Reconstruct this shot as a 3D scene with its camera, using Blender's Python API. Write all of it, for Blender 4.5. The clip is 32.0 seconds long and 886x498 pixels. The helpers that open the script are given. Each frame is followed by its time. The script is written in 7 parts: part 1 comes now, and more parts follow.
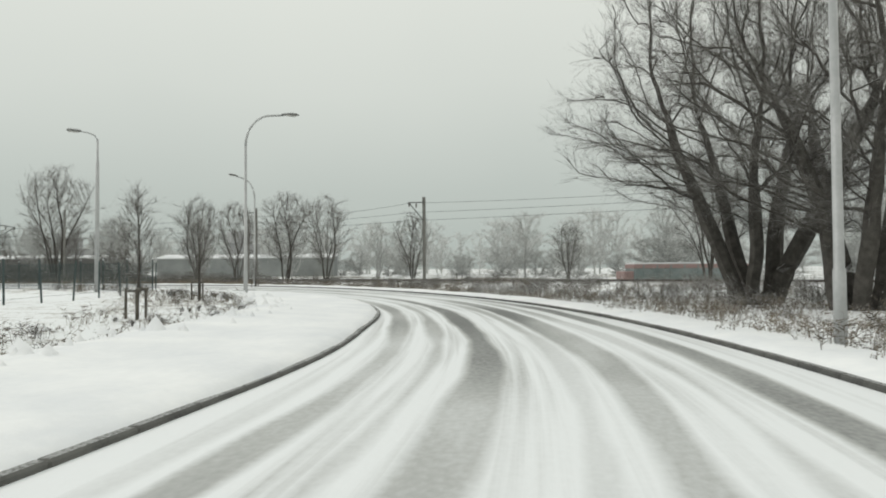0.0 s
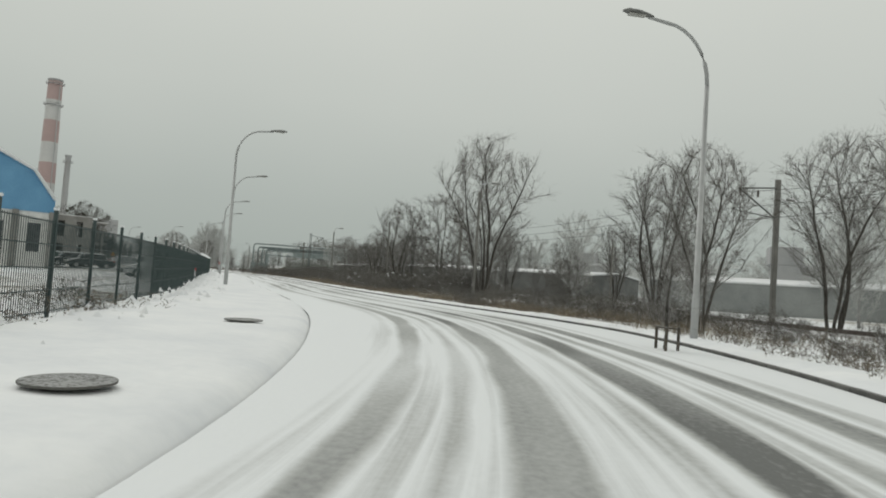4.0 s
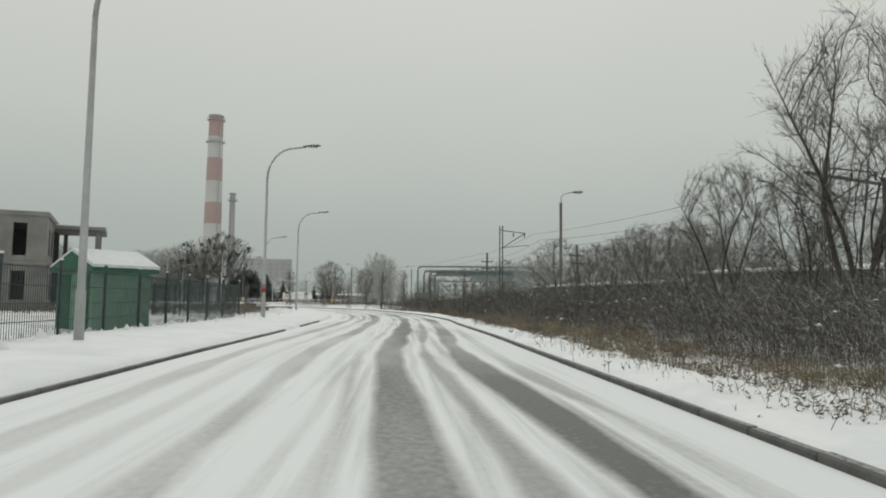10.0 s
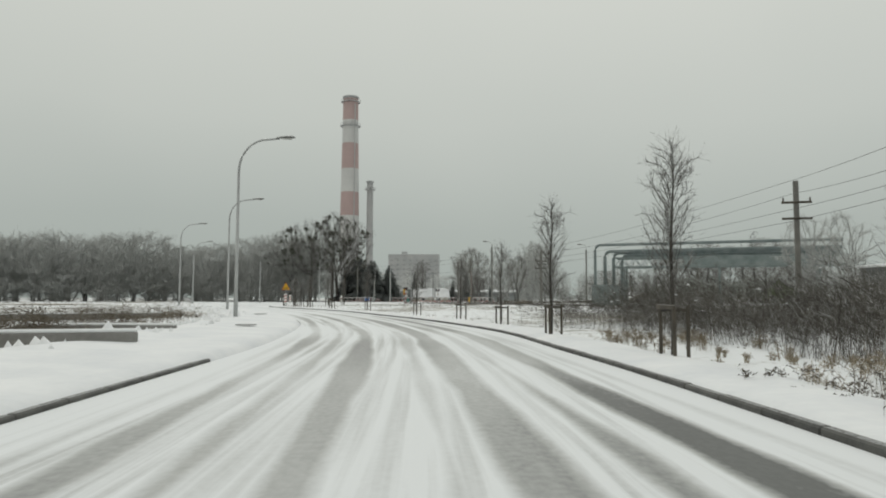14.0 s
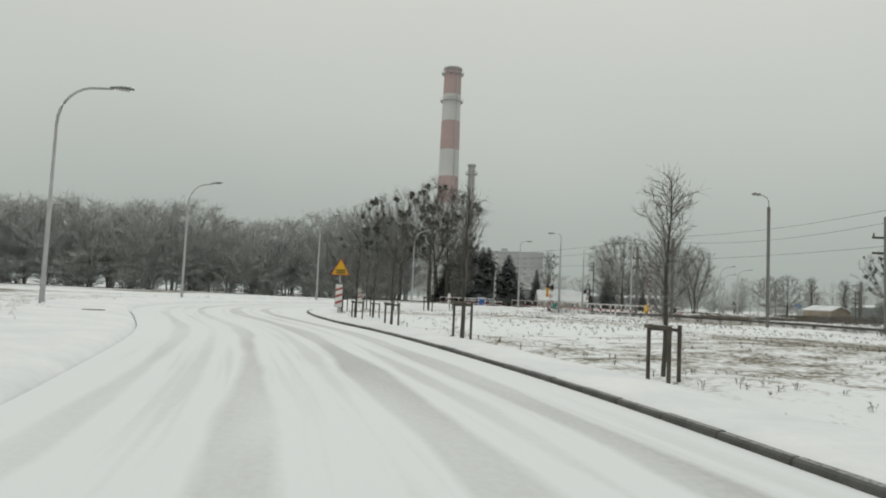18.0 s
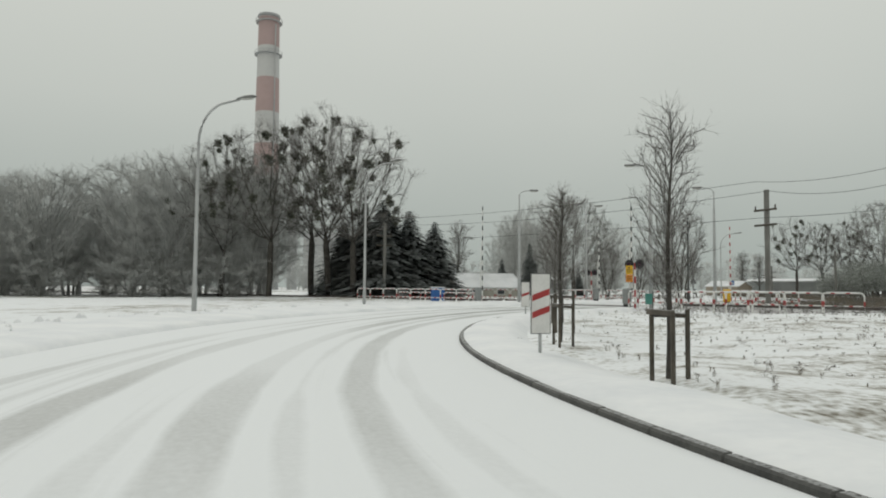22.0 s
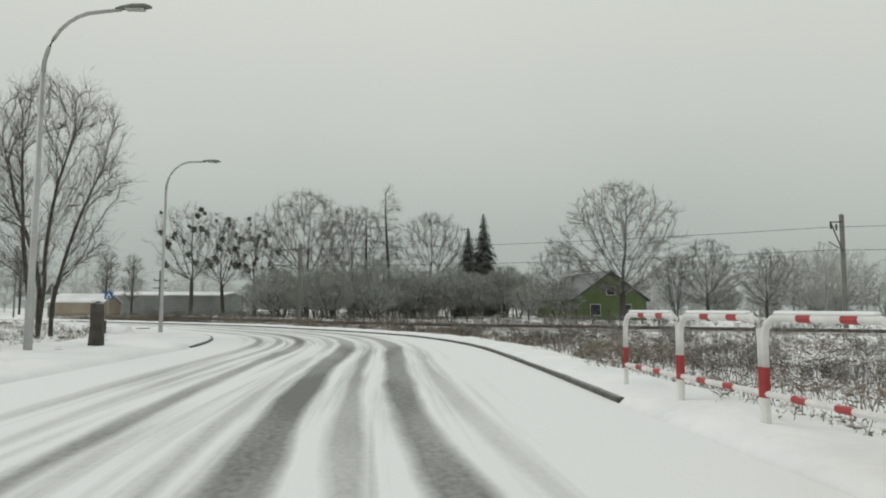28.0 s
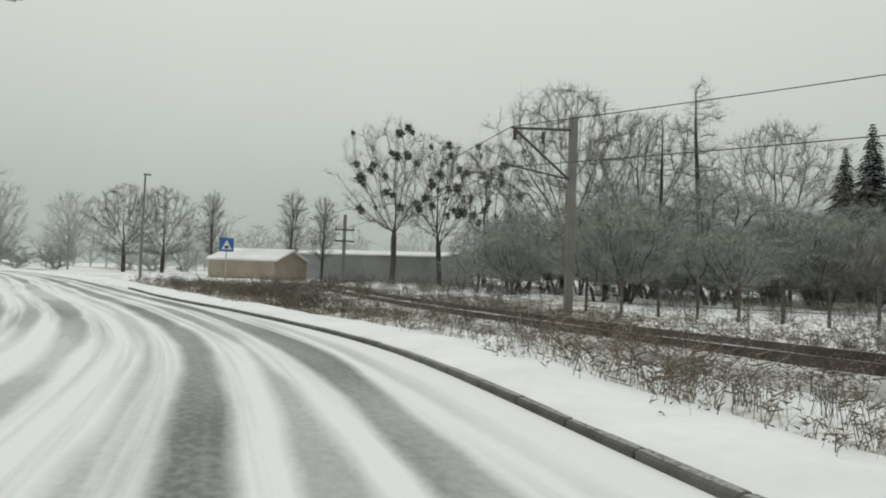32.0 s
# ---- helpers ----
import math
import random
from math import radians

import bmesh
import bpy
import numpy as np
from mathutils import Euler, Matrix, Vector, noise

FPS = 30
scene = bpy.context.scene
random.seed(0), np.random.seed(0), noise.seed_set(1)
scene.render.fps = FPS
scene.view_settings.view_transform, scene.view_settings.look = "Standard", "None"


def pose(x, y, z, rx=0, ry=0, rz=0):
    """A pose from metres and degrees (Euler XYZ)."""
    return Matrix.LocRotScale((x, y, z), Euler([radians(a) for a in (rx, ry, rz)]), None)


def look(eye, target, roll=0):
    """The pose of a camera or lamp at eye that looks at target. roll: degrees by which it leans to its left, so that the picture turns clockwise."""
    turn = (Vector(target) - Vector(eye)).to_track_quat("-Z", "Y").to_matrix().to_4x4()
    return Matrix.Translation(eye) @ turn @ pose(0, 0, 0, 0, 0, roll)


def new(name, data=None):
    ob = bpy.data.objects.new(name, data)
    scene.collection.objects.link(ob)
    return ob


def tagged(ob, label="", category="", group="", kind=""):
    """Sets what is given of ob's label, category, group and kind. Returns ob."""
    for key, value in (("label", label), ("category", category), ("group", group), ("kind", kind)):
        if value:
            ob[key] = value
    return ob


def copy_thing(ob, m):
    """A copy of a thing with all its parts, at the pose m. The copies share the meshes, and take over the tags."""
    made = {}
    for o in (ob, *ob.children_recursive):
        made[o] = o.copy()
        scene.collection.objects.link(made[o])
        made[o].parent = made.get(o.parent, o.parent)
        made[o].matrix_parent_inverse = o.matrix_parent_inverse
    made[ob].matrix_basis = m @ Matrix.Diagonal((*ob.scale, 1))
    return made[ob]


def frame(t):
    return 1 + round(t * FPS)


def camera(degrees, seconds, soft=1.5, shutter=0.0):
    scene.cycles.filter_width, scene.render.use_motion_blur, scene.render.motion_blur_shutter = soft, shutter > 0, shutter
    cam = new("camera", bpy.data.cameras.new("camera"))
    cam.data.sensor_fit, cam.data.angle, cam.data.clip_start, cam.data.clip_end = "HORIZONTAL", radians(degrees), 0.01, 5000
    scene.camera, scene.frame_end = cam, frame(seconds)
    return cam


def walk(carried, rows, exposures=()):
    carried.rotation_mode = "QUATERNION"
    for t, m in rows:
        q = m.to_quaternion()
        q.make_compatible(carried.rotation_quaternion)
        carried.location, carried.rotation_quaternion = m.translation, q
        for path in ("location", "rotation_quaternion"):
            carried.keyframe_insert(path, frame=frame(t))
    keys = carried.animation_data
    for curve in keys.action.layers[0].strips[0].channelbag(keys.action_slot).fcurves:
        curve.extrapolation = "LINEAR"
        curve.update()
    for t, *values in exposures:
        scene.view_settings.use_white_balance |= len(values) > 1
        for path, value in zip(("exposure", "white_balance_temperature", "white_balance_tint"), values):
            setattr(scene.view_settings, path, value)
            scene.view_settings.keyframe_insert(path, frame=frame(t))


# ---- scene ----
import collections

# ---- camera and walk ----
cam = camera(65.53, 32.0, soft=1.9)
PATH = [
    (0, (-32.302, -42.422, 1.326), (-23.969, -36.902, 1.605), -0.49),
    (0.5, (-27.582, -40.515, 1.291), (-20.403, -33.564, 1.682), -0.11),
    (1, (-23.073, -38.022, 1.251), (-16.768, -30.274, 1.716), 0.26),
    (1.5, (-18.771, -34.929, 1.208), (-13.203, -26.636, 1.682), 0.46),
    (2, (-15.003, -31.667, 1.188), (-10.071, -22.980, 1.637), 0.76),
    (2.5, (-11.323, -27.694, 1.189), (-7.301, -18.550, 1.637), 1.13),
    (3, (-8.600, -23.870, 1.180), (-5.759, -14.289, 1.533), 4.09),
    (3.5, (-5.943, -19.566, 1.207), (-3.829, -9.800, 1.603), 4.26),
    (4, (-3.848, -15.060, 1.202), (-1.897, -5.263, 1.673), 4.02),
    (4.5, (-2.225, -10.333, 1.197), (-0.270, -0.541, 1.743), 3.79),
    (5, (-1.030, -5.356, 1.192), (0.854, 4.446, 1.813), 3.55),
    (5.5, (-0.272, -0.093, 1.186), (1.327, 9.754, 1.882), 3.31),
    (6, (0.000, 5.500, 1.199), (0.986, 15.423, 1.953), 3.49),
    (6.5, (-0.107, 11.138, 1.196), (0.364, 21.096, 1.971), 3.12),
    (7, (-0.381, 16.468, 1.166), (-0.243, 26.432, 2.002), 2.42),
    (7.5, (-0.880, 22.270, 1.158), (-0.969, 32.235, 1.990), 1.02),
    (8, (-1.426, 28.176, 1.145), (-1.743, 38.142, 1.909), 0.67),
    (8.5, (-2.137, 34.441, 1.137), (-2.619, 44.402, 1.881), 0.40),
    (9, (-2.948, 40.900, 1.127), (-3.508, 50.856, 1.876), 0.16),
    (9.5, (-3.986, 47.518, 1.122), (-4.565, 57.473, 1.876), 0.43),
    (10, (-4.837, 54.664, 1.118), (-5.425, 64.618, 1.875), 0.70),
    (10.5, (-5.654, 61.497, 1.145), (-6.177, 71.456, 1.888), 0.56),
    (11, (-6.578, 68.546, 1.156), (-7.029, 78.510, 1.879), 0.62),
    (11.5, (-7.445, 75.523, 1.180), (-7.836, 85.490, 1.893), 0.55),
    (12, (-8.507, 82.521, 1.193), (-9.018, 92.484, 1.887), 0.64),
    (12.5, (-9.555, 89.550, 1.196), (-10.099, 99.513, 1.869), 1.34),
    (13, (-10.427, 96.704, 1.140), (-10.790, 106.673, 1.836), 0.99),
    (13.5, (-11.695, 103.693, 1.130), (-12.789, 113.610, 1.809), 0.21),
    (14, (-13.412, 110.396, 1.147), (-16.201, 119.973, 1.854), 0.13),
    (14.5, (-15.157, 116.753, 1.147), (-18.861, 126.014, 1.863), -0.60),
    (15, (-17.179, 122.753, 1.140), (-21.989, 131.488, 1.883), 0.19),
    (15.5, (-19.537, 128.535, 1.170), (-26.200, 135.954, 1.925), 0.80),
    (16, (-22.339, 133.880, 1.171), (-29.183, 141.132, 1.915), 1.25),
    (16.5, (-25.414, 138.970, 1.172), (-31.648, 146.755, 1.905), 1.70),
    (17, (-28.638, 143.945, 1.173), (-33.905, 152.414, 1.895), 2.14),
    (17.5, (-31.941, 148.879, 1.175), (-36.302, 157.849, 1.885), 2.59),
    (18, (-35.325, 153.801, 1.187), (-39.347, 162.931, 1.877), 2.60),
    (18.5, (-38.834, 158.769, 1.209), (-44.369, 167.075, 1.818), 2.08),
    (19, (-42.412, 163.352, 1.193), (-48.893, 170.944, 1.805), 2.44),
    (19.5, (-46.197, 167.243, 1.168), (-52.985, 174.559, 1.794), 2.11),
    (20, (-50.134, 170.906, 1.126), (-56.823, 178.313, 1.752), 1.69),
    (20.5, (-53.991, 174.694, 1.174), (-60.569, 182.200, 1.797), 1.17),
    (21, (-57.452, 178.477, 1.226), (-63.058, 186.737, 1.806), 1.88),
    (21.5, (-60.117, 182.821, 1.255), (-63.485, 192.216, 1.873), 0.79),
    (22, (-62.619, 187.152, 1.274), (-63.770, 197.070, 1.833), 0.42),
    (22.5, (-64.736, 191.849, 1.261), (-63.460, 201.755, 1.767), -0.18),
    (23, (-66.388, 196.585, 1.249), (-63.146, 206.034, 1.705), -0.18),
    (23.5, (-67.563, 201.156, 1.239), (-63.038, 210.063, 1.666), -0.14),
    (24, (-67.924, 206.382, 1.252), (-62.506, 214.776, 1.686), -0.60),
    (24.5, (-67.675, 211.754, 1.212), (-61.614, 219.693, 1.708), -0.57),
    (25, (-66.801, 216.845, 1.203), (-60.728, 224.773, 1.717), -0.67),
    (25.5, (-66.322, 221.552, 1.217), (-60.151, 229.400, 1.791), -0.32),
    (26, (-64.601, 226.144, 1.208), (-58.315, 233.890, 1.908), -0.19),
    (26.5, (-62.022, 230.627, 1.199), (-55.506, 238.167, 2.026), -0.07),
    (27, (-58.914, 234.966, 1.189), (-52.097, 242.220, 2.144), 0.05),
    (27.5, (-55.574, 239.106, 1.180), (-48.499, 246.090, 2.261), 0.18),
    (28, (-52.294, 242.987, 1.245), (-45.122, 249.901, 2.112), 0.23),
    (28.5, (-49.275, 246.500, 1.258), (-41.878, 253.183, 2.038), -0.01),
    (29, (-46.353, 249.911, 1.297), (-38.797, 256.419, 2.049), 0.40),
    (29.5, (-43.296, 253.489, 1.305), (-35.748, 260.008, 2.038), 0.73),
    (30, (-40.178, 257.612, 1.274), (-33.381, 264.919, 1.917), 1.18),
    (30.5, (-37.939, 261.909, 1.264), (-32.588, 270.341, 1.783), 1.84),
    (31, (-35.979, 266.328, 1.260), (-31.384, 275.200, 1.685), 1.80),
    (31.5, (-33.760, 270.840, 1.233), (-28.304, 279.211, 1.627), 2.38),
    (32, (-31.399, 275.489, 1.206), (-26.976, 284.450, 1.581), 2.14),
]
walk(cam, [(t, look(eye, target, roll)) for t, eye, target, roll in PATH], exposures=[(0.0, 0.3), (0.5, 0.12), (1.0, 0.0), (22.0, 0.0), (24.0, 0.05), (29.0, 0.08), (30.0, 0.12), (32.0, 0.16)])

# ---- world and sun: an even, overcast winter sky ----
world = bpy.data.worlds.new("overcast_sky")
scene.world = world
world.use_nodes = True
wt = world.node_tree
wt.nodes.clear()
w_out = wt.nodes.new("ShaderNodeOutputWorld")
w_bg = wt.nodes.new("ShaderNodeBackground")
w_sky = wt.nodes.new("ShaderNodeTexSky")
w_sky.sky_type = "NISHITA"
w_sky.sun_disc = False
w_sky.sun_elevation = radians(24)
w_sky.sun_rotation = radians(200)
w_sky.dust_density = 6.0
w_gain = wt.nodes.new("ShaderNodeMix")
w_gain.data_type = "RGBA"
w_gain.inputs["Factor"].default_value = 0.96
w_cloud = wt.nodes.new("ShaderNodeValToRGB")
w_cloud.color_ramp.elements[0].position = 0.05
w_cloud.color_ramp.elements[0].color = (3.65, 4.1, 3.84, 1)
w_cloud.color_ramp.elements[1].position = 1.0
w_cloud.color_ramp.elements[1].color = (7.3, 7.5, 7.1, 1)
for at, shade in ((0.18, (4.25, 4.62, 4.32, 1)), (0.33, (5.45, 5.72, 5.3, 1)), (0.5, (6.3, 6.5, 6.0, 1))):
    w_cloud.color_ramp.elements.new(at).color = shade
w_geo = wt.nodes.new("ShaderNodeTexCoord")
w_sep = wt.nodes.new("ShaderNodeSeparateXYZ")
w_noise = wt.nodes.new("ShaderNodeTexNoise")
w_noise.inputs["Scale"].default_value = 1.6
w_noise.inputs["Detail"].default_value = 3.0
w_add = wt.nodes.new("ShaderNodeMath")
w_add.operation = "MULTIPLY_ADD"
w_add.inputs[1].default_value = 0.16
wt.links.new(w_geo.outputs["Generated"], w_sep.inputs[0])
wt.links.new(w_geo.outputs["Generated"], w_noise.inputs["Vector"])
wt.links.new(w_noise.outputs["Fac"], w_add.inputs[0])
wt.links.new(w_sep.outputs["Z"], w_add.inputs[2])
wt.links.new(w_add.outputs[0], w_cloud.inputs["Fac"])
wt.links.new(w_sky.outputs[0], w_gain.inputs[6])
wt.links.new(w_cloud.outputs[0], w_gain.inputs[7])
wt.links.new(w_gain.outputs[2], w_bg.inputs["Color"])
w_bg.inputs["Strength"].default_value = 0.1
wt.links.new(w_bg.outputs[0], w_out.inputs[0])

sun_data = bpy.data.lights.new("sun", "SUN")
sun_data.energy = 0.7
sun_data.angle = radians(25)
sun_data.color = (1.0, 0.97, 0.93)
sun = new("sun", sun_data)
sun.matrix_world = look((0, 0, 50), (18, -34, 20))


# ---- materials ----
def nodes_of(name):
    m = bpy.data.materials.new(name)
    m.use_nodes = True
    return m, m.node_tree, m.node_tree.nodes["Principled BSDF"]


def mat(name, dark, light, rough=0.8, metal=0.0, scale=3.0, fine=40.0, bump=0.2, snow=0.0, island=0.0, objvar=0.0, snow_from=0.35):
    """Two-scale procedural surface; snow: how much of it lies on faces that look up."""
    m, t, b = nodes_of(name)
    n, l = t.nodes, t.links
    co = n.new("ShaderNodeTexCoord")
    n1 = n.new("ShaderNodeTexNoise")
    n1.inputs["Scale"].default_value, n1.inputs["Detail"].default_value = scale, 6
    n2 = n.new("ShaderNodeTexNoise")
    n2.inputs["Scale"].default_value, n2.inputs["Detail"].default_value = fine, 4
    l.new(co.outputs["Object"], n1.inputs["Vector"])
    l.new(co.outputs["Object"], n2.inputs["Vector"])
    add = n.new("ShaderNodeMath")
    add.operation = "MULTIPLY_ADD"
    add.inputs[1].default_value = 0.45
    l.new(n2.outputs["Fac"], add.inputs[0])
    sub = n.new("ShaderNodeMath")
    sub.operation = "MULTIPLY_ADD"
    sub.inputs[1].default_value, sub.inputs[2].default_value = 1.3, -0.38
    l.new(n1.outputs["Fac"], sub.inputs[0])
    l.new(sub.outputs[0], add.inputs[2])
    fac = add.outputs[0]
    for amount, node, out in ((island, "ShaderNodeNewGeometry", "Random Per Island"), (objvar, "ShaderNodeObjectInfo", "Random")):
        if amount:
            r = n.new(node)
            k = n.new("ShaderNodeMath")
            k.operation = "MULTIPLY_ADD"
            k.inputs[1].default_value = amount
            l.new(r.outputs[out], k.inputs[0])
            s = n.new("ShaderNodeMath")
            s.operation = "SUBTRACT"
            s.inputs[1].default_value = amount / 2
            l.new(fac, s.inputs[0])
            l.new(s.outputs[0], k.inputs[2])
            fac = k.outputs[0]
    ramp = n.new("ShaderNodeValToRGB")
    ramp.color_ramp.elements[0].color, ramp.color_ramp.elements[1].color = (*dark, 1), (*light, 1)
    ramp.color_ramp.elements[0].position, ramp.color_ramp.elements[1].position = 0.2, 0.8
    l.new(fac, ramp.inputs["Fac"])
    col = ramp.outputs["Color"]
    b.inputs["Roughness"].default_value, b.inputs["Metallic"].default_value = rough, metal
    if snow:
        g = n.new("ShaderNodeNewGeometry")
        z = n.new("ShaderNodeSeparateXYZ")
        l.new(g.outputs["Normal"], z.inputs[0])
        up = n.new("ShaderNodeMapRange")
        up.inputs["From Min"].default_value, up.inputs["From Max"].default_value = snow_from, snow_from + 0.35
        up.inputs["To Max"].default_value = snow
        l.new(z.outputs["Z"], up.inputs["Value"])
        patch = n.new("ShaderNodeMath")
        patch.operation = "MULTIPLY"
        thr = n.new("ShaderNodeMapRange")
        thr.inputs["From Min"].default_value, thr.inputs["From Max"].default_value = 0.38, 0.52
        l.new(n2.outputs["Fac"], thr.inputs["Value"])
        l.new(up.outputs[0], patch.inputs[0])
        l.new(thr.outputs[0], patch.inputs[1])
        mx = n.new("ShaderNodeMix")
        mx.data_type = "RGBA"
        l.new(patch.outputs[0], mx.inputs["Factor"])
        l.new(col, mx.inputs[6])
        mx.inputs[7].default_value = (0.8, 0.82, 0.83, 1)
        col = mx.outputs[2]
    l.new(col, b.inputs["Base Color"])
    if bump:
        bp = n.new("ShaderNodeBump")
        bp.inputs["Strength"].default_value, bp.inputs["Distance"].default_value = bump, 0.02
        l.new(n2.outputs["Fac"], bp.inputs["Height"])
        l.new(bp.outputs[0], b.inputs["Normal"])
    return m


def ground_mat():
    """Thin snow over dead grass: patches of straw and soil show through, more of them in the fields."""
    m, t, b = nodes_of("snowy_field")
    n, l = t.nodes, t.links
    co = n.new("ShaderNodeTexCoord")
    big, mid, fin = (n.new("ShaderNodeTexNoise") for _ in range(3))
    for q, s, d in ((big, 0.045, 4), (mid, 0.9, 6), (fin, 7.0, 5)):
        q.inputs["Scale"].default_value, q.inputs["Detail"].default_value = s, d
        l.new(co.outputs["Object"], q.inputs["Vector"])
    a = n.new("ShaderNodeMath")
    a.operation = "MULTIPLY_ADD"
    a.inputs[1].default_value = 0.55
    l.new(mid.outputs["Fac"], a.inputs[0])
    c = n.new("ShaderNodeMath")
    c.operation = "MULTIPLY_ADD"
    c.inputs[1].default_value = 0.5
    l.new(fin.outputs["Fac"], c.inputs[0])
    l.new(a.outputs[0], c.inputs[2])
    l.new(big.outputs["Fac"], a.inputs[2])
    r = n.new("ShaderNodeValToRGB")
    e = r.color_ramp.elements
    e[0].position, e[0].color = 0.86, (0.80, 0.82, 0.83, 1)
    e[1].position, e[1].color = 1.2, (0.13, 0.11, 0.075, 1)
    x = e.new(1.0)
    x.color = (0.58, 0.58, 0.56, 1)
    s = n.new("ShaderNodeMath")
    s.operation = "MULTIPLY"
    s.inputs[1].default_value = 0.8
    l.new(c.outputs[0], s.inputs[0])
    l.new(s.outputs[0], r.inputs["Fac"])
    e[0].position, e[1].position, e[2].position = 0.815, 0.885, 0.965
    e[1].color, e[2].color = (0.55, 0.55, 0.53, 1), (0.15, 0.13, 0.09, 1)
    l.new(r.outputs["Color"], b.inputs["Base Color"])
    b.inputs["Roughness"].default_value = 0.9
    bp = n.new("ShaderNodeBump")
    bp.inputs["Strength"].default_value, bp.inputs["Distance"].default_value = 0.5, 0.12
    l.new(c.outputs[0], bp.inputs["Height"])
    l.new(bp.outputs[0], b.inputs["Normal"])
    return m


# stretches along the road, in metres, where the snow lies thicker, and how much of the tracks shows there
FRESH = [(302, 384, 0.38)]


def road_mat():
    """Packed snow on asphalt with slushy wheel tracks; u runs across the road in metres, v along it."""
    m, t, b = nodes_of("snow_packed_road")
    n, l = t.nodes, t.links
    uv = n.new("ShaderNodeUVMap")
    uv.uv_map = "UVMap"
    sep = n.new("ShaderNodeSeparateXYZ")
    l.new(uv.outputs["UV"], sep.inputs[0])

    def math_(op, a, b2=None, c2=None):
        k = n.new("ShaderNodeMath")
        k.operation = op
        for i, v in enumerate((a, b2, c2)):
            if v is None:
                continue
            if isinstance(v, (int, float)):
                k.inputs[i].default_value = v
            else:
                l.new(v, k.inputs[i])
        return k.outputs[0]

    def noise_uv(su, sv, detail=3, off=0.0):
        k = n.new("ShaderNodeCombineXYZ")
        l.new(math_("MULTIPLY_ADD", sep.outputs["X"], su, off), k.inputs[0])
        l.new(math_("MULTIPLY", sep.outputs["Y"], sv), k.inputs[1])
        q = n.new("ShaderNodeTexNoise")
        q.inputs["Scale"].default_value, q.inputs["Detail"].default_value = 1.0, detail
        l.new(k.outputs[0], q.inputs["Vector"])
        return q.outputs["Fac"]

    sway = math_("MULTIPLY_ADD", noise_uv(0.0, 0.022, 1), 2.4, -1.2)
    u = math_("ADD", sep.outputs["X"], sway)
    tracks = None
    for centre, width, force in ((-2.45, 0.18, 0.7), (-0.95, 0.22, 0.9), (0.7, 0.26, 1.0), (2.2, 0.24, 1.0), (-1.7, 0.1, 0.55), (1.45, 0.12, 0.65), (2.9, 0.12, 0.5), (-3.0, 0.1, 0.4), (0.1, 0.1, 0.5)):
        d = math_("ABSOLUTE", math_("SUBTRACT", u, centre))
        edge = math_("MULTIPLY_ADD", noise_uv(0.6, 0.14, 4, centre * 3), 0.56, width - 0.28)
        k = n.new("ShaderNodeMapRange")
        l.new(math_("SUBTRACT", edge, d), k.inputs["Value"])
        k.inputs["From Min"].default_value, k.inputs["From Max"].default_value = -0.10, 0.07
        k.inputs["To Max"].default_value = force
        tracks = k.outputs[0] if tracks is None else math_("MAXIMUM", tracks, k.outputs[0])
    side = n.new("ShaderNodeMapRange")
    l.new(math_("ABSOLUTE", sep.outputs["X"]), side.inputs["Value"])
    side.inputs["From Min"].default_value, side.inputs["From Max"].default_value = 2.6, 3.5
    side.inputs["To Min"].default_value, side.inputs["To Max"].default_value = 1.0, 0.0
    slush = n.new("ShaderNodeMapRange")
    l.new(noise_uv(0.35, 0.07, 5, 4.0), slush.inputs["Value"])
    slush.inputs["From Min"].default_value, slush.inputs["From Max"].default_value = 0.38, 0.66
    slush.inputs["To Min"].default_value, slush.inputs["To Max"].default_value = 0.35, 1.0
    streak = n.new("ShaderNodeMapRange")
    l.new(noise_uv(5.0, 0.1, 4, 9.0), streak.inputs["Value"])
    streak.inputs["From Min"].default_value, streak.inputs["From Max"].default_value = 0.4, 0.7
    streak.inputs["To Min"].default_value, streak.inputs["To Max"].default_value = 0.0, 0.5
    bare = math_("MULTIPLY", math_("MULTIPLY", math_("MAXIMUM", tracks, streak.outputs[0]), slush.outputs[0]), side.outputs[0])
    for lo, hi, keep in FRESH:
        near = n.new("ShaderNodeMapRange")
        l.new(math_("ABSOLUTE", math_("SUBTRACT", sep.outputs["Y"], (lo + hi) / 2)), near.inputs["Value"])
        near.inputs["From Min"].default_value, near.inputs["From Max"].default_value = (hi - lo) / 2 - 8, (hi - lo) / 2 + 8
        near.inputs["To Min"].default_value, near.inputs["To Max"].default_value = keep, 1.0
        bare = math_("MULTIPLY", bare, near.outputs[0])
    grain = noise_uv(14.0, 9.0, 4, 1.0)
    bare = math_("MULTIPLY_ADD", math_("SUBTRACT", grain, 0.5), math_("MULTIPLY", bare, 0.7), bare)
    r = n.new("ShaderNodeValToRGB")
    e = r.color_ramp.elements
    e[0].position, e[0].color = 0.06, (0.77, 0.79, 0.80, 1)
    e[1].position, e[1].color = 0.85, (0.11, 0.113, 0.108, 1)
    x = e.new(0.4)
    x.color = (0.43, 0.44, 0.43, 1)
    l.new(bare, r.inputs["Fac"])
    l.new(r.outputs["Color"], b.inputs["Base Color"])
    rr = n.new("ShaderNodeMapRange")
    l.new(bare, rr.inputs["Value"])
    rr.inputs["To Min"].default_value, rr.inputs["To Max"].default_value = 0.85, 0.5
    l.new(rr.outputs[0], b.inputs["Roughness"])
    bp = n.new("ShaderNodeBump")
    bp.inputs["Strength"].default_value, bp.inputs["Distance"].default_value = 0.4, 0.03
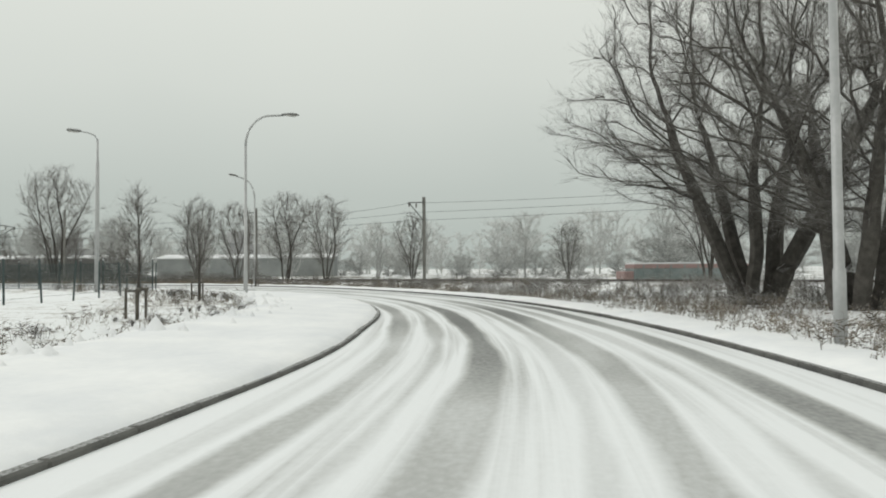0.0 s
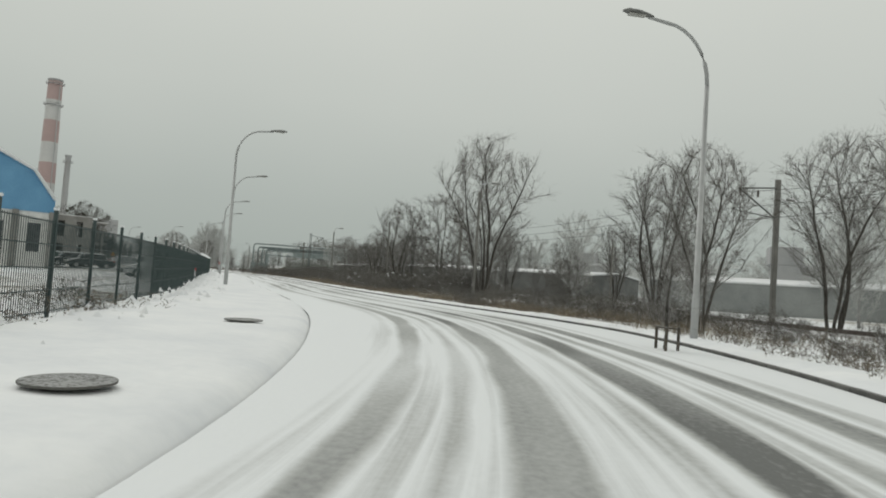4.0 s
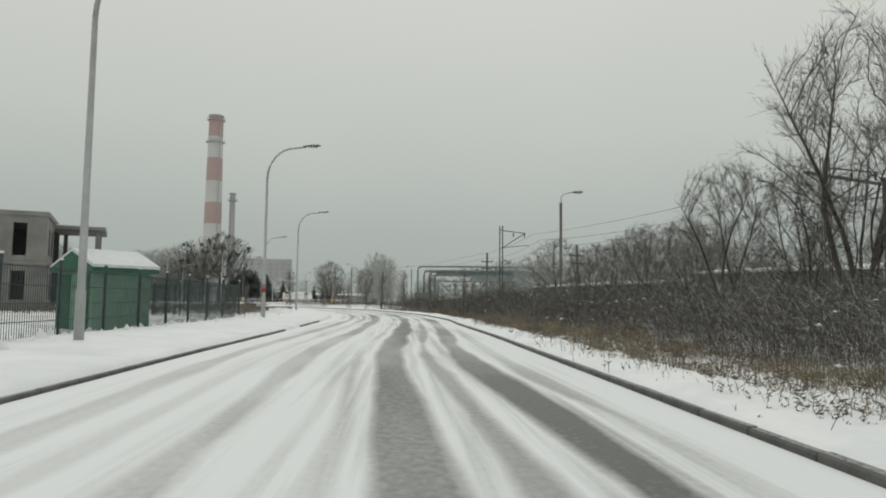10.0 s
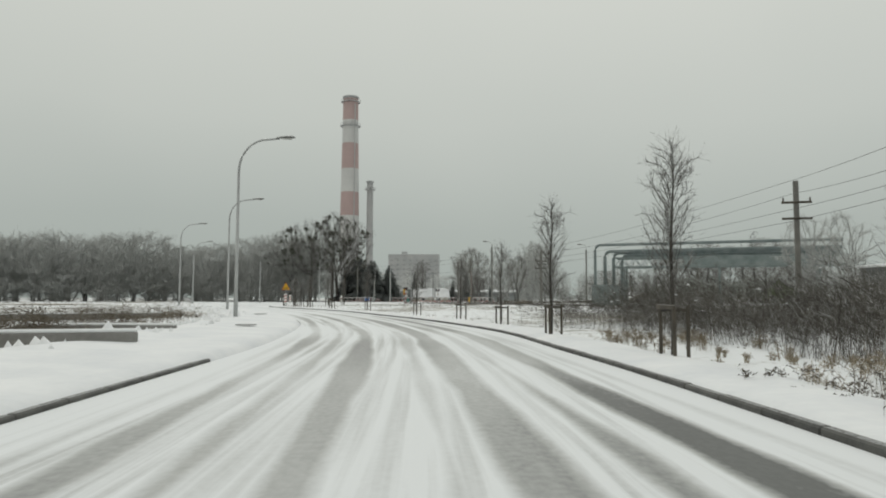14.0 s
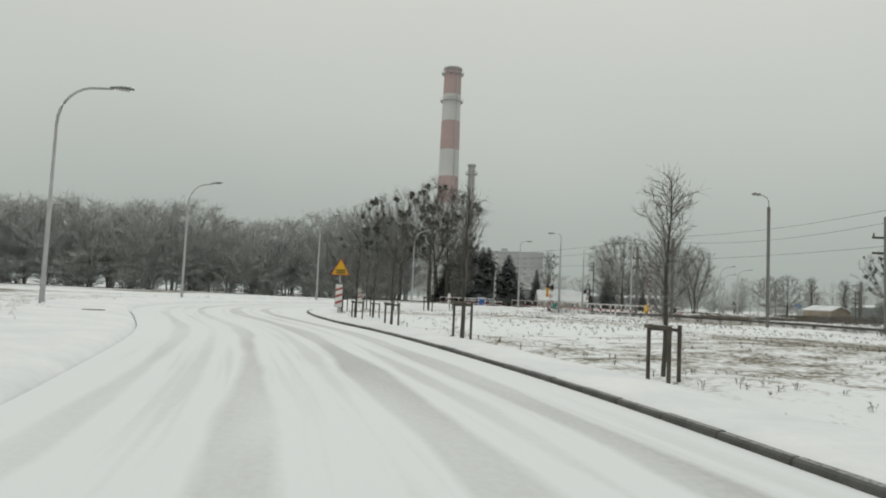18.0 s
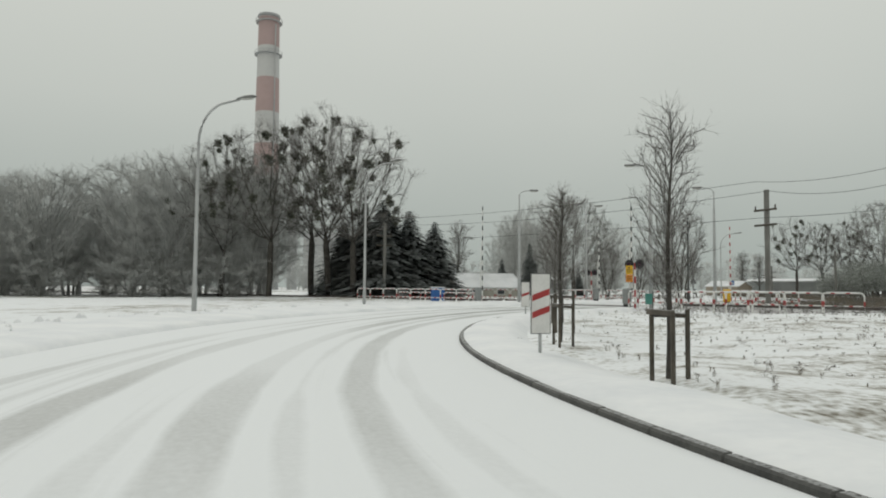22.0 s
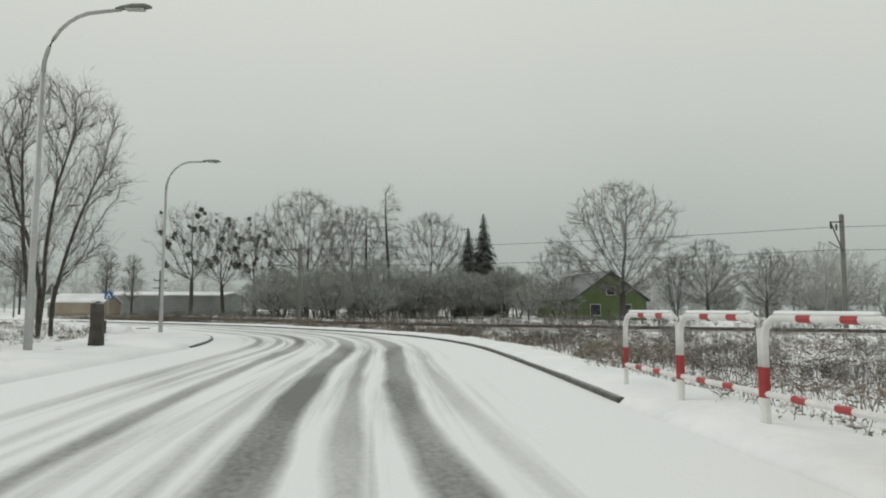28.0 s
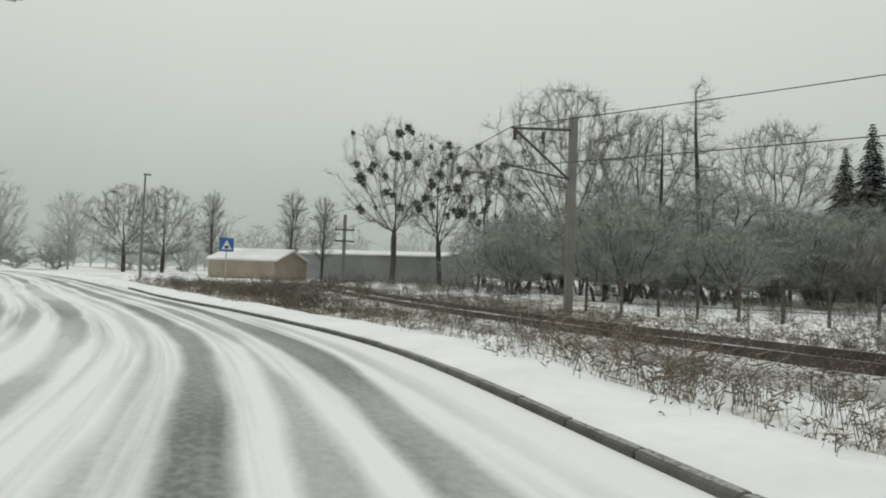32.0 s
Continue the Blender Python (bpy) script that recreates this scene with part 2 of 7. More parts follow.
    l.new(math_("SUBTRACT", math_("MULTIPLY", grain, 0.4), bare), bp.inputs["Height"])
    l.new(bp.outputs[0], b.inputs["Normal"])
    return m


M_GROUND = ground_mat()
M_ROAD = road_mat()
M_SNOW = mat("fresh_snow", (0.72, 0.74, 0.76), (0.85, 0.86, 0.86), 0.9, scale=0.7, fine=6, bump=0.6)
M_KERB = mat("kerb_concrete", (0.05, 0.05, 0.048), (0.13, 0.13, 0.12), 0.85, scale=2, fine=30, objvar=0.3, snow=0.5, snow_from=0.8)
M_STEEL = mat("galvanised_steel", (0.34, 0.35, 0.35), (0.5, 0.51, 0.51), 0.55, 0.3, scale=1, fine=12, bump=0.03)
M_DARKSTEEL = mat("dark_painted_steel", (0.045, 0.05, 0.05), (0.09, 0.095, 0.09), 0.6, 0.2, scale=2, fine=25, bump=0.05)
M_GREENSTEEL = mat("dark_green_fence_steel", (0.03, 0.05, 0.05), (0.06, 0.085, 0.085), 0.6, 0.1, scale=2, fine=20, bump=0.03)
M_LAMPGLASS = mat("lamp_diffuser", (0.35, 0.35, 0.33), (0.5, 0.5, 0.47), 0.35, scale=4, bump=0)
M_LAMPHEAD = mat("lamp_housing", (0.13, 0.135, 0.13), (0.22, 0.22, 0.215), 0.5, scale=4, snow=0.6, bump=0.02)
M_OLDCONC = mat("weathered_concrete_pole", (0.13, 0.13, 0.12), (0.24, 0.235, 0.22), 0.9, scale=0.8, fine=18, bump=0.3)
M_CONC = mat("raw_concrete", (0.17, 0.165, 0.155), (0.3, 0.295, 0.28), 0.9, scale=0.5, fine=8, bump=0.3)
# Near-black tone that paints the shade inside openings and slots.
M_INSHADE = mat("dark_unfinished_inside", (0.03, 0.03, 0.03), (0.06, 0.06, 0.06), 0.9, bump=0)
M_BARK = mat("dark_bark", (0.038, 0.034, 0.03), (0.1, 0.093, 0.082), 0.95, scale=4, fine=30, bump=0.4, snow=0.6, snow_from=0.45, objvar=0.25)
# Snow settles on these; their grey is also lightened for mid-distance haze.
M_TWIG = mat("snow_dusted_twigs", (0.1, 0.094, 0.085), (0.21, 0.2, 0.185), 0.95, scale=2, fine=14, bump=0, snow=0.35, snow_from=0.3, objvar=0.2)
# Far twig and bark greys are paled in the colour, standing in for haze.
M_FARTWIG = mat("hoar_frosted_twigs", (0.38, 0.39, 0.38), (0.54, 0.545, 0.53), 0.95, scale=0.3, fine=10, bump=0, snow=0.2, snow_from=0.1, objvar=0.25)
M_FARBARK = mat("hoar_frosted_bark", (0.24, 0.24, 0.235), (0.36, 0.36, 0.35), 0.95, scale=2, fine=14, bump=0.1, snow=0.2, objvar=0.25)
M_MISTLE = mat("mistletoe_leaves", (0.07, 0.075, 0.055), (0.15, 0.155, 0.12), 0.8, scale=3, fine=16, bump=0, snow=0.4, snow_from=0.4)
M_NEEDLE = mat("dark_conifer_needles", (0.05, 0.062, 0.058), (0.11, 0.125, 0.118), 0.9, scale=1.5, fine=9, bump=0, snow=0.18, snow_from=0.6, objvar=0.2)
M_WEED = mat("dry_brown_weeds", (0.07, 0.06, 0.048), (0.23, 0.195, 0.15), 0.95, scale=0.3, fine=3, bump=0, island=0.5, snow=0.4, snow_from=0.4)
M_STRAW = mat("straw_coloured_grass", (0.15, 0.12, 0.08), (0.32, 0.265, 0.18), 0.95, scale=0.2, fine=3, bump=0, island=0.6, snow=0.4, snow_from=0.4)
M_SHRUB = mat("grey_brown_shrub_stems", (0.045, 0.041, 0.035), (0.15, 0.138, 0.12), 0.95, scale=0.4, fine=5, bump=0, island=0.5, snow=0.4, snow_from=0.3)
M_STAKE = mat("weathered_wood_stake", (0.05, 0.045, 0.036), (0.12, 0.105, 0.085), 0.9, scale=3, fine=25, bump=0.3, snow=0.7, snow_from=0.6)
M_RED = mat("red_paint", (0.3, 0.03, 0.03), (0.42, 0.05, 0.05), 0.55, scale=3, fine=20, bump=0.05, snow=0.3, snow_from=0.7)
M_WHITE = mat("white_paint", (0.62, 0.62, 0.6), (0.8, 0.8, 0.78), 0.55, scale=3, fine=20, bump=0.05)
M_BLACK = mat("matt_black", (0.012, 0.012, 0.013), (0.03, 0.03, 0.032), 0.6, bump=0)
M_YELLOW = mat("yellow_enamel", (0.62, 0.36, 0.01), (0.75, 0.45, 0.02), 0.5, scale=3, bump=0.02)
M_ORANGE = mat("orange_enamel", (0.6, 0.2, 0.01), (0.72, 0.27, 0.02), 0.5, scale=3, bump=0.02)
M_LENS = mat("dark_signal_lens", (0.04, 0.02, 0.03), (0.08, 0.04, 0.06), 0.15, bump=0)
M_TEAL = mat("faded_teal_sheet", (0.05, 0.2, 0.17), (0.09, 0.28, 0.24), 0.6, scale=1.5, bump=0.05)
M_HUT = mat("pale_green_sheet_metal", (0.17, 0.3, 0.22), (0.24, 0.38, 0.29), 0.6, 0.1, scale=1.5, fine=12, bump=0.06)
M_HUTDARK = mat("dark_green_roof_sheet", (0.02, 0.1, 0.06), (0.04, 0.15, 0.09), 0.6, scale=2, bump=0.05, snow=0.9, snow_from=0.6)
M_BLUE = mat("blue_cladding", (0.1, 0.27, 0.46), (0.15, 0.35, 0.55), 0.6, scale=0.6, fine=8, bump=0.05)
M_GREYCLAD = mat("grey_weathered_cladding", (0.2, 0.215, 0.215), (0.32, 0.335, 0.33), 0.8, scale=0.4, fine=6, bump=0.05)
M_ROOFSNOW = mat("snow_covered_roof", (0.6, 0.62, 0.63), (0.82, 0.83, 0.84), 0.9, scale=0.4, fine=4, bump=0.3)
M_GREENWALL = mat("green_rendered_wall", (0.11, 0.155, 0.07), (0.16, 0.205, 0.1), 0.9, scale=0.8, fine=10, bump=0.2)
M_PALEWALL = mat("pale_rendered_wall", (0.3, 0.29, 0.25), (0.42, 0.4, 0.35), 0.9, scale=0.7, fine=9, bump=0.15)
M_PIPE = mat("dull_insulated_pipe", (0.15, 0.19, 0.19), (0.27, 0.31, 0.31), 0.6, 0.2, scale=0.8, fine=8, bump=0.1)
# Red and white bands are muted in the colour, in place of haze.
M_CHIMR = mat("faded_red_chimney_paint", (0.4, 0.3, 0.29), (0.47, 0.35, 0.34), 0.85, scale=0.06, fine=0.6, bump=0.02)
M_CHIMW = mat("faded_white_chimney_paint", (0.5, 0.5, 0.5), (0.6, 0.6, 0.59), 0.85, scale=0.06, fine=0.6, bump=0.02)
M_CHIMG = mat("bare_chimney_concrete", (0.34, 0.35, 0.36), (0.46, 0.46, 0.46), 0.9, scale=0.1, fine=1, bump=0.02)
M_BALLAST = mat("snowy_ballast", (0.12, 0.11, 0.1), (0.62, 0.62, 0.62), 0.95, scale=0.8, fine=7, bump=0.6, snow=0.5, snow_from=0.75)
M_RAIL = mat("rail_steel", (0.05, 0.04, 0.036), (0.12, 0.1, 0.09), 0.5, 0.5, bump=0)
M_WIRE = mat("contact_wire", (0.04, 0.045, 0.04), (0.08, 0.085, 0.08), 0.5, 0.4, bump=0)
M_TYRE = mat("tyre_rubber", (0.015, 0.015, 0.015), (0.03, 0.03, 0.03), 0.85, bump=0.05)
M_GLASS = mat("dark_car_glass", (0.02, 0.025, 0.03), (0.05, 0.055, 0.06), 0.08, bump=0)
M_PANE = mat("dark_window_pane", (0.03, 0.035, 0.04), (0.08, 0.085, 0.09), 0.12, bump=0)
M_SIGNBLUE = mat("blue_sign_enamel", (0.02, 0.1, 0.32), (0.03, 0.14, 0.4), 0.4, bump=0)
M_BACKGREY = mat("grey_sign_back", (0.12, 0.12, 0.12), (0.2, 0.2, 0.2), 0.6, 0.3, bump=0)
CAR_PAINTS = {
    "white": mat("white_car_paint", (0.6, 0.62, 0.63), (0.68, 0.7, 0.7), 0.25, scale=1, bump=0, snow=0.85, snow_from=0.6),
    "dark": mat("black_car_paint", (0.015, 0.017, 0.02), (0.035, 0.036, 0.04), 0.22, scale=1, bump=0, snow=0.8, snow_from=0.6),
    "silver": mat("silver_car_paint", (0.27, 0.29, 0.3), (0.36, 0.37, 0.38), 0.3, 0.5, scale=1, bump=0, snow=0.85, snow_from=0.6),
    "blue": mat("blue_car_paint", (0.03, 0.07, 0.17), (0.05, 0.1, 0.22), 0.25, scale=1, bump=0, snow=0.85, snow_from=0.6),
    "green": mat("dark_green_car_paint", (0.02, 0.05, 0.04), (0.035, 0.07, 0.055), 0.25, scale=1, bump=0, snow=0.8, snow_from=0.6),
}
M_RUST = mat("faded_rust_red_paint", (0.27, 0.19, 0.18), (0.34, 0.24, 0.23), 0.8, scale=1.5, fine=12, bump=0.1)
# Palest twig tone: distance haze put straight into the base colour.
M_HAZETWIG = mat("thick_rime_on_twigs", (0.52, 0.53, 0.52), (0.66, 0.665, 0.655), 0.95, scale=0.2, fine=4, bump=0, snow=0.5, snow_from=0.1)
M_OLDROOF = mat("dark_sheet_roof", (0.06, 0.064, 0.064), (0.12, 0.124, 0.12), 0.85, scale=0.8, fine=9, bump=0.1, snow=0.22, snow_from=0.3)
M_DARKCLAD = mat("dark_weathered_wall", (0.11, 0.115, 0.113), (0.19, 0.195, 0.19), 0.9, scale=0.5, fine=7, bump=0.1)
M_TAN = mat("tan_boarded_gable", (0.27, 0.23, 0.18), (0.36, 0.31, 0.25), 0.9, scale=0.8, fine=9, bump=0.1)
M_LICHEN = mat("grey_green_fruit_tree_twigs", (0.2, 0.215, 0.195), (0.34, 0.36, 0.325), 0.95, scale=1.5, fine=12, bump=0, snow=0.6, snow_from=0.3, objvar=0.25)
# Far panes are lightened in the colour to imitate haze over the blocks.
M_FARPANE = mat("misted_far_pane", (0.27, 0.28, 0.28), (0.34, 0.35, 0.35), 0.5, scale=1.5, bump=0)
M_DULLPANE = mat("dusty_pane", (0.13, 0.135, 0.14), (0.22, 0.225, 0.23), 0.4, scale=1.5, bump=0)


# ---- mesh helpers ----
class Geo:
    """Collects vertices and faces of one mesh."""

    def __init__(self):
        self.v, self.f = [], []

    def add(self, verts, faces):
        k = len(self.v)
        self.v += [tuple(p) for p in verts]
        self.f += [tuple(i + k for i in q) for q in faces]
        return self

    def box(self, c, s, rz=0.0, bevel=0.0, m=None):
        x, y, z = (k / 2 for k in s)
        ca, sa = math.cos(rz), math.sin(rz)
        pts = []
        if bevel:
            b = min(bevel, x * 0.9, y * 0.9, z * 0.9)
            rings = ((-z, b), (-z + b, 0), (z - b, 0), (z, b))
            for h, i in rings:
                for px, py in ((-x + i, -y + b), (-x + b, -y + i), (x - b, -y + i), (x - i, -y + b), (x - i, y - b), (x - b, y - i), (-x + b, y - i), (-x + i, y - b)):
                    pts.append((px, py, h))
            faces = [tuple(range(7, -1, -1)), tuple(range(24, 32))]
            faces += [(8 * r + i, 8 * r + (i + 1) % 8, 8 * r + 8 + (i + 1) % 8, 8 * r + 8 + i) for r in range(3) for i in range(8)]
        else:
            pts = [(i, j, k) for k in (-z, z) for i, j in ((-x, -y), (x, -y), (x, y), (-x, y))]
            faces = [(3, 2, 1, 0), (4, 5, 6, 7), (0, 1, 5, 4), (1, 2, 6, 5), (2, 3, 7, 6), (3, 0, 4, 7)]
        out = [(c[0] + ca * a - sa * b2, c[1] + sa * a + ca * b2, c[2] + h) for a, b2, h in pts]
        if m is not None:
            out = [tuple(m @ Vector(p)) for p in out]
        return self.add(out, faces)

    def tube(self, path, radii, n=6, cap=True):
        """A tube along a path of points."""
        path = [Vector(p) for p in path]
        if isinstance(radii, (int, float)):
            radii = [radii] * len(path)
        k = len(self.v)
        for i, p in enumerate(path):
            d = (path[min(i + 1, len(path) - 1)] - path[max(i - 1, 0)]).normalized()
            a = d.cross(Vector((0, 0, 1)) if abs(d.z) < 0.9 else Vector((1, 0, 0))).normalized()
            b = d.cross(a)
            for j in range(n):
                t = 2 * math.pi * j / n
                q = p + (a * math.cos(t) + b * math.sin(t)) * radii[i]
                self.v.append((q.x, q.y, q.z))
        for i in range(len(path) - 1):
            for j in range(n):
                self.f.append((k + i * n + j, k + i * n + (j + 1) % n, k + (i + 1) * n + (j + 1) % n, k + (i + 1) * n + j))
        if cap:
            self.f.append(tuple(k + j for j in range(n - 1, -1, -1)))
            self.f.append(tuple(k + (len(path) - 1) * n + j for j in range(n)))
        return self

    def prism(self, outline, h, m=None):
        """A flat outline in x and z, h thick in y."""
        n = len(outline)
        pts = [(x, -h / 2, z) for x, z in outline] + [(x, h / 2, z) for x, z in outline]
        faces = [tuple(range(n)), tuple(range(2 * n - 1, n - 1, -1))] + [(i, n + i, n + (i + 1) % n, (i + 1) % n) for i in range(n)]
        if m is not None:
            pts = [tuple(m @ Vector(p)) for p in pts]
        return self.add(pts, faces)

    def mesh(self, name, smooth=False):
        me = bpy.data.meshes.new(name)
        me.from_pydata(self.v, [], self.f)
        if smooth:
            me.polygons.foreach_set("use_smooth", [True] * len(me.polygons))
        me.update()
        return me


def part(name, geo, material, parent, label="", smooth=False):
    """One mesh under a thing or under a part."""
    me = geo if isinstance(geo, bpy.types.Mesh) else geo.mesh(name, smooth)
    if not me.materials:
        me.materials.append(material)
    ob = new(name, me)
    ob.parent = parent
    return tagged(ob, label)


def thing(name, label, category, m=None, group="", kind=""):
    ob = new(name)
    ob.empty_display_size = 0.3
    if m is not None:
        ob.matrix_world = m
    return tagged(ob, label, category, group, kind)


def single(name, geo, material, label, category, kind="", smooth=False):
    me = geo if isinstance(geo, bpy.types.Mesh) else geo.mesh(name, smooth)
    if not me.materials:
        me.materials.append(material)
    return tagged(new(name, me), label, category, kind=kind)


def place(x, y, z=0.0, rz=0.0, s=1.0):
    return Matrix.Translation((x, y, z)) @ Matrix.Rotation(rz, 4, "Z") @ Matrix.Scale(s, 4)


def spline(pts, step):
    """Points at even steps along a smooth line through pts."""
    p = np.array(pts, float)
    p = np.vstack([2 * p[0] - p[1], p, 2 * p[-1] - p[-2]])
    out = []
    for i in range(1, len(p) - 2):
        a, b, c, d = p[i - 1], p[i], p[i + 1], p[i + 2]
        for t in np.linspace(0, 1, 24, endpoint=False):
            out.append(0.5 * ((2 * b) + (c - a) * t + (2 * a - 5 * b + 4 * c - d) * t * t + (3 * b - a - 3 * c + d) * t**3))
    out.append(p[-2])
    out = np.array(out)
    s = np.r_[0, np.cumsum(np.linalg.norm(np.diff(out, axis=0), axis=1))]
    k = np.arange(0, s[-1], step)
    return np.stack([np.interp(k, s, out[:, i]) for i in range(out.shape[1])], 1)


# ---- the plan of the road: its two kerbs ----
KERB_R = [(-120, -72), (-60, -57), (-40, -50), (-25, -43), (-14, -35.3), (-6.2, -27), (0, -17), (4.3, -6), (6.2, 4), (5.9, 10), (4.9, 15), (3.1, 23), (1.3, 33), (-0.2, 42.5),
          (-1.2, 50), (-2.4, 60), (-3.5, 69), (-4.6, 78), (-6, 88), (-7.2, 97.4), (-9.9, 110), (-12.7, 119.2), (-15.2, 126), (-18.6, 134.5), (-24.7, 145), (-30.2, 153),
          (-35.9, 161.3), (-40.3, 166.8), (-45.5, 172.6), (-50, 177), (-54.5, 182), (-58.6, 187.5), (-61.7, 194), (-63.7, 201), (-64.4, 208), (-63.9, 215), (-62, 222), (-59.6, 227),
          (-56, 233), (-50.5, 240), (-45, 246.5), (-39.4, 252.8), (-34.5, 258.8), (-31, 265), (-29.2, 271), (-28.2, 278), (-27.3, 286), (-28, 294), (-29.4, 303), (-32, 325), (-40, 360), (-60, 410)]
KERB_L = [(-120, -60), (-60, -46), (-40, -41.2), (-27, -36.3), (-20, -32.2), (-14.8, -28.3), (-10.5, -23.5), (-7.4, -18.2), (-5.1, -12.5), (-3.9, -5), (-3.6, 4), (-4.1, 12), (-5.1, 20.7),
          (-6.2, 29), (-7.5, 39.5), (-8.2, 47), (-9, 54), (-9.8, 61), (-10.8, 69), (-11.8, 78), (-12.9, 87), (-14.3, 97), (-16.8, 108), (-19.6, 117), (-23, 127), (-28, 138),
          (-33.5, 147), (-39, 154.8), (-44, 160.8), (-49.5, 166.8), (-55, 171.8), (-60.2, 176.4), (-65.3, 182.5), (-69.5, 190.5), (-72, 200), (-72.8, 210), (-71, 221), (-67, 231),
          (-60.5, 242), (-53.5, 251), (-47, 258.5), (-41.2, 265), (-37.4, 271.5), (-35.3, 279), (-34.2, 290), (-34.9, 302), (-38, 325), (-46, 360), (-66, 412)]
SL, SR = spline(KERB_L, 1.0), spline(KERB_R, 1.0)
near_r = np.array([np.argmin(((SR - p) ** 2).sum(1)) for p in SL], float)
near_r = np.maximum.accumulate(near_r)
near_r = np.convolve(np.pad(near_r, 6, mode="edge"), np.ones(13) / 13, "valid")
SRM = np.stack([np.interp(near_r, np.arange(len(SR)), SR[:, i]) for i in (0, 1)], 1)
SC = (SL + SRM) / 2


def normals(line):
    d = np.gradient(line, axis=0)
    d /= np.linalg.norm(d, axis=1)[:, None]
    return np.stack([-d[:, 1], d[:, 0]], 1)


NL, NR = normals(SL), -normals(SR)
v_along = np.r_[0, np.cumsum(np.linalg.norm(np.diff(SC, axis=0), axis=1))]


def bumps(x, y, s, seed=0.0):
    return noise.noise(Vector((x * s, y * s, seed)))


# ---- road, kerbs, snowy verges and the ground ----
across = 12
verts, uvs, faces = [], [], []
for i in range(len(SL)):
    w = np.linalg.norm(SL[i] - SRM[i])
    for j in range(across + 1):
        t = j / across
        p = SL[i] * (1 - t) + SRM[i] * t
        u = (t - 0.5) * w
        verts.append((p[0], p[1], 0.03 * (1 - (2 * t - 1) ** 2) - 0.02))
        uvs.append((u, v_along[i]))
for i in range(len(SL) - 1):
    for j in range(across):
        a = i * (across + 1) + j
        faces.append((a, a + 1, a + across + 2, a + across + 1))
me = bpy.data.meshes.new("road")
me.from_pydata(verts, [], faces)
layer = me.uv_layers.new(name="UVMap")
for loop in me.loops:
    layer.data[loop.index].uv = uvs[loop.vertex_index]
me.materials.append(M_ROAD)
road = tagged(new("road", me), "two-lane asphalt road under packed snow with slushy wheel tracks", "road", kind="structure")


def verge(name, line, out, profile, label, rough, seed):
    """A strip of snow along a kerb: profile gives offsets and heights."""
    g = Geo()
    n = len(profile)
    for i, p in enumerate(line):
        for j, (o, z) in enumerate(profile):
            k = rough * (1 if 0 < j < n - 1 else 0.3)
            q = p + out[i] * o
            h = z + k * (bumps(q[0], q[1], 0.55, seed) * 0.6 + bumps(q[0], q[1], 1.9, seed + 5) * 0.4)
            g.v.append((q[0], q[1], h))
    for i in range(len(line) - 1):
        for j in range(n - 1):
            a = i * n + j
            g.f.append((a, a + 1, a + n + 1, a + n))
    return single(name, g, M_SNOW, label, "pavement", kind="structure", smooth=True)


verge("pavement_left", SL, NL, [(0.0, -0.06), (0.13, 0.06), (0.3, 0.12), (0.8, 0.15), (1.3, 0.17), (1.8, 0.17), (2.3, 0.19), (2.8, 0.21), (3.3, 0.24), (3.8, 0.22), (4.4, 0.12), (5.0, -0.3)],
      "pavement buried under a smooth bank of fresh snow", 0.09, 2.0)
verge("verge_right", SR, NR, [(0.0, -0.06), (0.13, 0.06), (0.3, 0.1), (0.6, 0.13), (0.9, 0.13), (1.2, 0.12), (1.5, 0.09), (2.1, -0.3)],
      "narrow verge of trodden snow beside the kerb", 0.1, 7.0)

kerb_me = Geo().box((0, 0, 0), (0.13, 1.0, 0.22), bevel=0.02).mesh("kerbstone")
kerb_me.materials.append(M_KERB)
for name, line, out, seed, lo, hi in (("kerb_1", SL, NL, 3.0, -46, 306), ("kerb_2", SR, NR, 11.0, -46, 160), ("kerb_3", SR, NR, 11.0, 160, 312)):
    holder = tagged(new(name), "dark concrete kerb, partly buried in snow", "kerb", kind="structure")
    for i in range(len(line) - 1):
        p = (line[i] + line[i + 1]) / 2 + out[i] * 0.07
        if not (lo <= p[1] < hi and -75 < p[0]):
            continue
        buried = bumps(p[0], p[1], 0.09, seed) + 0.35 * bumps(p[0], p[1], 0.5, seed)
        if name == "kerb_1" and (buried > 0.12 and p[1] > 262 or 79 < p[1] < 83 or 90 < p[1] < 115 or 121 < p[1] < 262 or -12 < p[1] < 14):
            continue
        if name != "kerb_1" and (buried > 0.62 or 236 < p[1] < 248):
            continue
        d = line[i + 1] - line[i]
        k = part("kerbstone", kerb_me, M_KERB, holder)
        k.matrix_world = pose(p[0], p[1], (-0.075 if name == "kerb_1" else -0.06) + 0.012 * bumps(p[0], p[1], 3, seed), 0, 0, math.degrees(math.atan2(-d[0], d[1])))

TRACK_A = [(24, -160), (22.5, -60), (20.5, 0), (18, 40), (14, 80), (7.5, 112), (1.5, 138), (-7, 170), (-19.5, 199), (-34, 221.5), (-48.5, 233.5), (-57, 240), (-72, 251), (-100, 268), (-180, 305)]
TRACK_C = [(-8, 236), (-16, 262), (-21, 276), (-22.2, 290), (-20, 310), (-14, 332), (10, 372), (60, 420)]
SA, SC2 = spline(TRACK_A, 1.5), spline(TRACK_C, 1.5)


def axis_lines(lo, hi, step, far):
    fine = np.arange(lo, hi + 0.1, step)
    out, k, d = [], lo, step
    while k > -far:
        d *= 1.35
        k -= d
        out.append(k)
    left = out[::-1]
    out, k, d = [], hi, step
    while k < far:
        d *= 1.35
        k += d
        out.append(k)
    return np.r_[left, fine, out]


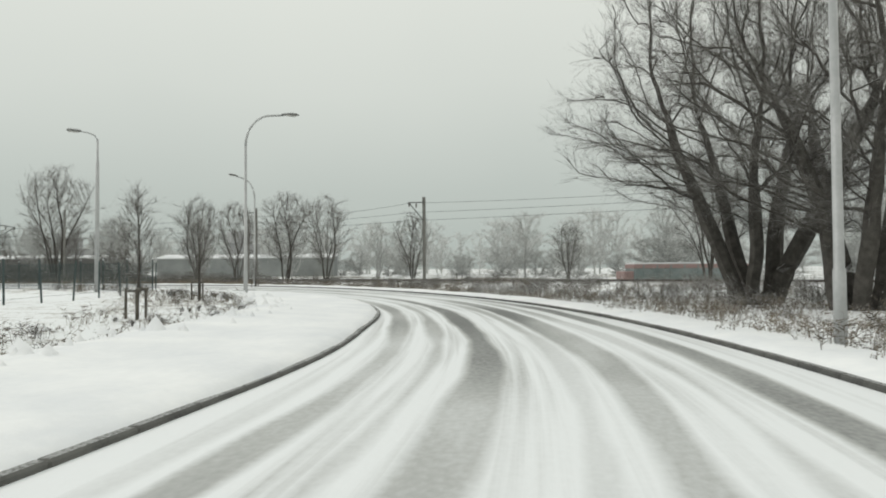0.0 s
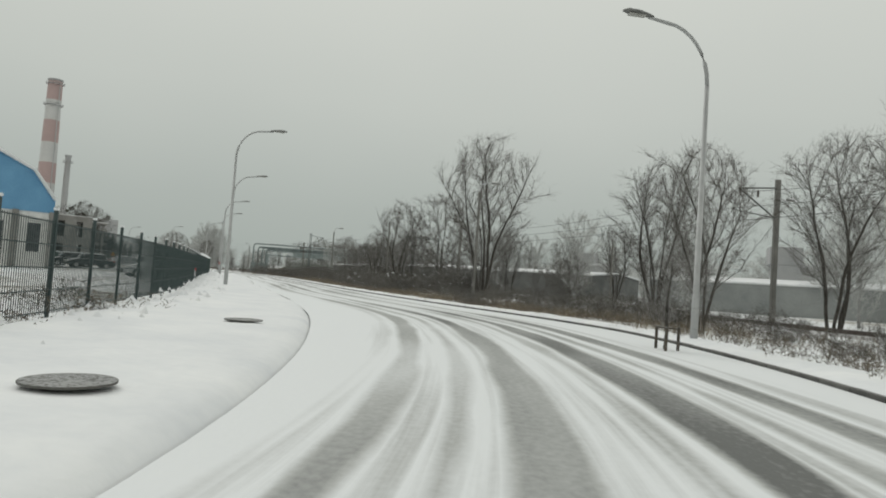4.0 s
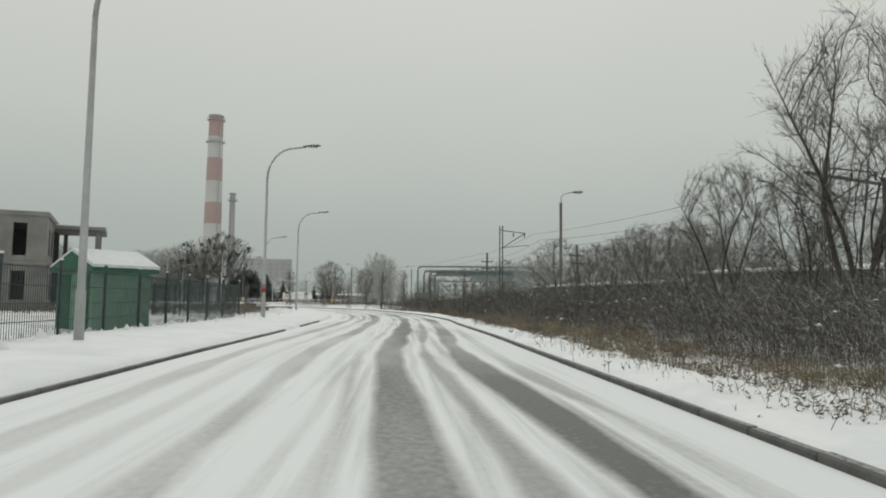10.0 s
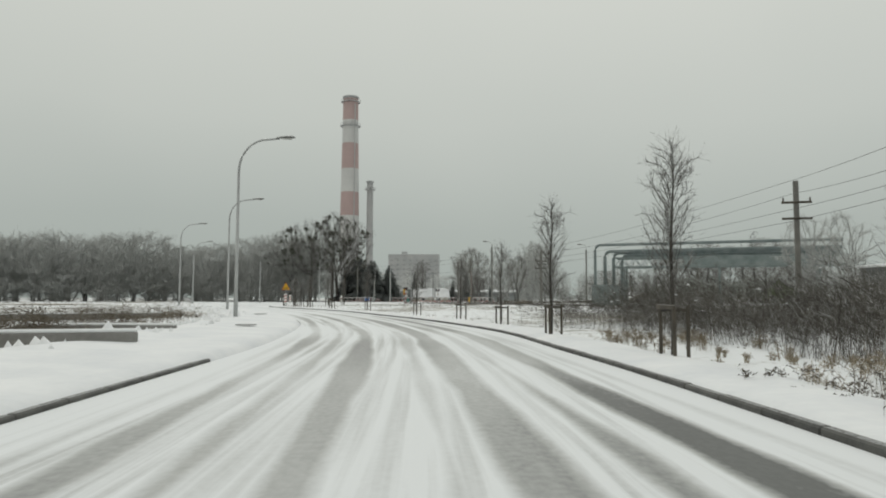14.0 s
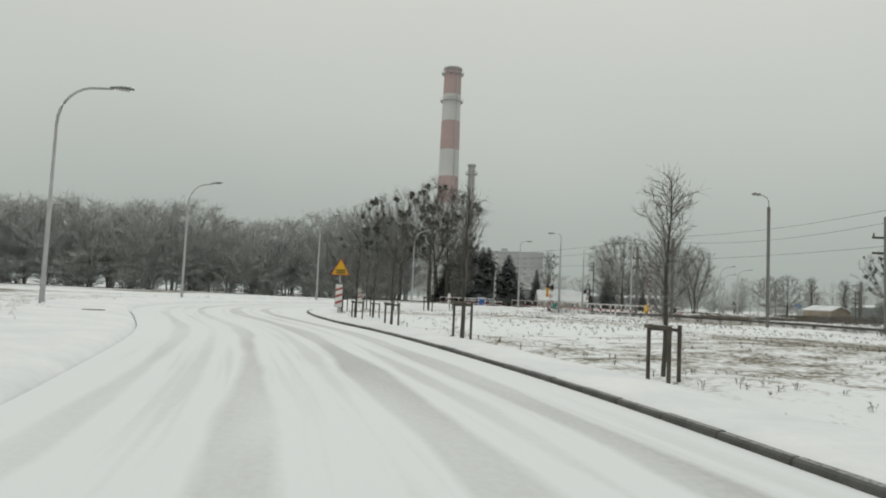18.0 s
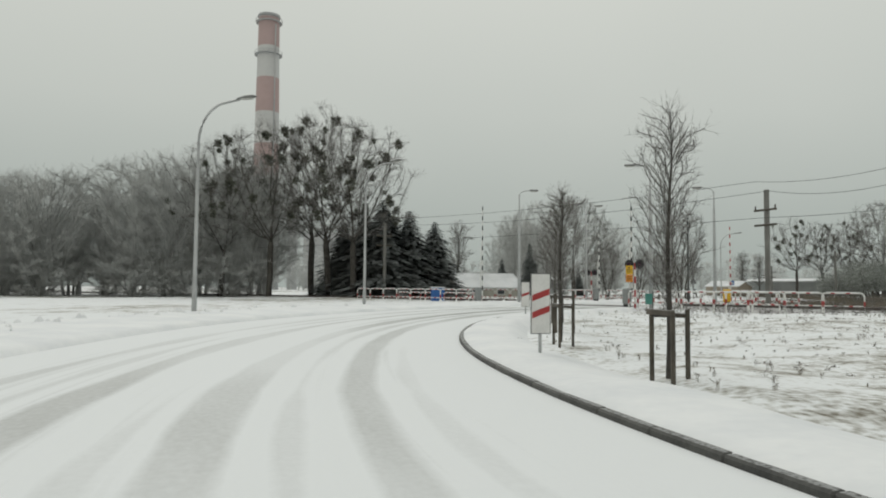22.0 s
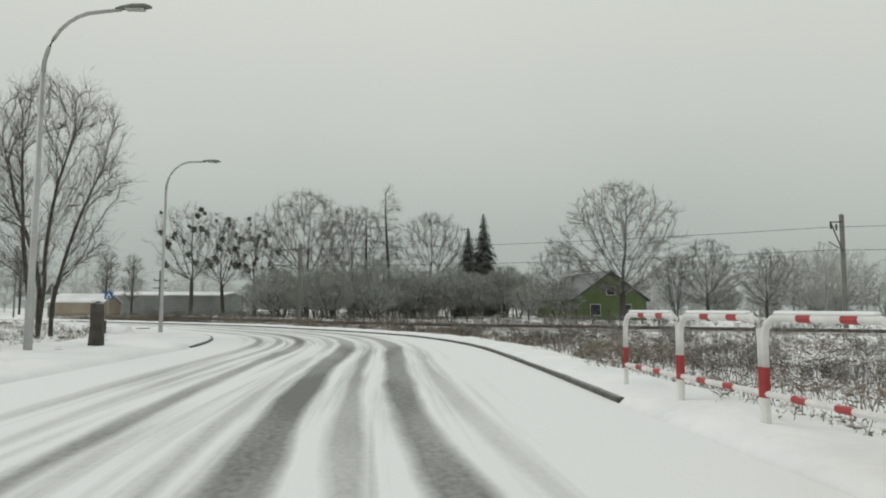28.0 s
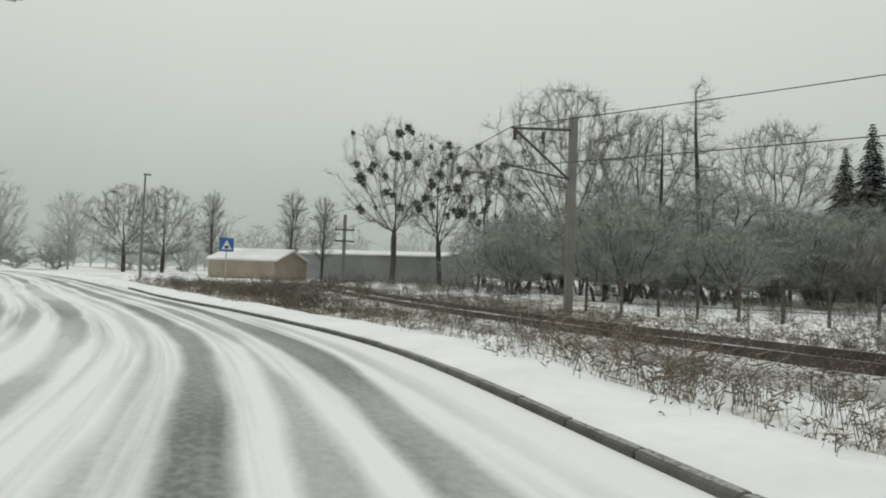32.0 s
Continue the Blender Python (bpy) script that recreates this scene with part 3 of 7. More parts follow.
gx, gy = axis_lines(-150, 70, 2.2, 3000), axis_lines(-75, 370, 2.2, 3000)
GX, GY = np.meshgrid(gx, gy)
flat = np.stack([GX.ravel(), GY.ravel()], 1)


def nearest(line, pts):
    best = np.full(len(pts), 1e9)
    for k in range(0, len(line), 1):
        best = np.minimum(best, ((pts - line[k]) ** 2).sum(1))
    return np.sqrt(best)


dl, dr, dc, da = nearest(SL[::2], flat), nearest(SR[::2], flat), nearest(SC[::2], flat), nearest(SA[::2], flat)
width_half = 4.6
left_side = dl < dr
edge = np.where(left_side, dl - 3.0, dr - 0.9)
edge = np.where(dc < width_half, -1, edge)
rise = np.clip(edge / 1.6, 0, 1)
hs = np.array([bumps(x, y, 0.06, 20) * 0.22 + bumps(x, y, 0.35, 30) * 0.10 for x, y in flat])
zz = -0.38 + rise * (0.45 + hs) - np.clip((np.hypot(flat[:, 0], flat[:, 1] - 130) - 500) / 2500, 0, 1) * 4
ditch = np.where(left_side, 0, -0.25 * np.clip(1 - abs(dr - 6) / 5, 0, 1))
dip = np.clip(1.6 - np.hypot((flat[:, 0] - 33) / 9, (flat[:, 1] + 26) / 9), 0, 1)
zz = zz + ditch * rise - 1.3 * dip * rise
nx, ny = len(gx), len(gy)
ground_faces = [(j * nx + i, j * nx + i + 1, (j + 1) * nx + i + 1, (j + 1) * nx + i) for j in range(ny - 1) for i in range(nx - 1)]
gm = Geo()
gm.v, gm.f = [(float(a), float(b), float(c)) for (a, b), c in zip(flat, zz)], ground_faces
single("ground", gm, M_GROUND, "flat snowy ground with dead grass showing through", "ground", kind="structure", smooth=True)


def railway(name, line, label):
    th = thing(name, label, "railway", kind="structure")
    n2 = normals(line)
    g = Geo()
    prof = [(-2.6, -0.3), (-1.7, 0.16), (1.7, 0.16), (2.6, -0.3)]
    for i, p in enumerate(line):
        for o, z in prof:
            q = p + n2[i] * o
            g.v.append((q[0], q[1], z + 0.04 * bumps(q[0], q[1], 0.8, 40)))
    for i in range(len(line) - 1):
        for j in range(3):
            a = i * 4 + j
            g.f.append((a, a + 1, a + 5, a + 4))
    part("ballast_bed", g, M_BALLAST, th, "snow-dusted ballast bed")
    for o in (-0.75, 0.75):
        g = Geo()
        pts = [(*(p + n2[i] * o), 0.0) for i, p in enumerate(line)]
        for i, p in enumerate(pts):
            for dx, z in ((-0.05, 0.15), (-0.05, 0.3), (0.05, 0.3), (0.05, 0.15)):
                g.v.append((p[0] + n2[i][0] * dx, p[1] + n2[i][1] * dx, z))
        for i in range(len(pts) - 1):
            for j in range(4):
                a, b = i * 4 + j, i * 4 + (j + 1) % 4
                g.f.append((a, b, b + 4, a + 4))
        part("rail", g, M_RAIL, th)
    return th


cross_lo = [k for k, p in enumerate(SA) if np.hypot(*(p - np.array((-58, 240.5)))) < 7.5]
railway("railway_before", SA[: cross_lo[0]], "single railway track on snowy ballast beside the road")
railway("railway_after", SA[cross_lo[-1]:], "single railway track running away from the level crossing")
railway("railway_siding", SC2, "snow-covered railway siding behind dead weeds")
tg = thing("crossing_deck", "level crossing deck with flush steel rails in the road", "level crossing", kind="structure")
nA = normals(SA)
for o in (-0.75, 0.75):
    g = Geo()
    seg = [i for i in range(cross_lo[0], cross_lo[-1] + 1)]
    g.tube([(*(SA[i] + nA[i] * o), 0.0) for i in seg], 0.05, 6)
    part("rail", g, M_RAIL, tg)


# ---- street lamps ----
def curved_lamp():
    """Tall tapered steel lamp whose arm bows over the road along +x."""
    th = thing("street_lamp", "tall grey steel street lamp with a curved arm, in the snow", "street lamp", group="street lamps along the road")
    part("pole", Geo().tube([(0, 0, -0.4), (0, 0, 1.2), (0, 0, 1.22), (0, 0, 7.2)], [0.105, 0.1, 0.085, 0.06], 12), M_STEEL, th, smooth=True)
    arm = [(0, 0, 7.2)]
    for k in range(1, 9):
        a = math.radians(11.0 * k)
        arm.append((1.35 * (1 - math.cos(a)), 0, 7.2 + 1.62 * math.sin(a)))
    arm.append((1.9, 0, 8.9))
    part("curved_arm", Geo().tube(arm, [0.058] * 3 + [0.05] * 6 + [0.042], 10), M_STEEL, th, smooth=True)
    g = Geo()
    rings = [(1.75, 0.04, 8.93, 0.04), (1.9, 0.1, 8.94, 0.07), (2.2, 0.15, 8.97, 0.1), (2.5, 0.13, 8.99, 0.09), (2.66, 0.05, 8.98, 0.04)]
    for x, w, z, h in rings:
        for j in range(10):
            t = 2 * math.pi * j / 10
            g.v.append((x, w * math.cos(t), z + h * math.sin(t) * (1.0 if math.sin(t) > 0 else 0.5)))
    for i in range(4):
        for j in range(10):
            g.f.append((i * 10 + j, i * 10 + (j + 1) % 10, i * 10 + 10 + (j + 1) % 10, i * 10 + 10 + j))
    g.f += [tuple(range(9, -1, -1)), tuple(range(40, 50))]
    head = part("lamp_head", g, M_LAMPHEAD, th, "grey cobra-head lamp with snow on top", smooth=True)
    part("diffuser", Geo().box((2.25, 0, 8.915), (0.5, 0.2, 0.05), bevel=0.02), M_LAMPGLASS, head)
    part("service_door", Geo().box((0, -0.1, 0.75), (0.09, 0.02, 0.42), bevel=0.005), M_STEEL, th)
    return th


def straight_lamp(kind):
    """Older lamp: a straight pole with a short bent bracket along +x."""
    material = {"concrete": M_OLDCONC, "steel": M_STEEL}[kind]
    th = thing("street_lamp", f"older {kind} lamp post with a short bent bracket", "street lamp", group="old lamp posts")
    if kind == "concrete":
        part("pole", Geo().box((0, 0, 4.1), (0.2, 0.16, 8.4), bevel=0.03), material, th)
    else:
        part("pole", Geo().tube([(0, 0, -0.4), (0, 0, 7.4), (0, 0, 7.42), (0, 0, 8.7)], [0.14, 0.095, 0.06, 0.055], 12), material, th, smooth=True)
    part("bracket", Geo().tube([(0, 0, 8.2), (0.03, 0, 8.7), (0.16, 0, 8.9), (0.45, 0, 9.0), (0.95, 0, 9.05)], 0.04, 8), M_STEEL, th, smooth=True)
    head = part("lamp_head", Geo().box((1.2, 0, 9.07), (0.72, 0.28, 0.16), bevel=0.07), M_LAMPHEAD, th, "grey lamp head with snow on top")
    part("diffuser", Geo().box((1.22, 0, 8.985), (0.5, 0.2, 0.06), bevel=0.02), M_LAMPGLASS, head)
    return th


def toward(a, b):
    return math.atan2(b[1] - a[1], b[0] - a[0])


lamp0 = curved_lamp()
LAMPS = [(-10.1, -16.4), (-8.0, 24.3), (-10.1, 44.8), (-13.4, 68.9), (-15.9, 88.9), (-21.4, 115.1), (-32.2, 139.4), (-44.6, 157.4), (-60.0, 171.9),
         (-74.3, 193.7), (-76.1, 214.3), (-72.4, 229.2), (-47.05, 262.3), (-39.0, 273.0), (-36.6, 299.5), (-39.6, 319.7)]
for i, p in enumerate(LAMPS + [(6.9, 2.4), (-19.3, -41.6)]):
    q = SC[np.argmin(((SC - np.array(p)) ** 2).sum(1))]
    m = place(*p, 0.05, toward(p, q), 0.89 if p == (-39.0, 273.0) else 1.0)
    if i:
        copy_thing(lamp0, m)
    else:
        lamp0.matrix_world = m
for x, y in ((-15.9, 88.9),):
    post = min((o for o in scene.objects if o.name.startswith("street_lamp")), key=lambda o: math.hypot(o.matrix_basis.translation.x - x, o.matrix_basis.translation.y - y))
    part("notice", Geo().tube([(0, 0, 1.42), (0, 0, 1.62)], 0.1, 12), M_RED, post, "red notice wrapped round the pole")
    part("notice", Geo().tube([(0, 0, 1.64), (0, 0, 1.82)], 0.1, 12), M_RUST, post, "faded notice wrapped round the pole")
old0 = straight_lamp("concrete")
OLD = [((9.0, 36.4), (12, 36)), ((6.3, 71.4), (9, 71)), ((0.7, 104.3), (3, 104)), ((-33.9, 205.4), (-36, 203)), ((-21.5, 214), (-24, 212)), ((30, 30), (34, 30)), ((36, 70), (40, 70))]
for i, (p, q) in enumerate(OLD):
    m = place(*p, 0.0, toward(p, q))
    if i:
        copy_thing(old0, m)
    else:
        old0.matrix_world = m
st0 = straight_lamp("steel")
STL = [((-54.7, 231.2), (-60, 231.6)), ((-48.2, 241.2), (-54, 242.5)), ((-62.9, 242.0), (-55, 244)), ((-56.7, 252.9), (-50, 252.5)), ((-11.0, -5.2), (-17, -3.4))]
for i, (p, q) in enumerate(STL):
    m = place(*p, 0.0, toward(p, q))
    if i:
        copy_thing(st0, m)
    else:
        st0.matrix_world = m


# ---- bare trees ----
def crown_points(rng, n, shape):
    """Points inside a crown: an ellipsoid of radius wide between low and high, fuller at full of its height, with an uneven outline."""
    out = []
    while len(out) < n:
        z, a, q = rng.random(), rng.uniform(0, 6.283), math.sqrt(rng.random())
        k = z / shape["full"] if z < shape["full"] else (1 - z) / (1 - shape["full"])
        edge = shape["wide"] * math.sqrt(max(0.0, 1 - (1 - k) ** 2)) * (1 + 0.55 * noise.noise(Vector((math.cos(a) * 1.6, math.sin(a) * 1.6, z * 4 + shape["seed"]))))
        out.append((q * edge * math.cos(a), q * edge * math.sin(a), shape["low"] + z * (shape["high"] - shape["low"])))
    return np.array(out)


def grown(seed, height, shape, stems, lean, girth, points, twig_count, twig_long, fine, subtwigs):
    """A tree whose limbs grow step by step towards points in its crown; returns limbs and twigs."""
    rng, chance = random.Random(seed), np.random.RandomState(seed)
    shape = shape | {"seed": seed * 1.7}
    goal = crown_points(rng, points, shape)
    step, reach, kill = 0.026, 0.28, 0.034
    pos, par = [], []
    for k in range(stems):
        a = 2 * math.pi * k / stems + rng.uniform(-0.4, 0.4)
        o = 0.0 if stems == 1 else rng.uniform(0.01, 0.045)
        p = np.array((o * math.cos(a), o * math.sin(a), -0.02))
        tilt = lean * rng.uniform(0.4, 1.2) * (1 if stems > 1 else 0.3)
        way = np.array((tilt * math.cos(a), tilt * math.sin(a), 1.0))
        last, top, sway = -1, shape["trunk"] * rng.uniform(0.85, 1.08), 0.05 if stems > 1 else 0.02
        while p[2] < top:
            pos.append(p.copy())
            par.append(last)
            last = len(pos) - 1
            way = way + np.array((rng.gauss(0, sway), rng.gauss(0, sway), 0.0))
            if stems == 1:
                way[:2] *= 0.9
            p = p + way / np.linalg.norm(way) * step
    best, who = np.full(points, 1e9), np.zeros(points, int)

    def look_at(first):
        for i in range(first, len(pos)):
            d = goal - pos[i]
            flat_way = np.hypot(d[:, 0], d[:, 1])
            d = np.sqrt(flat_way**2 + (d[:, 2] - shape["rise"] * flat_way) ** 2)
            near = d < best
            best[near] = d[near]
            who[near] = i

    look_at(0)
    heart = np.array((0, 0, shape["low"] * 0.5))
    shoots = collections.Counter()
    for _ in range(110):
        pull = {}
        for g in np.nonzero((best < reach) & (best > kill))[0]:
            pull.setdefault(int(who[g]), []).append(g)
        if not pull or len(pos) > 2000:
            break
        first = len(pos)
        for i, gs in pull.items():
            gs = np.array(gs)
            d = goal[gs] - pos[i]
            shoots[i] += 1
            if shoots[i] > 3:
                best[gs] = 0
                continue
            d = (d / np.sqrt((d**2).sum(1))[:, None]).mean(0)
            out = pos[i] - heart
            d = d + shape.get("out", 0.5) * out / np.sqrt((out**2).sum()) + np.array((rng.gauss(0, 0.12), rng.gauss(0, 0.12), shape["up"] + rng.gauss(0, 0.1)))
            d[2] = max(d[2], 0.3 * shape["rise"] * math.hypot(d[0], d[1]))
            pos.append(pos[i] + d / (np.sqrt((d**2).sum()) + 1e-9) * step)
            par.append(i)
        look_at(first)
    n = len(pos)
    kids = [[] for _ in range(n)]
    for i, p in enumerate(par):
        if p >= 0:
            kids[p].append(i)
    load = np.zeros(n)
    for i in range(n - 1, -1, -1):
        load[i] = max(load[i], 1.0)
        if par[i] >= 0:
            load[par[i]] += load[i] if len(kids[par[i]]) > 1 or load[i] > 1 else 1.0
    thin = fine / height * 0.5
    rad = thin + (girth / height - thin) * np.minimum(1, load / (load.max() * (1 if stems == 1 else 0.8))) ** 0.72
    limbs = Geo()
    todo = [i for i in range(n) if par[i] < 0]
    while todo:
        i = todo.pop()
        chain = [par[i], i] if par[i] >= 0 else [i]
        while kids[chain[-1]]:
            nxt = sorted(kids[chain[-1]], key=lambda k: -load[k])
            todo += nxt[1:]
            chain.append(nxt[0])
        if len(chain) > 1:
            r = [float(rad[k]) * height for k in chain]
            if par[i] >= 0:
                r[0] = min(r[0], r[1] * 1.15)
            limbs.tube([pos[k] * height for k in chain], r, 7 if load[i] > 0.3 * load.max() else 3, cap=False)
    pos, up = np.array(pos) * height, np.array(par)
    fine_nodes = np.nonzero((up >= 0) & (load < 16))[0]
    rows = np.repeat(fine_nodes, twig_count)
    way = pos[rows] - pos[up[rows]]
    way /= np.sqrt((way**2).sum(1))[:, None] + 1e-9
    start = pos[up[rows]] + (pos[rows] - pos[up[rows]]) * chance.rand(len(rows), 1)
    tris = []

    def sprout(p, d, spread, long, w):
        d = d + chance.normal(0, spread, d.shape) + (0, 0, 0.12)
        d /= np.sqrt((d**2).sum(1))[:, None] + 1e-9
        side = np.cross(d, chance.normal(0, 1, d.shape))
        side *= w / (np.sqrt((side**2).sum(1))[:, None] + 1e-9)
        tris.append(np.stack([p - side, p + side, p + d * long], 1))
        return d

    long = twig_long * height * chance.uniform(0.5, 1.2, (len(rows), 1))
    d = sprout(start, way, 0.42, long, fine * 0.5)
    at, dd, ll = np.repeat(start, subtwigs, 0), np.repeat(d, subtwigs, 0), np.repeat(long, subtwigs, 0)
    sprout(at + dd * ll * chance.uniform(0.15, 0.9, ll.shape), dd, 0.45, ll * chance.uniform(0.3, 0.65, ll.shape), fine * 0.4)
    twigs = Geo()
    v = np.concatenate(tris).reshape(-1, 3)
    twigs.v = [tuple(q) for q in v.tolist()]
    twigs.f = [(k, k + 1, k + 2) for k in range(0, len(v), 3)]
    return limbs, twigs


def bare_tree(name, label, seed, height, form, bark, twig, mistle=0, category="tree"):
    th = thing(name, label, category)
    limbs, twigs = grown(seed, height, **form)
    part("trunk", limbs, bark, th)
    part("crown", twigs, twig, th)
    if mistle:
        rng = random.Random(seed + 1)
        tips = [Vector(v) for v in limbs.v[:: max(1, len(limbs.v) // 500)] if v[2] > height * 0.45]
        rng.shuffle(tips)
        for c in tips[:mistle]:
            g = Geo()
            r = rng.uniform(0.2, 0.48)
            for _ in range(110):
                d = Vector((rng.gauss(0, 1), rng.gauss(0, 1), rng.gauss(0, 1))).normalized()
                e = c + d * r * rng.uniform(0.2, 1.0)
                k = d.cross(Vector((rng.gauss(0, 1), 0.5, 0.8))).normalized() * r * 0.2
                g.add([e - k - d * r * 0.4, e + k - d * r * 0.3, e + d * r * 0.25], [(0, 1, 2)])
            part("mistletoe_ball", g, M_MISTLE, th, "dark round mistletoe ball")
    return th


def form(low, high, wide, full, trunk, rise, up=0.12, stems=1, lean=0.12, girth=0.2, points=1500, twig_count=5, twig_long=0.06, fine=0.011, subtwigs=4):
    return dict(shape=dict(low=low, high=high, wide=wide, full=full, trunk=trunk, rise=rise, up=up), stems=stems, lean=lean, girth=girth, points=points, twig_count=twig_count, twig_long=twig_long, fine=fine, subtwigs=subtwigs)


OAK = form(0.16, 0.97, 0.42, 0.5, 0.36, 0.12, 0.14, girth=0.27, points=1000)
CLUMP = form(0.18, 0.97, 0.3, 0.62, 0.8, 0.8, 0.3, 6, 0.09, 0.085, 460, 4, 0.075, 0.011, 3)
CLUMP["shape"]["out"] = 0.3
TALL = form(0.2, 0.97, 0.17, 0.5, 0.85, 0.7, 0.3, girth=0.17, points=450)
LIMBY = form(0.3, 0.97, 0.36, 0.62, 0.36, 0.35, 0.16, girth=0.22, points=420, twig_count=4)
SPREAD = form(0.16, 0.97, 0.5, 0.55, 0.5, 0.2, 0.12, 5, 0.42, 0.34, 1000, 6, 0.075, 0.01, 6)
FRUITY = form(0.22, 0.97, 0.6, 0.5, 0.26, -0.1, 0.06, 2, 0.3, 0.1, 380, 4, 0.12, 0.01, 4)
WOODY = form(0.1, 0.97, 0.3, 0.62, 0.6, 0.75, 0.3, girth=0.18, points=250, twig_count=4, twig_long=0.075, fine=0.026, subtwigs=3)
THICKET = form(0.02, 0.97, 0.55, 0.6, 0.4, 0.5, 0.25, 7, 0.35, 0.025, 120, 3, 0.13, 0.011, 3)
T_MULTI = [bare_tree("tree", "bare many-stemmed tree dusted with snow, standing in dead weeds", s, 10, CLUMP | dict(stems=n), M_BARK, M_TWIG) for s, n in ((3, 6), (9, 4))]
T_BROAD = [bare_tree("tree", "broad bare tree with snow along its branches", s, 12, OAK, M_BARK, M_TWIG) for s in (4, 15)]
T_LARCH = [bare_tree("larch", "slender bare larch with short level branches", 17, 12, TALL | dict(shape=dict(low=0.25, high=1.0, wide=0.09, full=0.35, trunk=0.97, rise=-0.2, up=-0.15)), M_BARK, M_TWIG)]
T_FRUIT = [bare_tree("tree", "low spreading garden fruit tree with grey-green frosted twigs", s, 5, FRUITY, M_BARK, M_LICHEN) for s in (27, 28)]
T_POPLAR = [bare_tree("tree", "slender bare tree with upswept branches", 6, 11, TALL, M_BARK, M_TWIG)]
T_MISTLE = [bare_tree("tree", "bare tree hung with dark mistletoe balls", s, 13, LIMBY, M_BARK, M_TWIG, mistle=26) for s in (21, 33)]
T_WILLOW = [bare_tree("tree", "old spreading willow with several dark leaning trunks", 8, 15, SPREAD, M_BARK, M_TWIG)]
T_FAR = [bare_tree("tree", "bare tree at the edge of a wood, paled for haze", s, 15, WOODY | dict(stems=n), M_FARBARK, M_FARTWIG) for s, n in ((41, 1), (42, 2), (43, 1), (44, 3))]
T_WOOD = [bare_tree("tree", "bare tree standing close in the wood, paled for haze", s, 15, WOODY | dict(stems=n), M_FARBARK, M_FARTWIG) for s, n in ((45, 1), (46, 2), (47, 1))]
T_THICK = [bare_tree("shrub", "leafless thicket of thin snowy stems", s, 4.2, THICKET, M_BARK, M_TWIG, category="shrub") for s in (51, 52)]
T_FARTHICK = [bare_tree("shrub", "thicket at the foot of the wood, paled for haze", s, 4.5, THICKET | dict(fine=0.03), M_FARBARK, M_FARTWIG, category="shrub") for s in (53, 54)]


def conifer(name, label, seed, height, spread):
    rng = random.Random(seed)
    th = thing(name, label, "tree")
    part("trunk", Geo().tube([(0, 0, -0.3), (0, 0, height * 0.95)], [height * 0.016, 0.02], 6), M_BARK, th)
    g = Geo()
    rows = int(height * 4.6)
    for i in range(rows):
        t = i / rows
        z = height * (0.06 + 0.92 * t)
        reach = spread * (1 - t) ** 0.8 * rng.uniform(0.8, 1.1) + 0.12
        n = 11 + int(18 * (1 - t))
        for k in range(n):
            a = 2 * math.pi * (k + rng.random()) / n
            R = reach * rng.uniform(0.65, 1.1)
            c, s = math.cos(a), math.sin(a)
            droop = 0.32 * R
            for q in range(5):
                f0 = 0.15 + 0.17 * q
                w = R * 0.24 * (1.2 - f0)
                x0, x1 = R * f0, R * min(f0 + 0.34, 1.05)
                z0, z1 = z - droop * f0 * f0, z - droop * f0 - rng.uniform(0.03, 0.16)
                j = rng.uniform(-0.5, 0.5) * R * 0.3
                g.add([(c * x0 + s * w, s * x0 - c * w, z0), (c * x0 - s * w, s * x0 + c * w, z0), (c * x1 - s * j, s * x1 + c * j, z1)], [(0, 1, 2)])
    part("needle_crown", g, M_NEEDLE, th)
    return th


T_SPRUCE = [conifer("spruce", "tall dark spruce with a pointed top", 60, 13, 3.3), conifer("spruce", "small dark spruce dusted with snow", 61, 8, 2.2)]
T_PINE = [conifer("pine", "bushy dark pine dusted with snow", 62, 9, 3.4)]
USED = set()


def plant(kind, x, y, s=1.0, rot=None, z=0.0, wide=1.0):
    """A tree of that kind at (x, y); the first takes the one that was built."""
    rot = (x * 12.9898 + y * 78.233) % 6.283 if rot is None else rot
    m = Matrix.Translation((x, y, z)) @ Matrix.Rotation(rot, 4, "Z") @ Matrix.Diagonal((s * wide, s * wide, s, 1))
    if kind.name in USED:
        q = kind.scale
        return copy_thing(kind, m @ Matrix.Diagonal((1 / q[0], 1 / q[1], 1 / q[2], 1)))
    USED.add(kind.name)
    kind.matrix_world = m
    return kind


# the old willow beside the first bend
plant(T_WILLOW[0], -5.6, -38.2, 0.93, 0.6)
plant(T_WILLOW[0], -9.0, -41.5, 0.85, 2.9)
# right-hand side along the railway
for k, x, y, s in ((0, 11.2, 42.5, 1.42), (1, 16.5, 52.0, 0.7)):
    plant(T_MULTI[k], x, y, s)
plant(T_BROAD[1], 14.0, 74.5, 1.08)
plant(T_MULTI[0], 13.0, 94.0, 0.95)
plant(T_BROAD[1], 6.2, 102.0, 0.55)
plant(T_BROAD[0], 6.0, 158.0, 0.9)
plant(T_MULTI[0], 9.0, 128.6, 0.8)
plant(T_MULTI[0], 9.0, 80.5, 1.2)
plant(T_MULTI[1], 6.8, 88.0, 0.8)
plant(T_MULTI[1], 22.0, 14.5, 1.01)
plant(T_MULTI[0], 17.5, 24.0, 0.97)
plant(T_MULTI[1], 13.0, 12.0, 0.81)
plant(T_MULTI[0], 16.0, 3.0, 0.84)
plant(T_MULTI[0], 40.0, 77.0, 1.15)
plant(T_POPLAR[0], 35.0, 82.0, 0.9)
for x, y, s in ((26, 0, 0.72), (34, -14, 0.6), (24, -30, 0.95)):
    plant(T_MULTI[int(x) % 2], x, y, s)
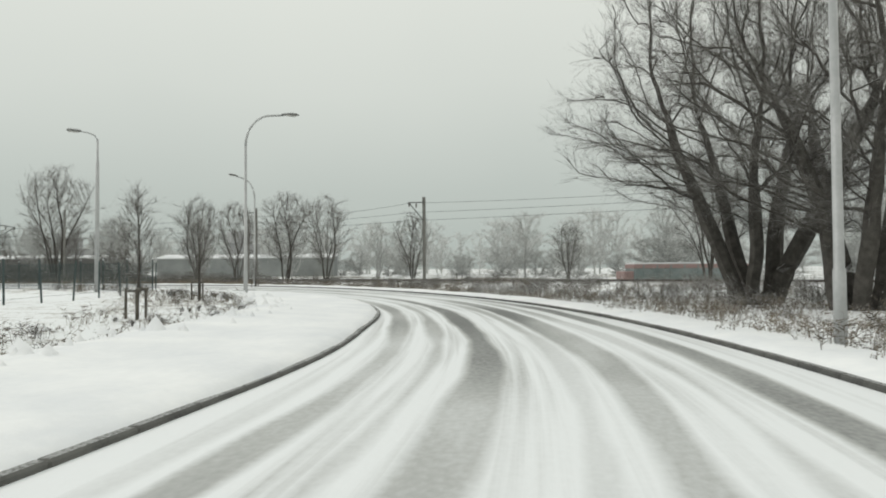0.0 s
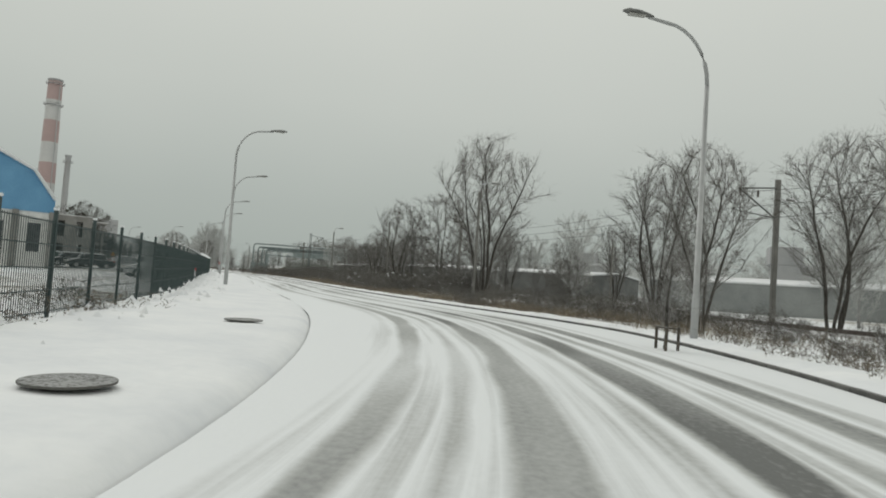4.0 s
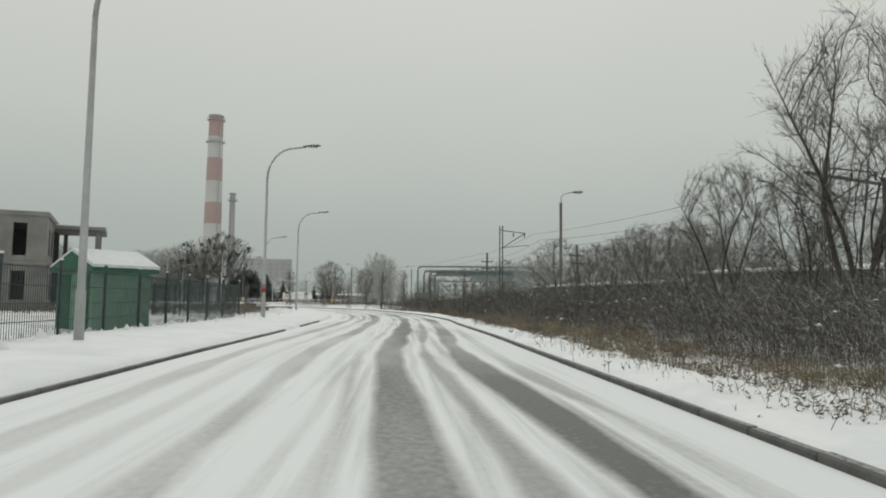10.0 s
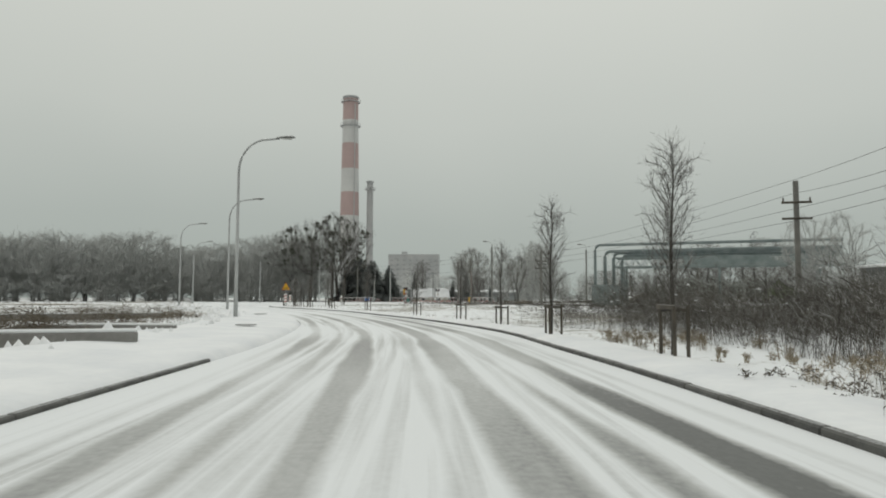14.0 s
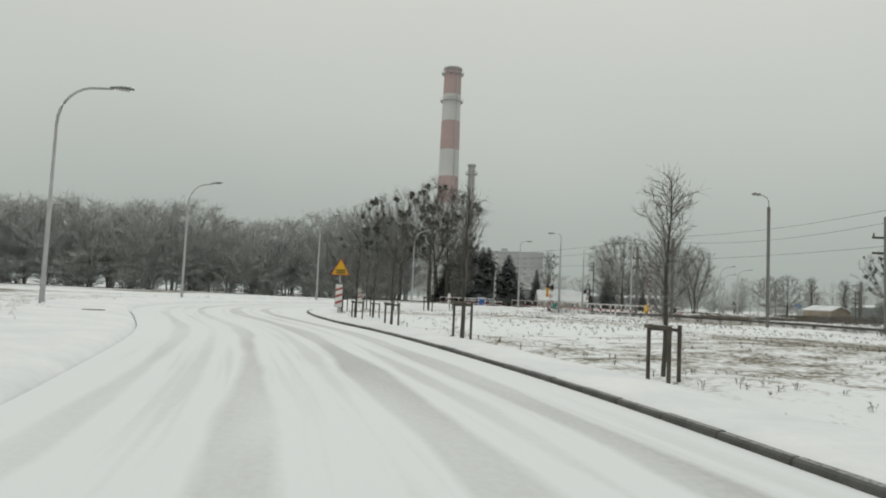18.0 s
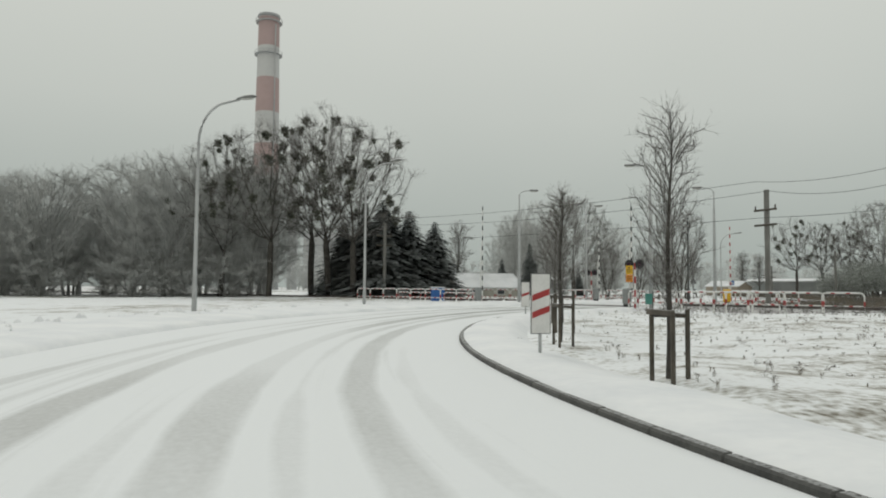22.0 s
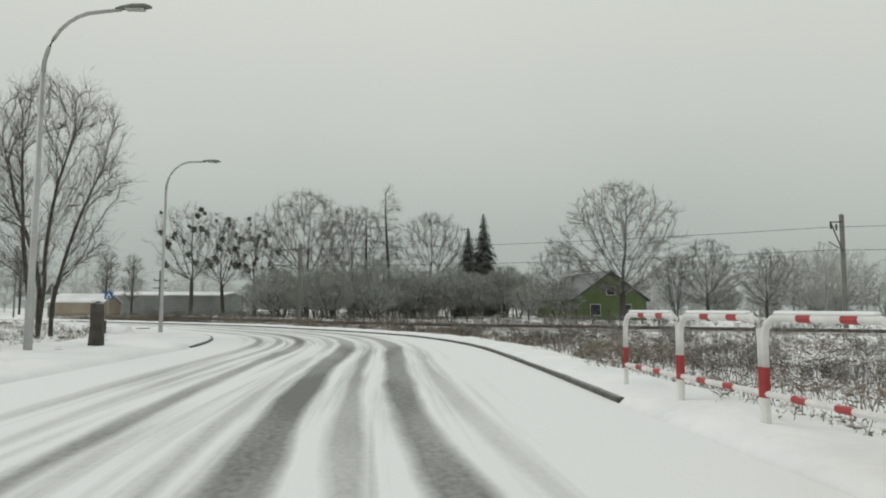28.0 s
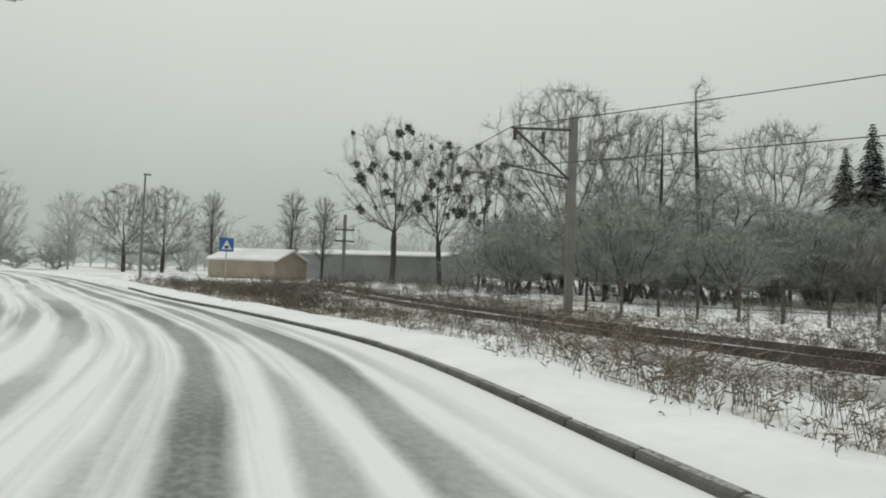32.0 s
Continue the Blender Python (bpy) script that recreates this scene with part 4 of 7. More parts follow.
for k, x, y, s in ((2, 10, 106, 0.62), (0, 12, 112, 0.66), (3, 15, 120, 0.72), (2, 14, 140, 0.85), (1, 17, 150, 0.9), (3, 10, 146, 0.75), (0, 6, 131, 0.7), (2, 22, 132, 0.7)):
    plant((T_MULTI + T_BROAD)[k], x, y, s)
for i in range(9):
    plant(T_POPLAR[0], 26 + 5 * i, 150 - 4 * i, 0.9 + 0.12 * (i % 3))
# a tall misty clump far ahead
for x, y, s in ((-61, 425, 1.6), (-64, 436, 1.9), (-57, 430, 1.65), (-66, 441, 1.7), (-73, 446, 1.3), (-60, 442, 1.7)):
    plant(T_WOOD[int(y) % 3], x, y, s)
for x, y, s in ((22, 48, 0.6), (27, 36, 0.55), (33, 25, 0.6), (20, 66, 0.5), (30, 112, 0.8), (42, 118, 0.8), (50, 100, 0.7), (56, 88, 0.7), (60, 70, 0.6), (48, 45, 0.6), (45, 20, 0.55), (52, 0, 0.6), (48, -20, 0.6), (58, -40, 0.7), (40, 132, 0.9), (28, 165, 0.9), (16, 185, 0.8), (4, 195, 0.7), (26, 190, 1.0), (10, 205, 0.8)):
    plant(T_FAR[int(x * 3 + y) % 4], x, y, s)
# the wood beyond the left-hand field
rng = random.Random(77)
FAR_WOOD, HAZE_WOOD = [], []
EDGE = spline([(-225, 60), (-205, 120), (-186, 170), (-178, 206), (-160, 226), (-138, 243), (-115, 257), (-100, 263), (-92, 268)], 3.4)
for i, (x, y) in enumerate(EDGE):
    d = np.array((x + 70, y - 175))
    d /= np.linalg.norm(d)
    swell = 1.0 + 0.22 * bumps(x, y, 0.03, 8) - 0.22 * max(0, 1 - abs(i / len(EDGE) - 0.66) / 0.1)
    for back in range(4):
        o = back * 4 + rng.uniform(-2, 3)
        put = (x + d[0] * o, y + d[1] * o, 1.2 * swell * rng.uniform(0.85, 1.12), rng.uniform(0.9, 1.3))
        if back:
            FAR_WOOD.append(put)
        else:
            plant(T_WOOD[i % 3], put[0], put[1], put[2] * 0.92, wide=put[3])
for i in range(len(EDGE)):
    plant(T_FARTHICK[i % 2], EDGE[i][0] + rng.uniform(-2, 2), EDGE[i][1] + rng.uniform(-3, 1), rng.uniform(0.7, 1.5), wide=1.6)
# behind the building site
for x, y, s in ((-50, 135, 0.55), (-57, 141, 0.6), (-63, 132, 0.62), (-72, 140, 0.7), (-80, 130, 0.7), (-52, 148, 0.4), (-38, 60, 0.55), (-90, 120, 0.7), (-100, 105, 0.75)):
    plant(T_FAR[int(x) % 4], x - 45, y + 20, s * 1.2)
plant(T_POPLAR[0], -32, 62, 0.9)
plant(T_BROAD[0], -60, 55, 0.9)
plant(T_FAR[1], -55, 10, 0.9)
plant(T_FAR[2], -62, -2, 0.8)
plant(T_FAR[3], -48, 22, 0.7)
for x, y, s in ((-70, -20, 0.9), (-80, 5, 0.9), (-66, 25, 0.8), (-75, 45, 0.9), (-58, 38, 0.7), (-90, -30, 0.9)):
    plant(T_FAR[int(-x) % 4], x, y, s)
# mistletoe trees and pines in front of the chimney
for k, x, y, s in ((0, -91.0, 262.0, 1.54), (1, -84.5, 263.5, 1.66), (0, -88.0, 268.0, 1.70), (1, -97.0, 262.5, 1.44), (0, -80.5, 258.5, 1.44)):
    plant(T_MISTLE[k], x, y, s, rot=1.3 * x)
for x, y, s in ((-78.0, 262.0, 1.44), (-75.5, 264.5, 1.31), (-81.0, 266.0, 1.38), (-84.0, 268.0, 1.19), (-73.0, 268.0, 1.19), (-79.0, 271, 1.38)):
    plant(T_PINE[0], x, y, s * 0.88, wide=1.35)
# across the railway
for kind, x, y, s in ((T_SPRUCE[1], -76.5, 298.0, 1.05), (T_SPRUCE[1], -66.0, 301.0, 0.8), (T_SPRUCE[1], -61.5, 299.0, 1.1), (T_POPLAR[0], -72.5, 293.0, 1.1),
                      (T_FAR[3], -60.5, 302.0, 1.05), (T_BROAD[1], -55.7, 282.2, 1.15), (T_FAR[0], -64.0, 306.0, 0.95), (T_FAR[1], -50.5, 300.0, 0.85), (T_FAR[2], -45.5, 318.0, 0.9), (T_SPRUCE[1], -54.0, 296.0, 0.6)):
    plant(kind, x, y, s)
plant(T_MULTI[1], -42.9, 276.0, 1.15)
plant(T_MULTI[0], -49.6, 266.5, 0.62)
plant(T_MULTI[0], -52.5, 272.5, 0.7)
# right of the last bend: garden trees, spruces and mistletoe trees
for kind, x, y, s, r in ((T_SPRUCE[0], 30.5, 313.9, 1.3, 0.3), (T_SPRUCE[0], 27.6, 314.5, 1.1, 2.0), (T_BROAD[0], 13.0, 279.7, 1.25, 0.2), (T_BROAD[1], 20.5, 292.5, 0.8, 1.0),
                         (T_BROAD[1], 23.0, 318.0, 1.35, 4.0), (T_LARCH[0], 16.8, 321.0, 1.7, 0.4), (T_BROAD[0], 4.2, 324.0, 1.5, 2.2), (T_BROAD[1], 10.5, 322.0, 1.35, 5.0),
                         (T_LARCH[0], 13.8, 323.0, 1.4, 1.4), (T_MISTLE[0], -6.1, 337.8, 1.25, 0.5), (T_MISTLE[1], 0.2, 340.0, 1.2, 1.5), (T_MISTLE[0], 6.3, 341.4, 1.25, 3.1),
                         (T_BROAD[0], 21.0, 274.0, 0.75, 2.5), (T_BROAD[1], 30.0, 271.0, 0.7, 1.2), (T_MULTI[0], 24.0, 279.0, 0.8, 0.3), (T_POPLAR[0], -17.9, 375.5, 1.1, 0.2),
                         (T_POPLAR[0], -12.5, 352.0, 0.95, 0.9), (T_POPLAR[0], -9.5, 350.0, 0.9, 2.9), (T_BROAD[1], -24.0, 378.0, 1.0, 0.9), (T_BROAD[0], -29.0, 372.0, 0.95, 3.9),
                         (T_FAR[0], -44.0, 385.0, 0.8, 0.1), (T_FAR[1], -56.0, 372.0, 0.7, 1.1), (T_FAR[2], -36.0, 392.0, 0.8, 2.1), (T_FAR[3], -66.0, 350.0, 0.7, 0.8)):
    plant(kind, x, y, s, r)
rng = random.Random(15)
# Tree ring added to close the horizon; its paleness is painted haze.
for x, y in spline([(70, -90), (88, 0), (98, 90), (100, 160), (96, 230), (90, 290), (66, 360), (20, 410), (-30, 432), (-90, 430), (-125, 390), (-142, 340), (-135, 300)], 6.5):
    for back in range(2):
        HAZE_WOOD.append((x + rng.uniform(-4, 4) + 3 * back, y + rng.uniform(-4, 4), rng.uniform(0.55, 0.95), rng.uniform(1.1, 1.5)))
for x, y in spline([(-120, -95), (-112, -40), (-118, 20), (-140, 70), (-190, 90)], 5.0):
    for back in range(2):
        HAZE_WOOD.append((x + rng.uniform(-4, 4) - 4 * back, y + rng.uniform(-4, 4), rng.uniform(0.8, 1.15), rng.uniform(1.0, 1.3)))
for k, (x, y, s) in enumerate(((11.0, 285.5, 0.7), (9.0, 289.0, 0.8), (28.5, 275.0, 0.7), (13.0, 288.0, 0.9))):
    plant(T_FRUIT[k % 2], x, y, s)
rng = random.Random(5)
for i in range(70):
    plant((T_FRUIT * 4 + T_THICK)[(i * 3) % 10], -10 + 38 * rng.random(), 297 + 25 * rng.random(), rng.uniform(0.55, 1.35), wide=rng.uniform(0.8, 1.25))
for i in range(14):
    plant(T_FAR[i % 4], 45 + 40 * rng.random(), 250 + 70 * rng.random(), rng.uniform(0.5, 0.75))
for i in range(14):
    plant(T_THICK[i % 2], 10 + 14 * rng.random(), 40 + 90 * rng.random(), rng.uniform(0.7, 1.1))


rng = random.Random(44)
# Thicket rows added here; their painted grey stands in for a haze band.
for line, count in (([(34, -70), (47, -20), (62, 30), (64, 80), (48, 130), (30, 170)], 46), ([(34, 246), (60, 270), (58, 300), (42, 330)], 22), ([(-75, -50), (-62, -10), (-55, 20)], 14), ([(-100, 318), (-70, 345), (-50, 380), (-20, 396)], 22)):
    row = spline(line, 1.0)
    for k in range(count):
        x, y = row[int(len(row) * (k + rng.random()) / count) % len(row)]
        plant(T_FARTHICK[k % 2], x + rng.uniform(-3, 3), y + rng.uniform(-3, 3), rng.uniform(0.6, 1.1), wide=rng.uniform(1.2, 1.8))


def joined_wood(name, places, material, label):
    """Many far trees as one sheet of trees."""
    kinds = []
    for seed in (91, 92, 93):
        limbs, twigs = grown(seed, 15, **(WOODY | dict(points=48, twig_count=3, twig_long=0.12, fine=0.06, subtwigs=2)))
        limbs.add(twigs.v, twigs.f)
        tri = [t for f in limbs.f for t in ([f] if len(f) == 3 else [(f[0], f[1], f[2]), (f[0], f[2], f[3])])]
        v = np.array(limbs.v)
        kinds.append((v * 15 / v[:, 2].max(), np.array(tri)))
    verts, faces, at = [], [], 0
    for i, (x, y, s, wide) in enumerate(places):
        v, f = kinds[i % 3]
        a = x * 12.9 + y * 78.2
        c, k = math.cos(a), math.sin(a)
        verts.append(np.stack([(v[:, 0] * c - v[:, 1] * k) * s * wide + x, (v[:, 0] * k + v[:, 1] * c) * s * wide + y, v[:, 2] * s], 1))
        faces.append(f + at)
        at += len(v)
    v, f = np.vstack(verts), np.vstack(faces)
    me = bpy.data.meshes.new(name)
    me.vertices.add(len(v))
    me.vertices.foreach_set("co", v.ravel())
    me.loops.add(f.size)
    me.loops.foreach_set("vertex_index", f.ravel().astype(np.int32))
    me.polygons.add(len(f))
    me.polygons.foreach_set("loop_start", np.arange(0, f.size, 3, dtype=np.int32))
    me.update(calc_edges=True)
    return single(name, me, material, label, "trees", kind="stuff")


joined_wood("far_wood", FAR_WOOD, M_FARTWIG, "dense leafless wood, its grey toned for haze")
joined_wood("rimed_wood", HAZE_WOOD, M_HAZETWIG, "distant leafless trees, their paleness painted for haze")


# ---- staked saplings along the right-hand verge ----
def staked_sapling():
    th = bare_tree("sapling", "young bare street tree tied between wooden stakes", 70, 4.3, form(0.24, 0.97, 0.14, 0.5, 0.9, 0.75, 0.3, girth=0.042, points=230, twig_count=3, twig_long=0.07, fine=0.007, subtwigs=2), M_BARK, M_TWIG, category="young tree")
    for x, y in ((-0.34, -0.1), (0.34, -0.1), (0.0, 0.3)):
        part("stake", Geo().box((x, y, 0.28), (0.06, 0.06, 1.4), bevel=0.01), M_STAKE, th)
    part("crossbar", Geo().box((0.0, -0.13, 0.93), (0.86, 0.04, 0.09), bevel=0.01), M_STAKE, th)
    part("crossbar", Geo().box((-0.17, 0.1, 0.88), (0.04, 0.55, 0.07), m=Matrix.Translation((-0.17, 0.1, 0)) @ Matrix.Rotation(-0.7, 4, "Z") @ Matrix.Translation((0.17, -0.1, 0)), bevel=0.01), M_STAKE, th)
    part("tie", Geo().tube([(-0.34, -0.1, 0.86), (0, 0.04, 0.9), (0.34, -0.1, 0.86)], 0.015, 5), M_BLACK, th)
    return th


sap0 = staked_sapling()
SAPS = [(-6.3, 106.5, 0.88), (-9.4, 114.0, 0.84), (-12.9, 124.2, 1.0), (-16.0, 130.5, 0.95), (-19.0, 138.0, 0.8), (-22.8, 146.0, 0.8), (-28.2, 154.8, 0.8),
        (-36.6, 166.4, 0.84), (-42.7, 172.1, 1.05), (-47.3, 176.5, 0.85), (-50.9, 180.0, 0.8), (-52.6, 184.6, 0.7), (-58.3, 190.8, 0.80), (-60.5, 197.6, 0.95), (-61.7, 204.2, 0.88),
        (-61.4, 210.2, 1.08), (-61.3, 215.6, 0.98), (-13.7, -17.7, 0.85), (-21.5, -25.5, 0.85), (9.8, 7.0, 0.63), (4.4, -0.5, 0.50)]
for i, (x, y, s) in enumerate(SAPS):
    q = SC[np.argmin(((SC - np.array((x, y))) ** 2).sum(1))]
    m = Matrix.Translation((x, y, 0.05)) @ Matrix.Rotation(toward((x, y), q) + math.pi / 2, 4, "Z") @ Matrix.Diagonal((1.45 if y == 210.2 else 1, 1.45 if y == 210.2 else 1, s, 1))
    if i:
        copy_thing(sap0, m @ Matrix.Diagonal([1 / q for q in sap0.scale] + [1]))
    else:
        sap0.matrix_world = m


# ---- dead weeds, tall grass and shrubs ----
def weeds(name, area, count, height, material, label, seed, kind="blade", spread=0.16):
    """Thin bent stems scattered over a strip; area gives a place for two random numbers."""
    rng = random.Random(seed)
    g = Geo()
    for _ in range(count):
        p = area(rng)
        if p is None:
            continue
        cx, cy = p
        n = 6
        gz = ground_z(cx, cy)
        tall = max(0.25, 0.75 + 1.3 * bumps(cx, cy, 0.3, seed) + 0.9 * bumps(cx, cy, 0.9, seed + 3))
        for _k in range(n):
            x, y = cx + rng.gauss(0, spread), cy + rng.gauss(0, spread)
            h = height * tall * rng.uniform(0.3, 1.25)
            a = rng.uniform(0, 6.283)
            w = rng.uniform(0.002, 0.006)
            bx, by = rng.gauss(0, 0.62) * h, rng.gauss(0, 0.62) * h
            dx, dy = math.cos(a) * w, math.sin(a) * w
            z0 = gz - 0.08
            g.add([(x - dx, y - dy, z0), (x + dx, y + dy, z0), (x + bx * 0.4 + dx, y + by * 0.4 + dy, gz + h * 0.6), (x + bx * 0.4 - dx, y + by * 0.4 - dy, gz + h * 0.6), (x + bx, y + by, gz + h)], [(0, 1, 2, 3), (3, 2, 4)])
            if kind == "shrub":
                for _j in range(4):
                    t = rng.uniform(0.35, 0.95)
                    sx, sy, sz = x + bx * t * t, y + by * t * t, gz + h * t
                    ex, ey, ez = sx + rng.gauss(0, 0.2) * h, sy + rng.gauss(0, 0.2) * h, sz + rng.uniform(0.05, 0.28) * h
                    g.add([(sx, sy, sz), (sx + dx, sy + dy, sz + 0.02), (ex, ey, ez)], [(0, 1, 2)])
                    g.add([(ex - 0.016, ey, ez - 0.012), (ex + 0.012, ey + 0.016, ez - 0.006), (ex + 0.006, ey - 0.012, ez + 0.018)], [(0, 1, 2)])
    return single(name, g, material, label, "vegetation", kind="stuff")


def ground_z(x, y):
    """Height of the snowy ground beside the road."""
    p = np.array((x, y))
    a, b = np.sqrt(((SL[::3] - p) ** 2).sum(1).min()), np.sqrt(((SR[::3] - p) ** 2).sum(1).min())
    rise = min(max(((a - 3.0) if a < b else (b - 0.9)) / 1.6, 0), 1)
    z = -0.38 + rise * (0.45 + bumps(x, y, 0.06, 20) * 0.22 + bumps(x, y, 0.35, 30) * 0.10)
    z = max(z, 0.06) if b <= a and b < 1.7 else z
    return z - (0 if a < b else rise * 0.25 * min(max(1 - abs(b - 6) / 5, 0), 1))


def bushes(name, area, count, size, material, label, seed, bold=1.0, caps=None, stems=26):
    """Rounded leafless bushes: arching stems from one root, each with side twigs."""
    rng = random.Random(seed)
    g = Geo()
    for _ in range(count):
        p = area(rng)
        if p is None:
            continue
        cx, cy = p
        gz = ground_z(cx, cy)
        R = size * max(0.35, 0.8 + 1.1 * bumps(cx, cy, 0.18, seed) + 0.7 * bumps(cx, cy, 0.7, seed + 2)) * rng.uniform(0.7, 1.2)
        for _k in range(stems):
            a, e = rng.uniform(0, 6.283), rng.uniform(0.45, 1.5)
            L = R * rng.uniform(0.55, 1.15)
            ux, uy, uz = math.cos(a) * math.cos(e), math.sin(a) * math.cos(e), math.sin(e)
            x0, y0 = cx + rng.gauss(0, 0.22 * R), cy + rng.gauss(0, 0.22 * R)
            w = rng.uniform(0.002, 0.005) * bold
            sx, sy = -math.sin(a) * w, math.cos(a) * w
            m = (x0 + ux * L * 0.4, y0 + uy * L * 0.4, gz + uz * L * 0.62)
            t = (x0 + ux * L * 1.05 + rng.gauss(0, 0.1) * L, y0 + uy * L * 1.05 + rng.gauss(0, 0.1) * L, gz + uz * L * rng.uniform(0.8, 1.05))
            g.add([(x0 - sx, y0 - sy, gz - 0.06), (x0 + sx, y0 + sy, gz - 0.06), (m[0] + sx, m[1] + sy, m[2]), (m[0] - sx, m[1] - sy, m[2]), t], [(0, 1, 2, 3), (3, 2, 4)])
            for _j in range(9):
                f = rng.uniform(-0.5, 0.9)
                b0 = [m[i] + (t[i] - m[i]) * f for i in range(3)]
                b0[2] = max(b0[2], gz)
                l2 = L * rng.uniform(0.14, 0.36)
                b1 = (b0[0] + rng.gauss(0, 0.55) * l2, b0[1] + rng.gauss(0, 0.55) * l2, b0[2] + rng.uniform(-0.1, 0.9) * l2)
                k = len(g.v)
                g.v += [tuple(b0), (b0[0] + 0.008 * bold, b0[1] - 0.006 * bold, b0[2] + 0.006 * bold), b1]
                g.f.append((k, k + 1, k + 2))
        if caps is not None and rng.random() < 0.14:
            for _k in range(4):
                r = rng.uniform(0.015, 0.05) * R
                c = (cx + rng.gauss(0, 0.4 * R), cy + rng.gauss(0, 0.4 * R), gz + R * rng.uniform(0.1, 0.75))
                ring = [(c[0] + r * rng.uniform(0.6, 1.4) * math.cos(q), c[1] + r * rng.uniform(0.6, 1.4) * math.sin(q), c[2] + r * rng.uniform(-0.25, 0.1)) for q in (0, 1.05, 2.1, 3.14, 4.2, 5.24)]
                caps.add(ring + [(c[0], c[1], c[2] + r * 0.45), (c[0], c[1], c[2] - r * 0.3)], [(q, (q + 1) % 6, 6) for q in range(6)] + [((q + 1) % 6, q, 7) for q in range(6)])
    return single(name, g, material, label, "vegetation", kind="stuff")


def strip(line, out, lo, hi, near, far, power=1.4):
    ids = [i for i, p in enumerate(line) if lo <= p[1] <= hi]

    def area(rng):
        i = rng.choice(ids)
        o = near + (far - near) * rng.random() ** power
        p = line[i] + out[i] * o
        q = (p[0] + rng.uniform(-0.6, 0.6), p[1] + rng.uniform(-0.6, 0.6))
        if np.min(((SA[::3] - np.array(q)) ** 2).sum(1)) < 5 or np.min(((SR[::3] - np.array(q)) ** 2).sum(1)) < (near - 0.3) ** 2:
            return None
        return q

    return area


LOADS = Geo()
weeds("dead_weeds", strip(SR, NR, -50, 20, 1.3, 16), 3400, 0.34, M_WEED, "strip of brown dead weeds dusted with snow", 1, "shrub")
weeds("straw_grass", strip(SR, NR, 4, 76, 0.8, 9, 1.1), 5200, 0.3, M_STRAW, "straw-coloured dead grass in patches", 2)
weeds("dead_weeds", strip(SR, NR, 8, 120, 1.0, 12), 2800, 0.3, M_WEED, "strip of brown dead weeds dusted with snow", 3, "shrub")
bushes("snowy_shrubs", strip(SR, NR, 44, 118, 3.4, 17, 0.9), 1400, 1.8, M_SHRUB, "thicket of grey shrubs loaded with snow", 4, caps=LOADS)
bushes("snowy_shrubs", strip(SR, NR, 14, 60, 6.0, 18, 0.8), 520, 0.9, M_SHRUB, "loose grey shrubs among dead weeds", 24, caps=LOADS)
bushes("snowy_shrubs", strip(SR, NR, 110, 142, 4.4, 20, 0.8), 900, 2.0, M_SHRUB, "thicket of grey shrubs loaded with snow", 25, caps=LOADS)
bushes("snowy_shrubs", strip(SR, NR, -50, 30, 3.0, 18, 1.0), 900, 0.9, M_SHRUB, "thicket of grey shrubs loaded with snow", 14)
bushes("verge_brush", strip(SR, NR, 60, 130, 1.9, 4.5, 1.0), 260, 0.45, M_STRAW, "low brown brush along the verge", 15, caps=LOADS)
bushes("field_tufts", strip(SR, NR, 126, 236, 1.2, 28, 0.8), 4200, 0.1, M_WEED, "small brown tufts poking through field snow", 16, stems=6)
weeds("verge_weeds", strip(SL, NL, -60, 2, 3.6, 8), 900, 0.32, M_WEED, "low dead weeds on snowy ground by the fence", 6, "shrub")
bushes("verge_brush", strip(SL, NL, -40, 0, 3.4, 7, 1.0), 70, 0.4, M_SHRUB, "low snowy brush by the fence", 17)
weeds("fence_weeds", strip(SL, NL, 96, 145, 5.2, 22), 1500, 0.5, M_WEED, "patches of dead weeds in the snowy field", 7, "shrub")
weeds("dead_weeds", strip(SR, NR, 243, 320, 1.6, 12), 3600, 0.42, M_WEED, "dead weeds between road and siding", 8, "shrub")
bushes("snowy_shrubs", strip(SR, NR, 246, 330, 11, 38, 1.0), 620, 0.95, M_SHRUB, "thicket of grey shrubs loaded with snow", 9, caps=LOADS)
bushes("verge_brush", strip(SR, NR, 248, 320, 2.4, 10, 1.0), 420, 0.6, M_SHRUB, "low snowy brush between road and siding", 18)
weeds("field_tufts", strip(SL, NL, 245, 330, 4.5, 16), 900, 0.25, M_WEED, "sparse dead tufts in the snow", 10, "shrub")
bushes("track_brush", strip(SA, nA, 120, 236, 3.0, 9, 1.0), 240, 0.7, M_SHRUB, "leafless shrubs along the railway", 12)
bushes("track_brush", strip(SA, -nA, 40, 150, 3.0, 14, 1.0), 420, 1.1, M_SHRUB, "leafless shrubs along the railway", 13)


single("snow_on_shrubs", LOADS, M_SNOW, "small loads of snow caught on shrubs and grass", "snow", kind="stuff", smooth=True)


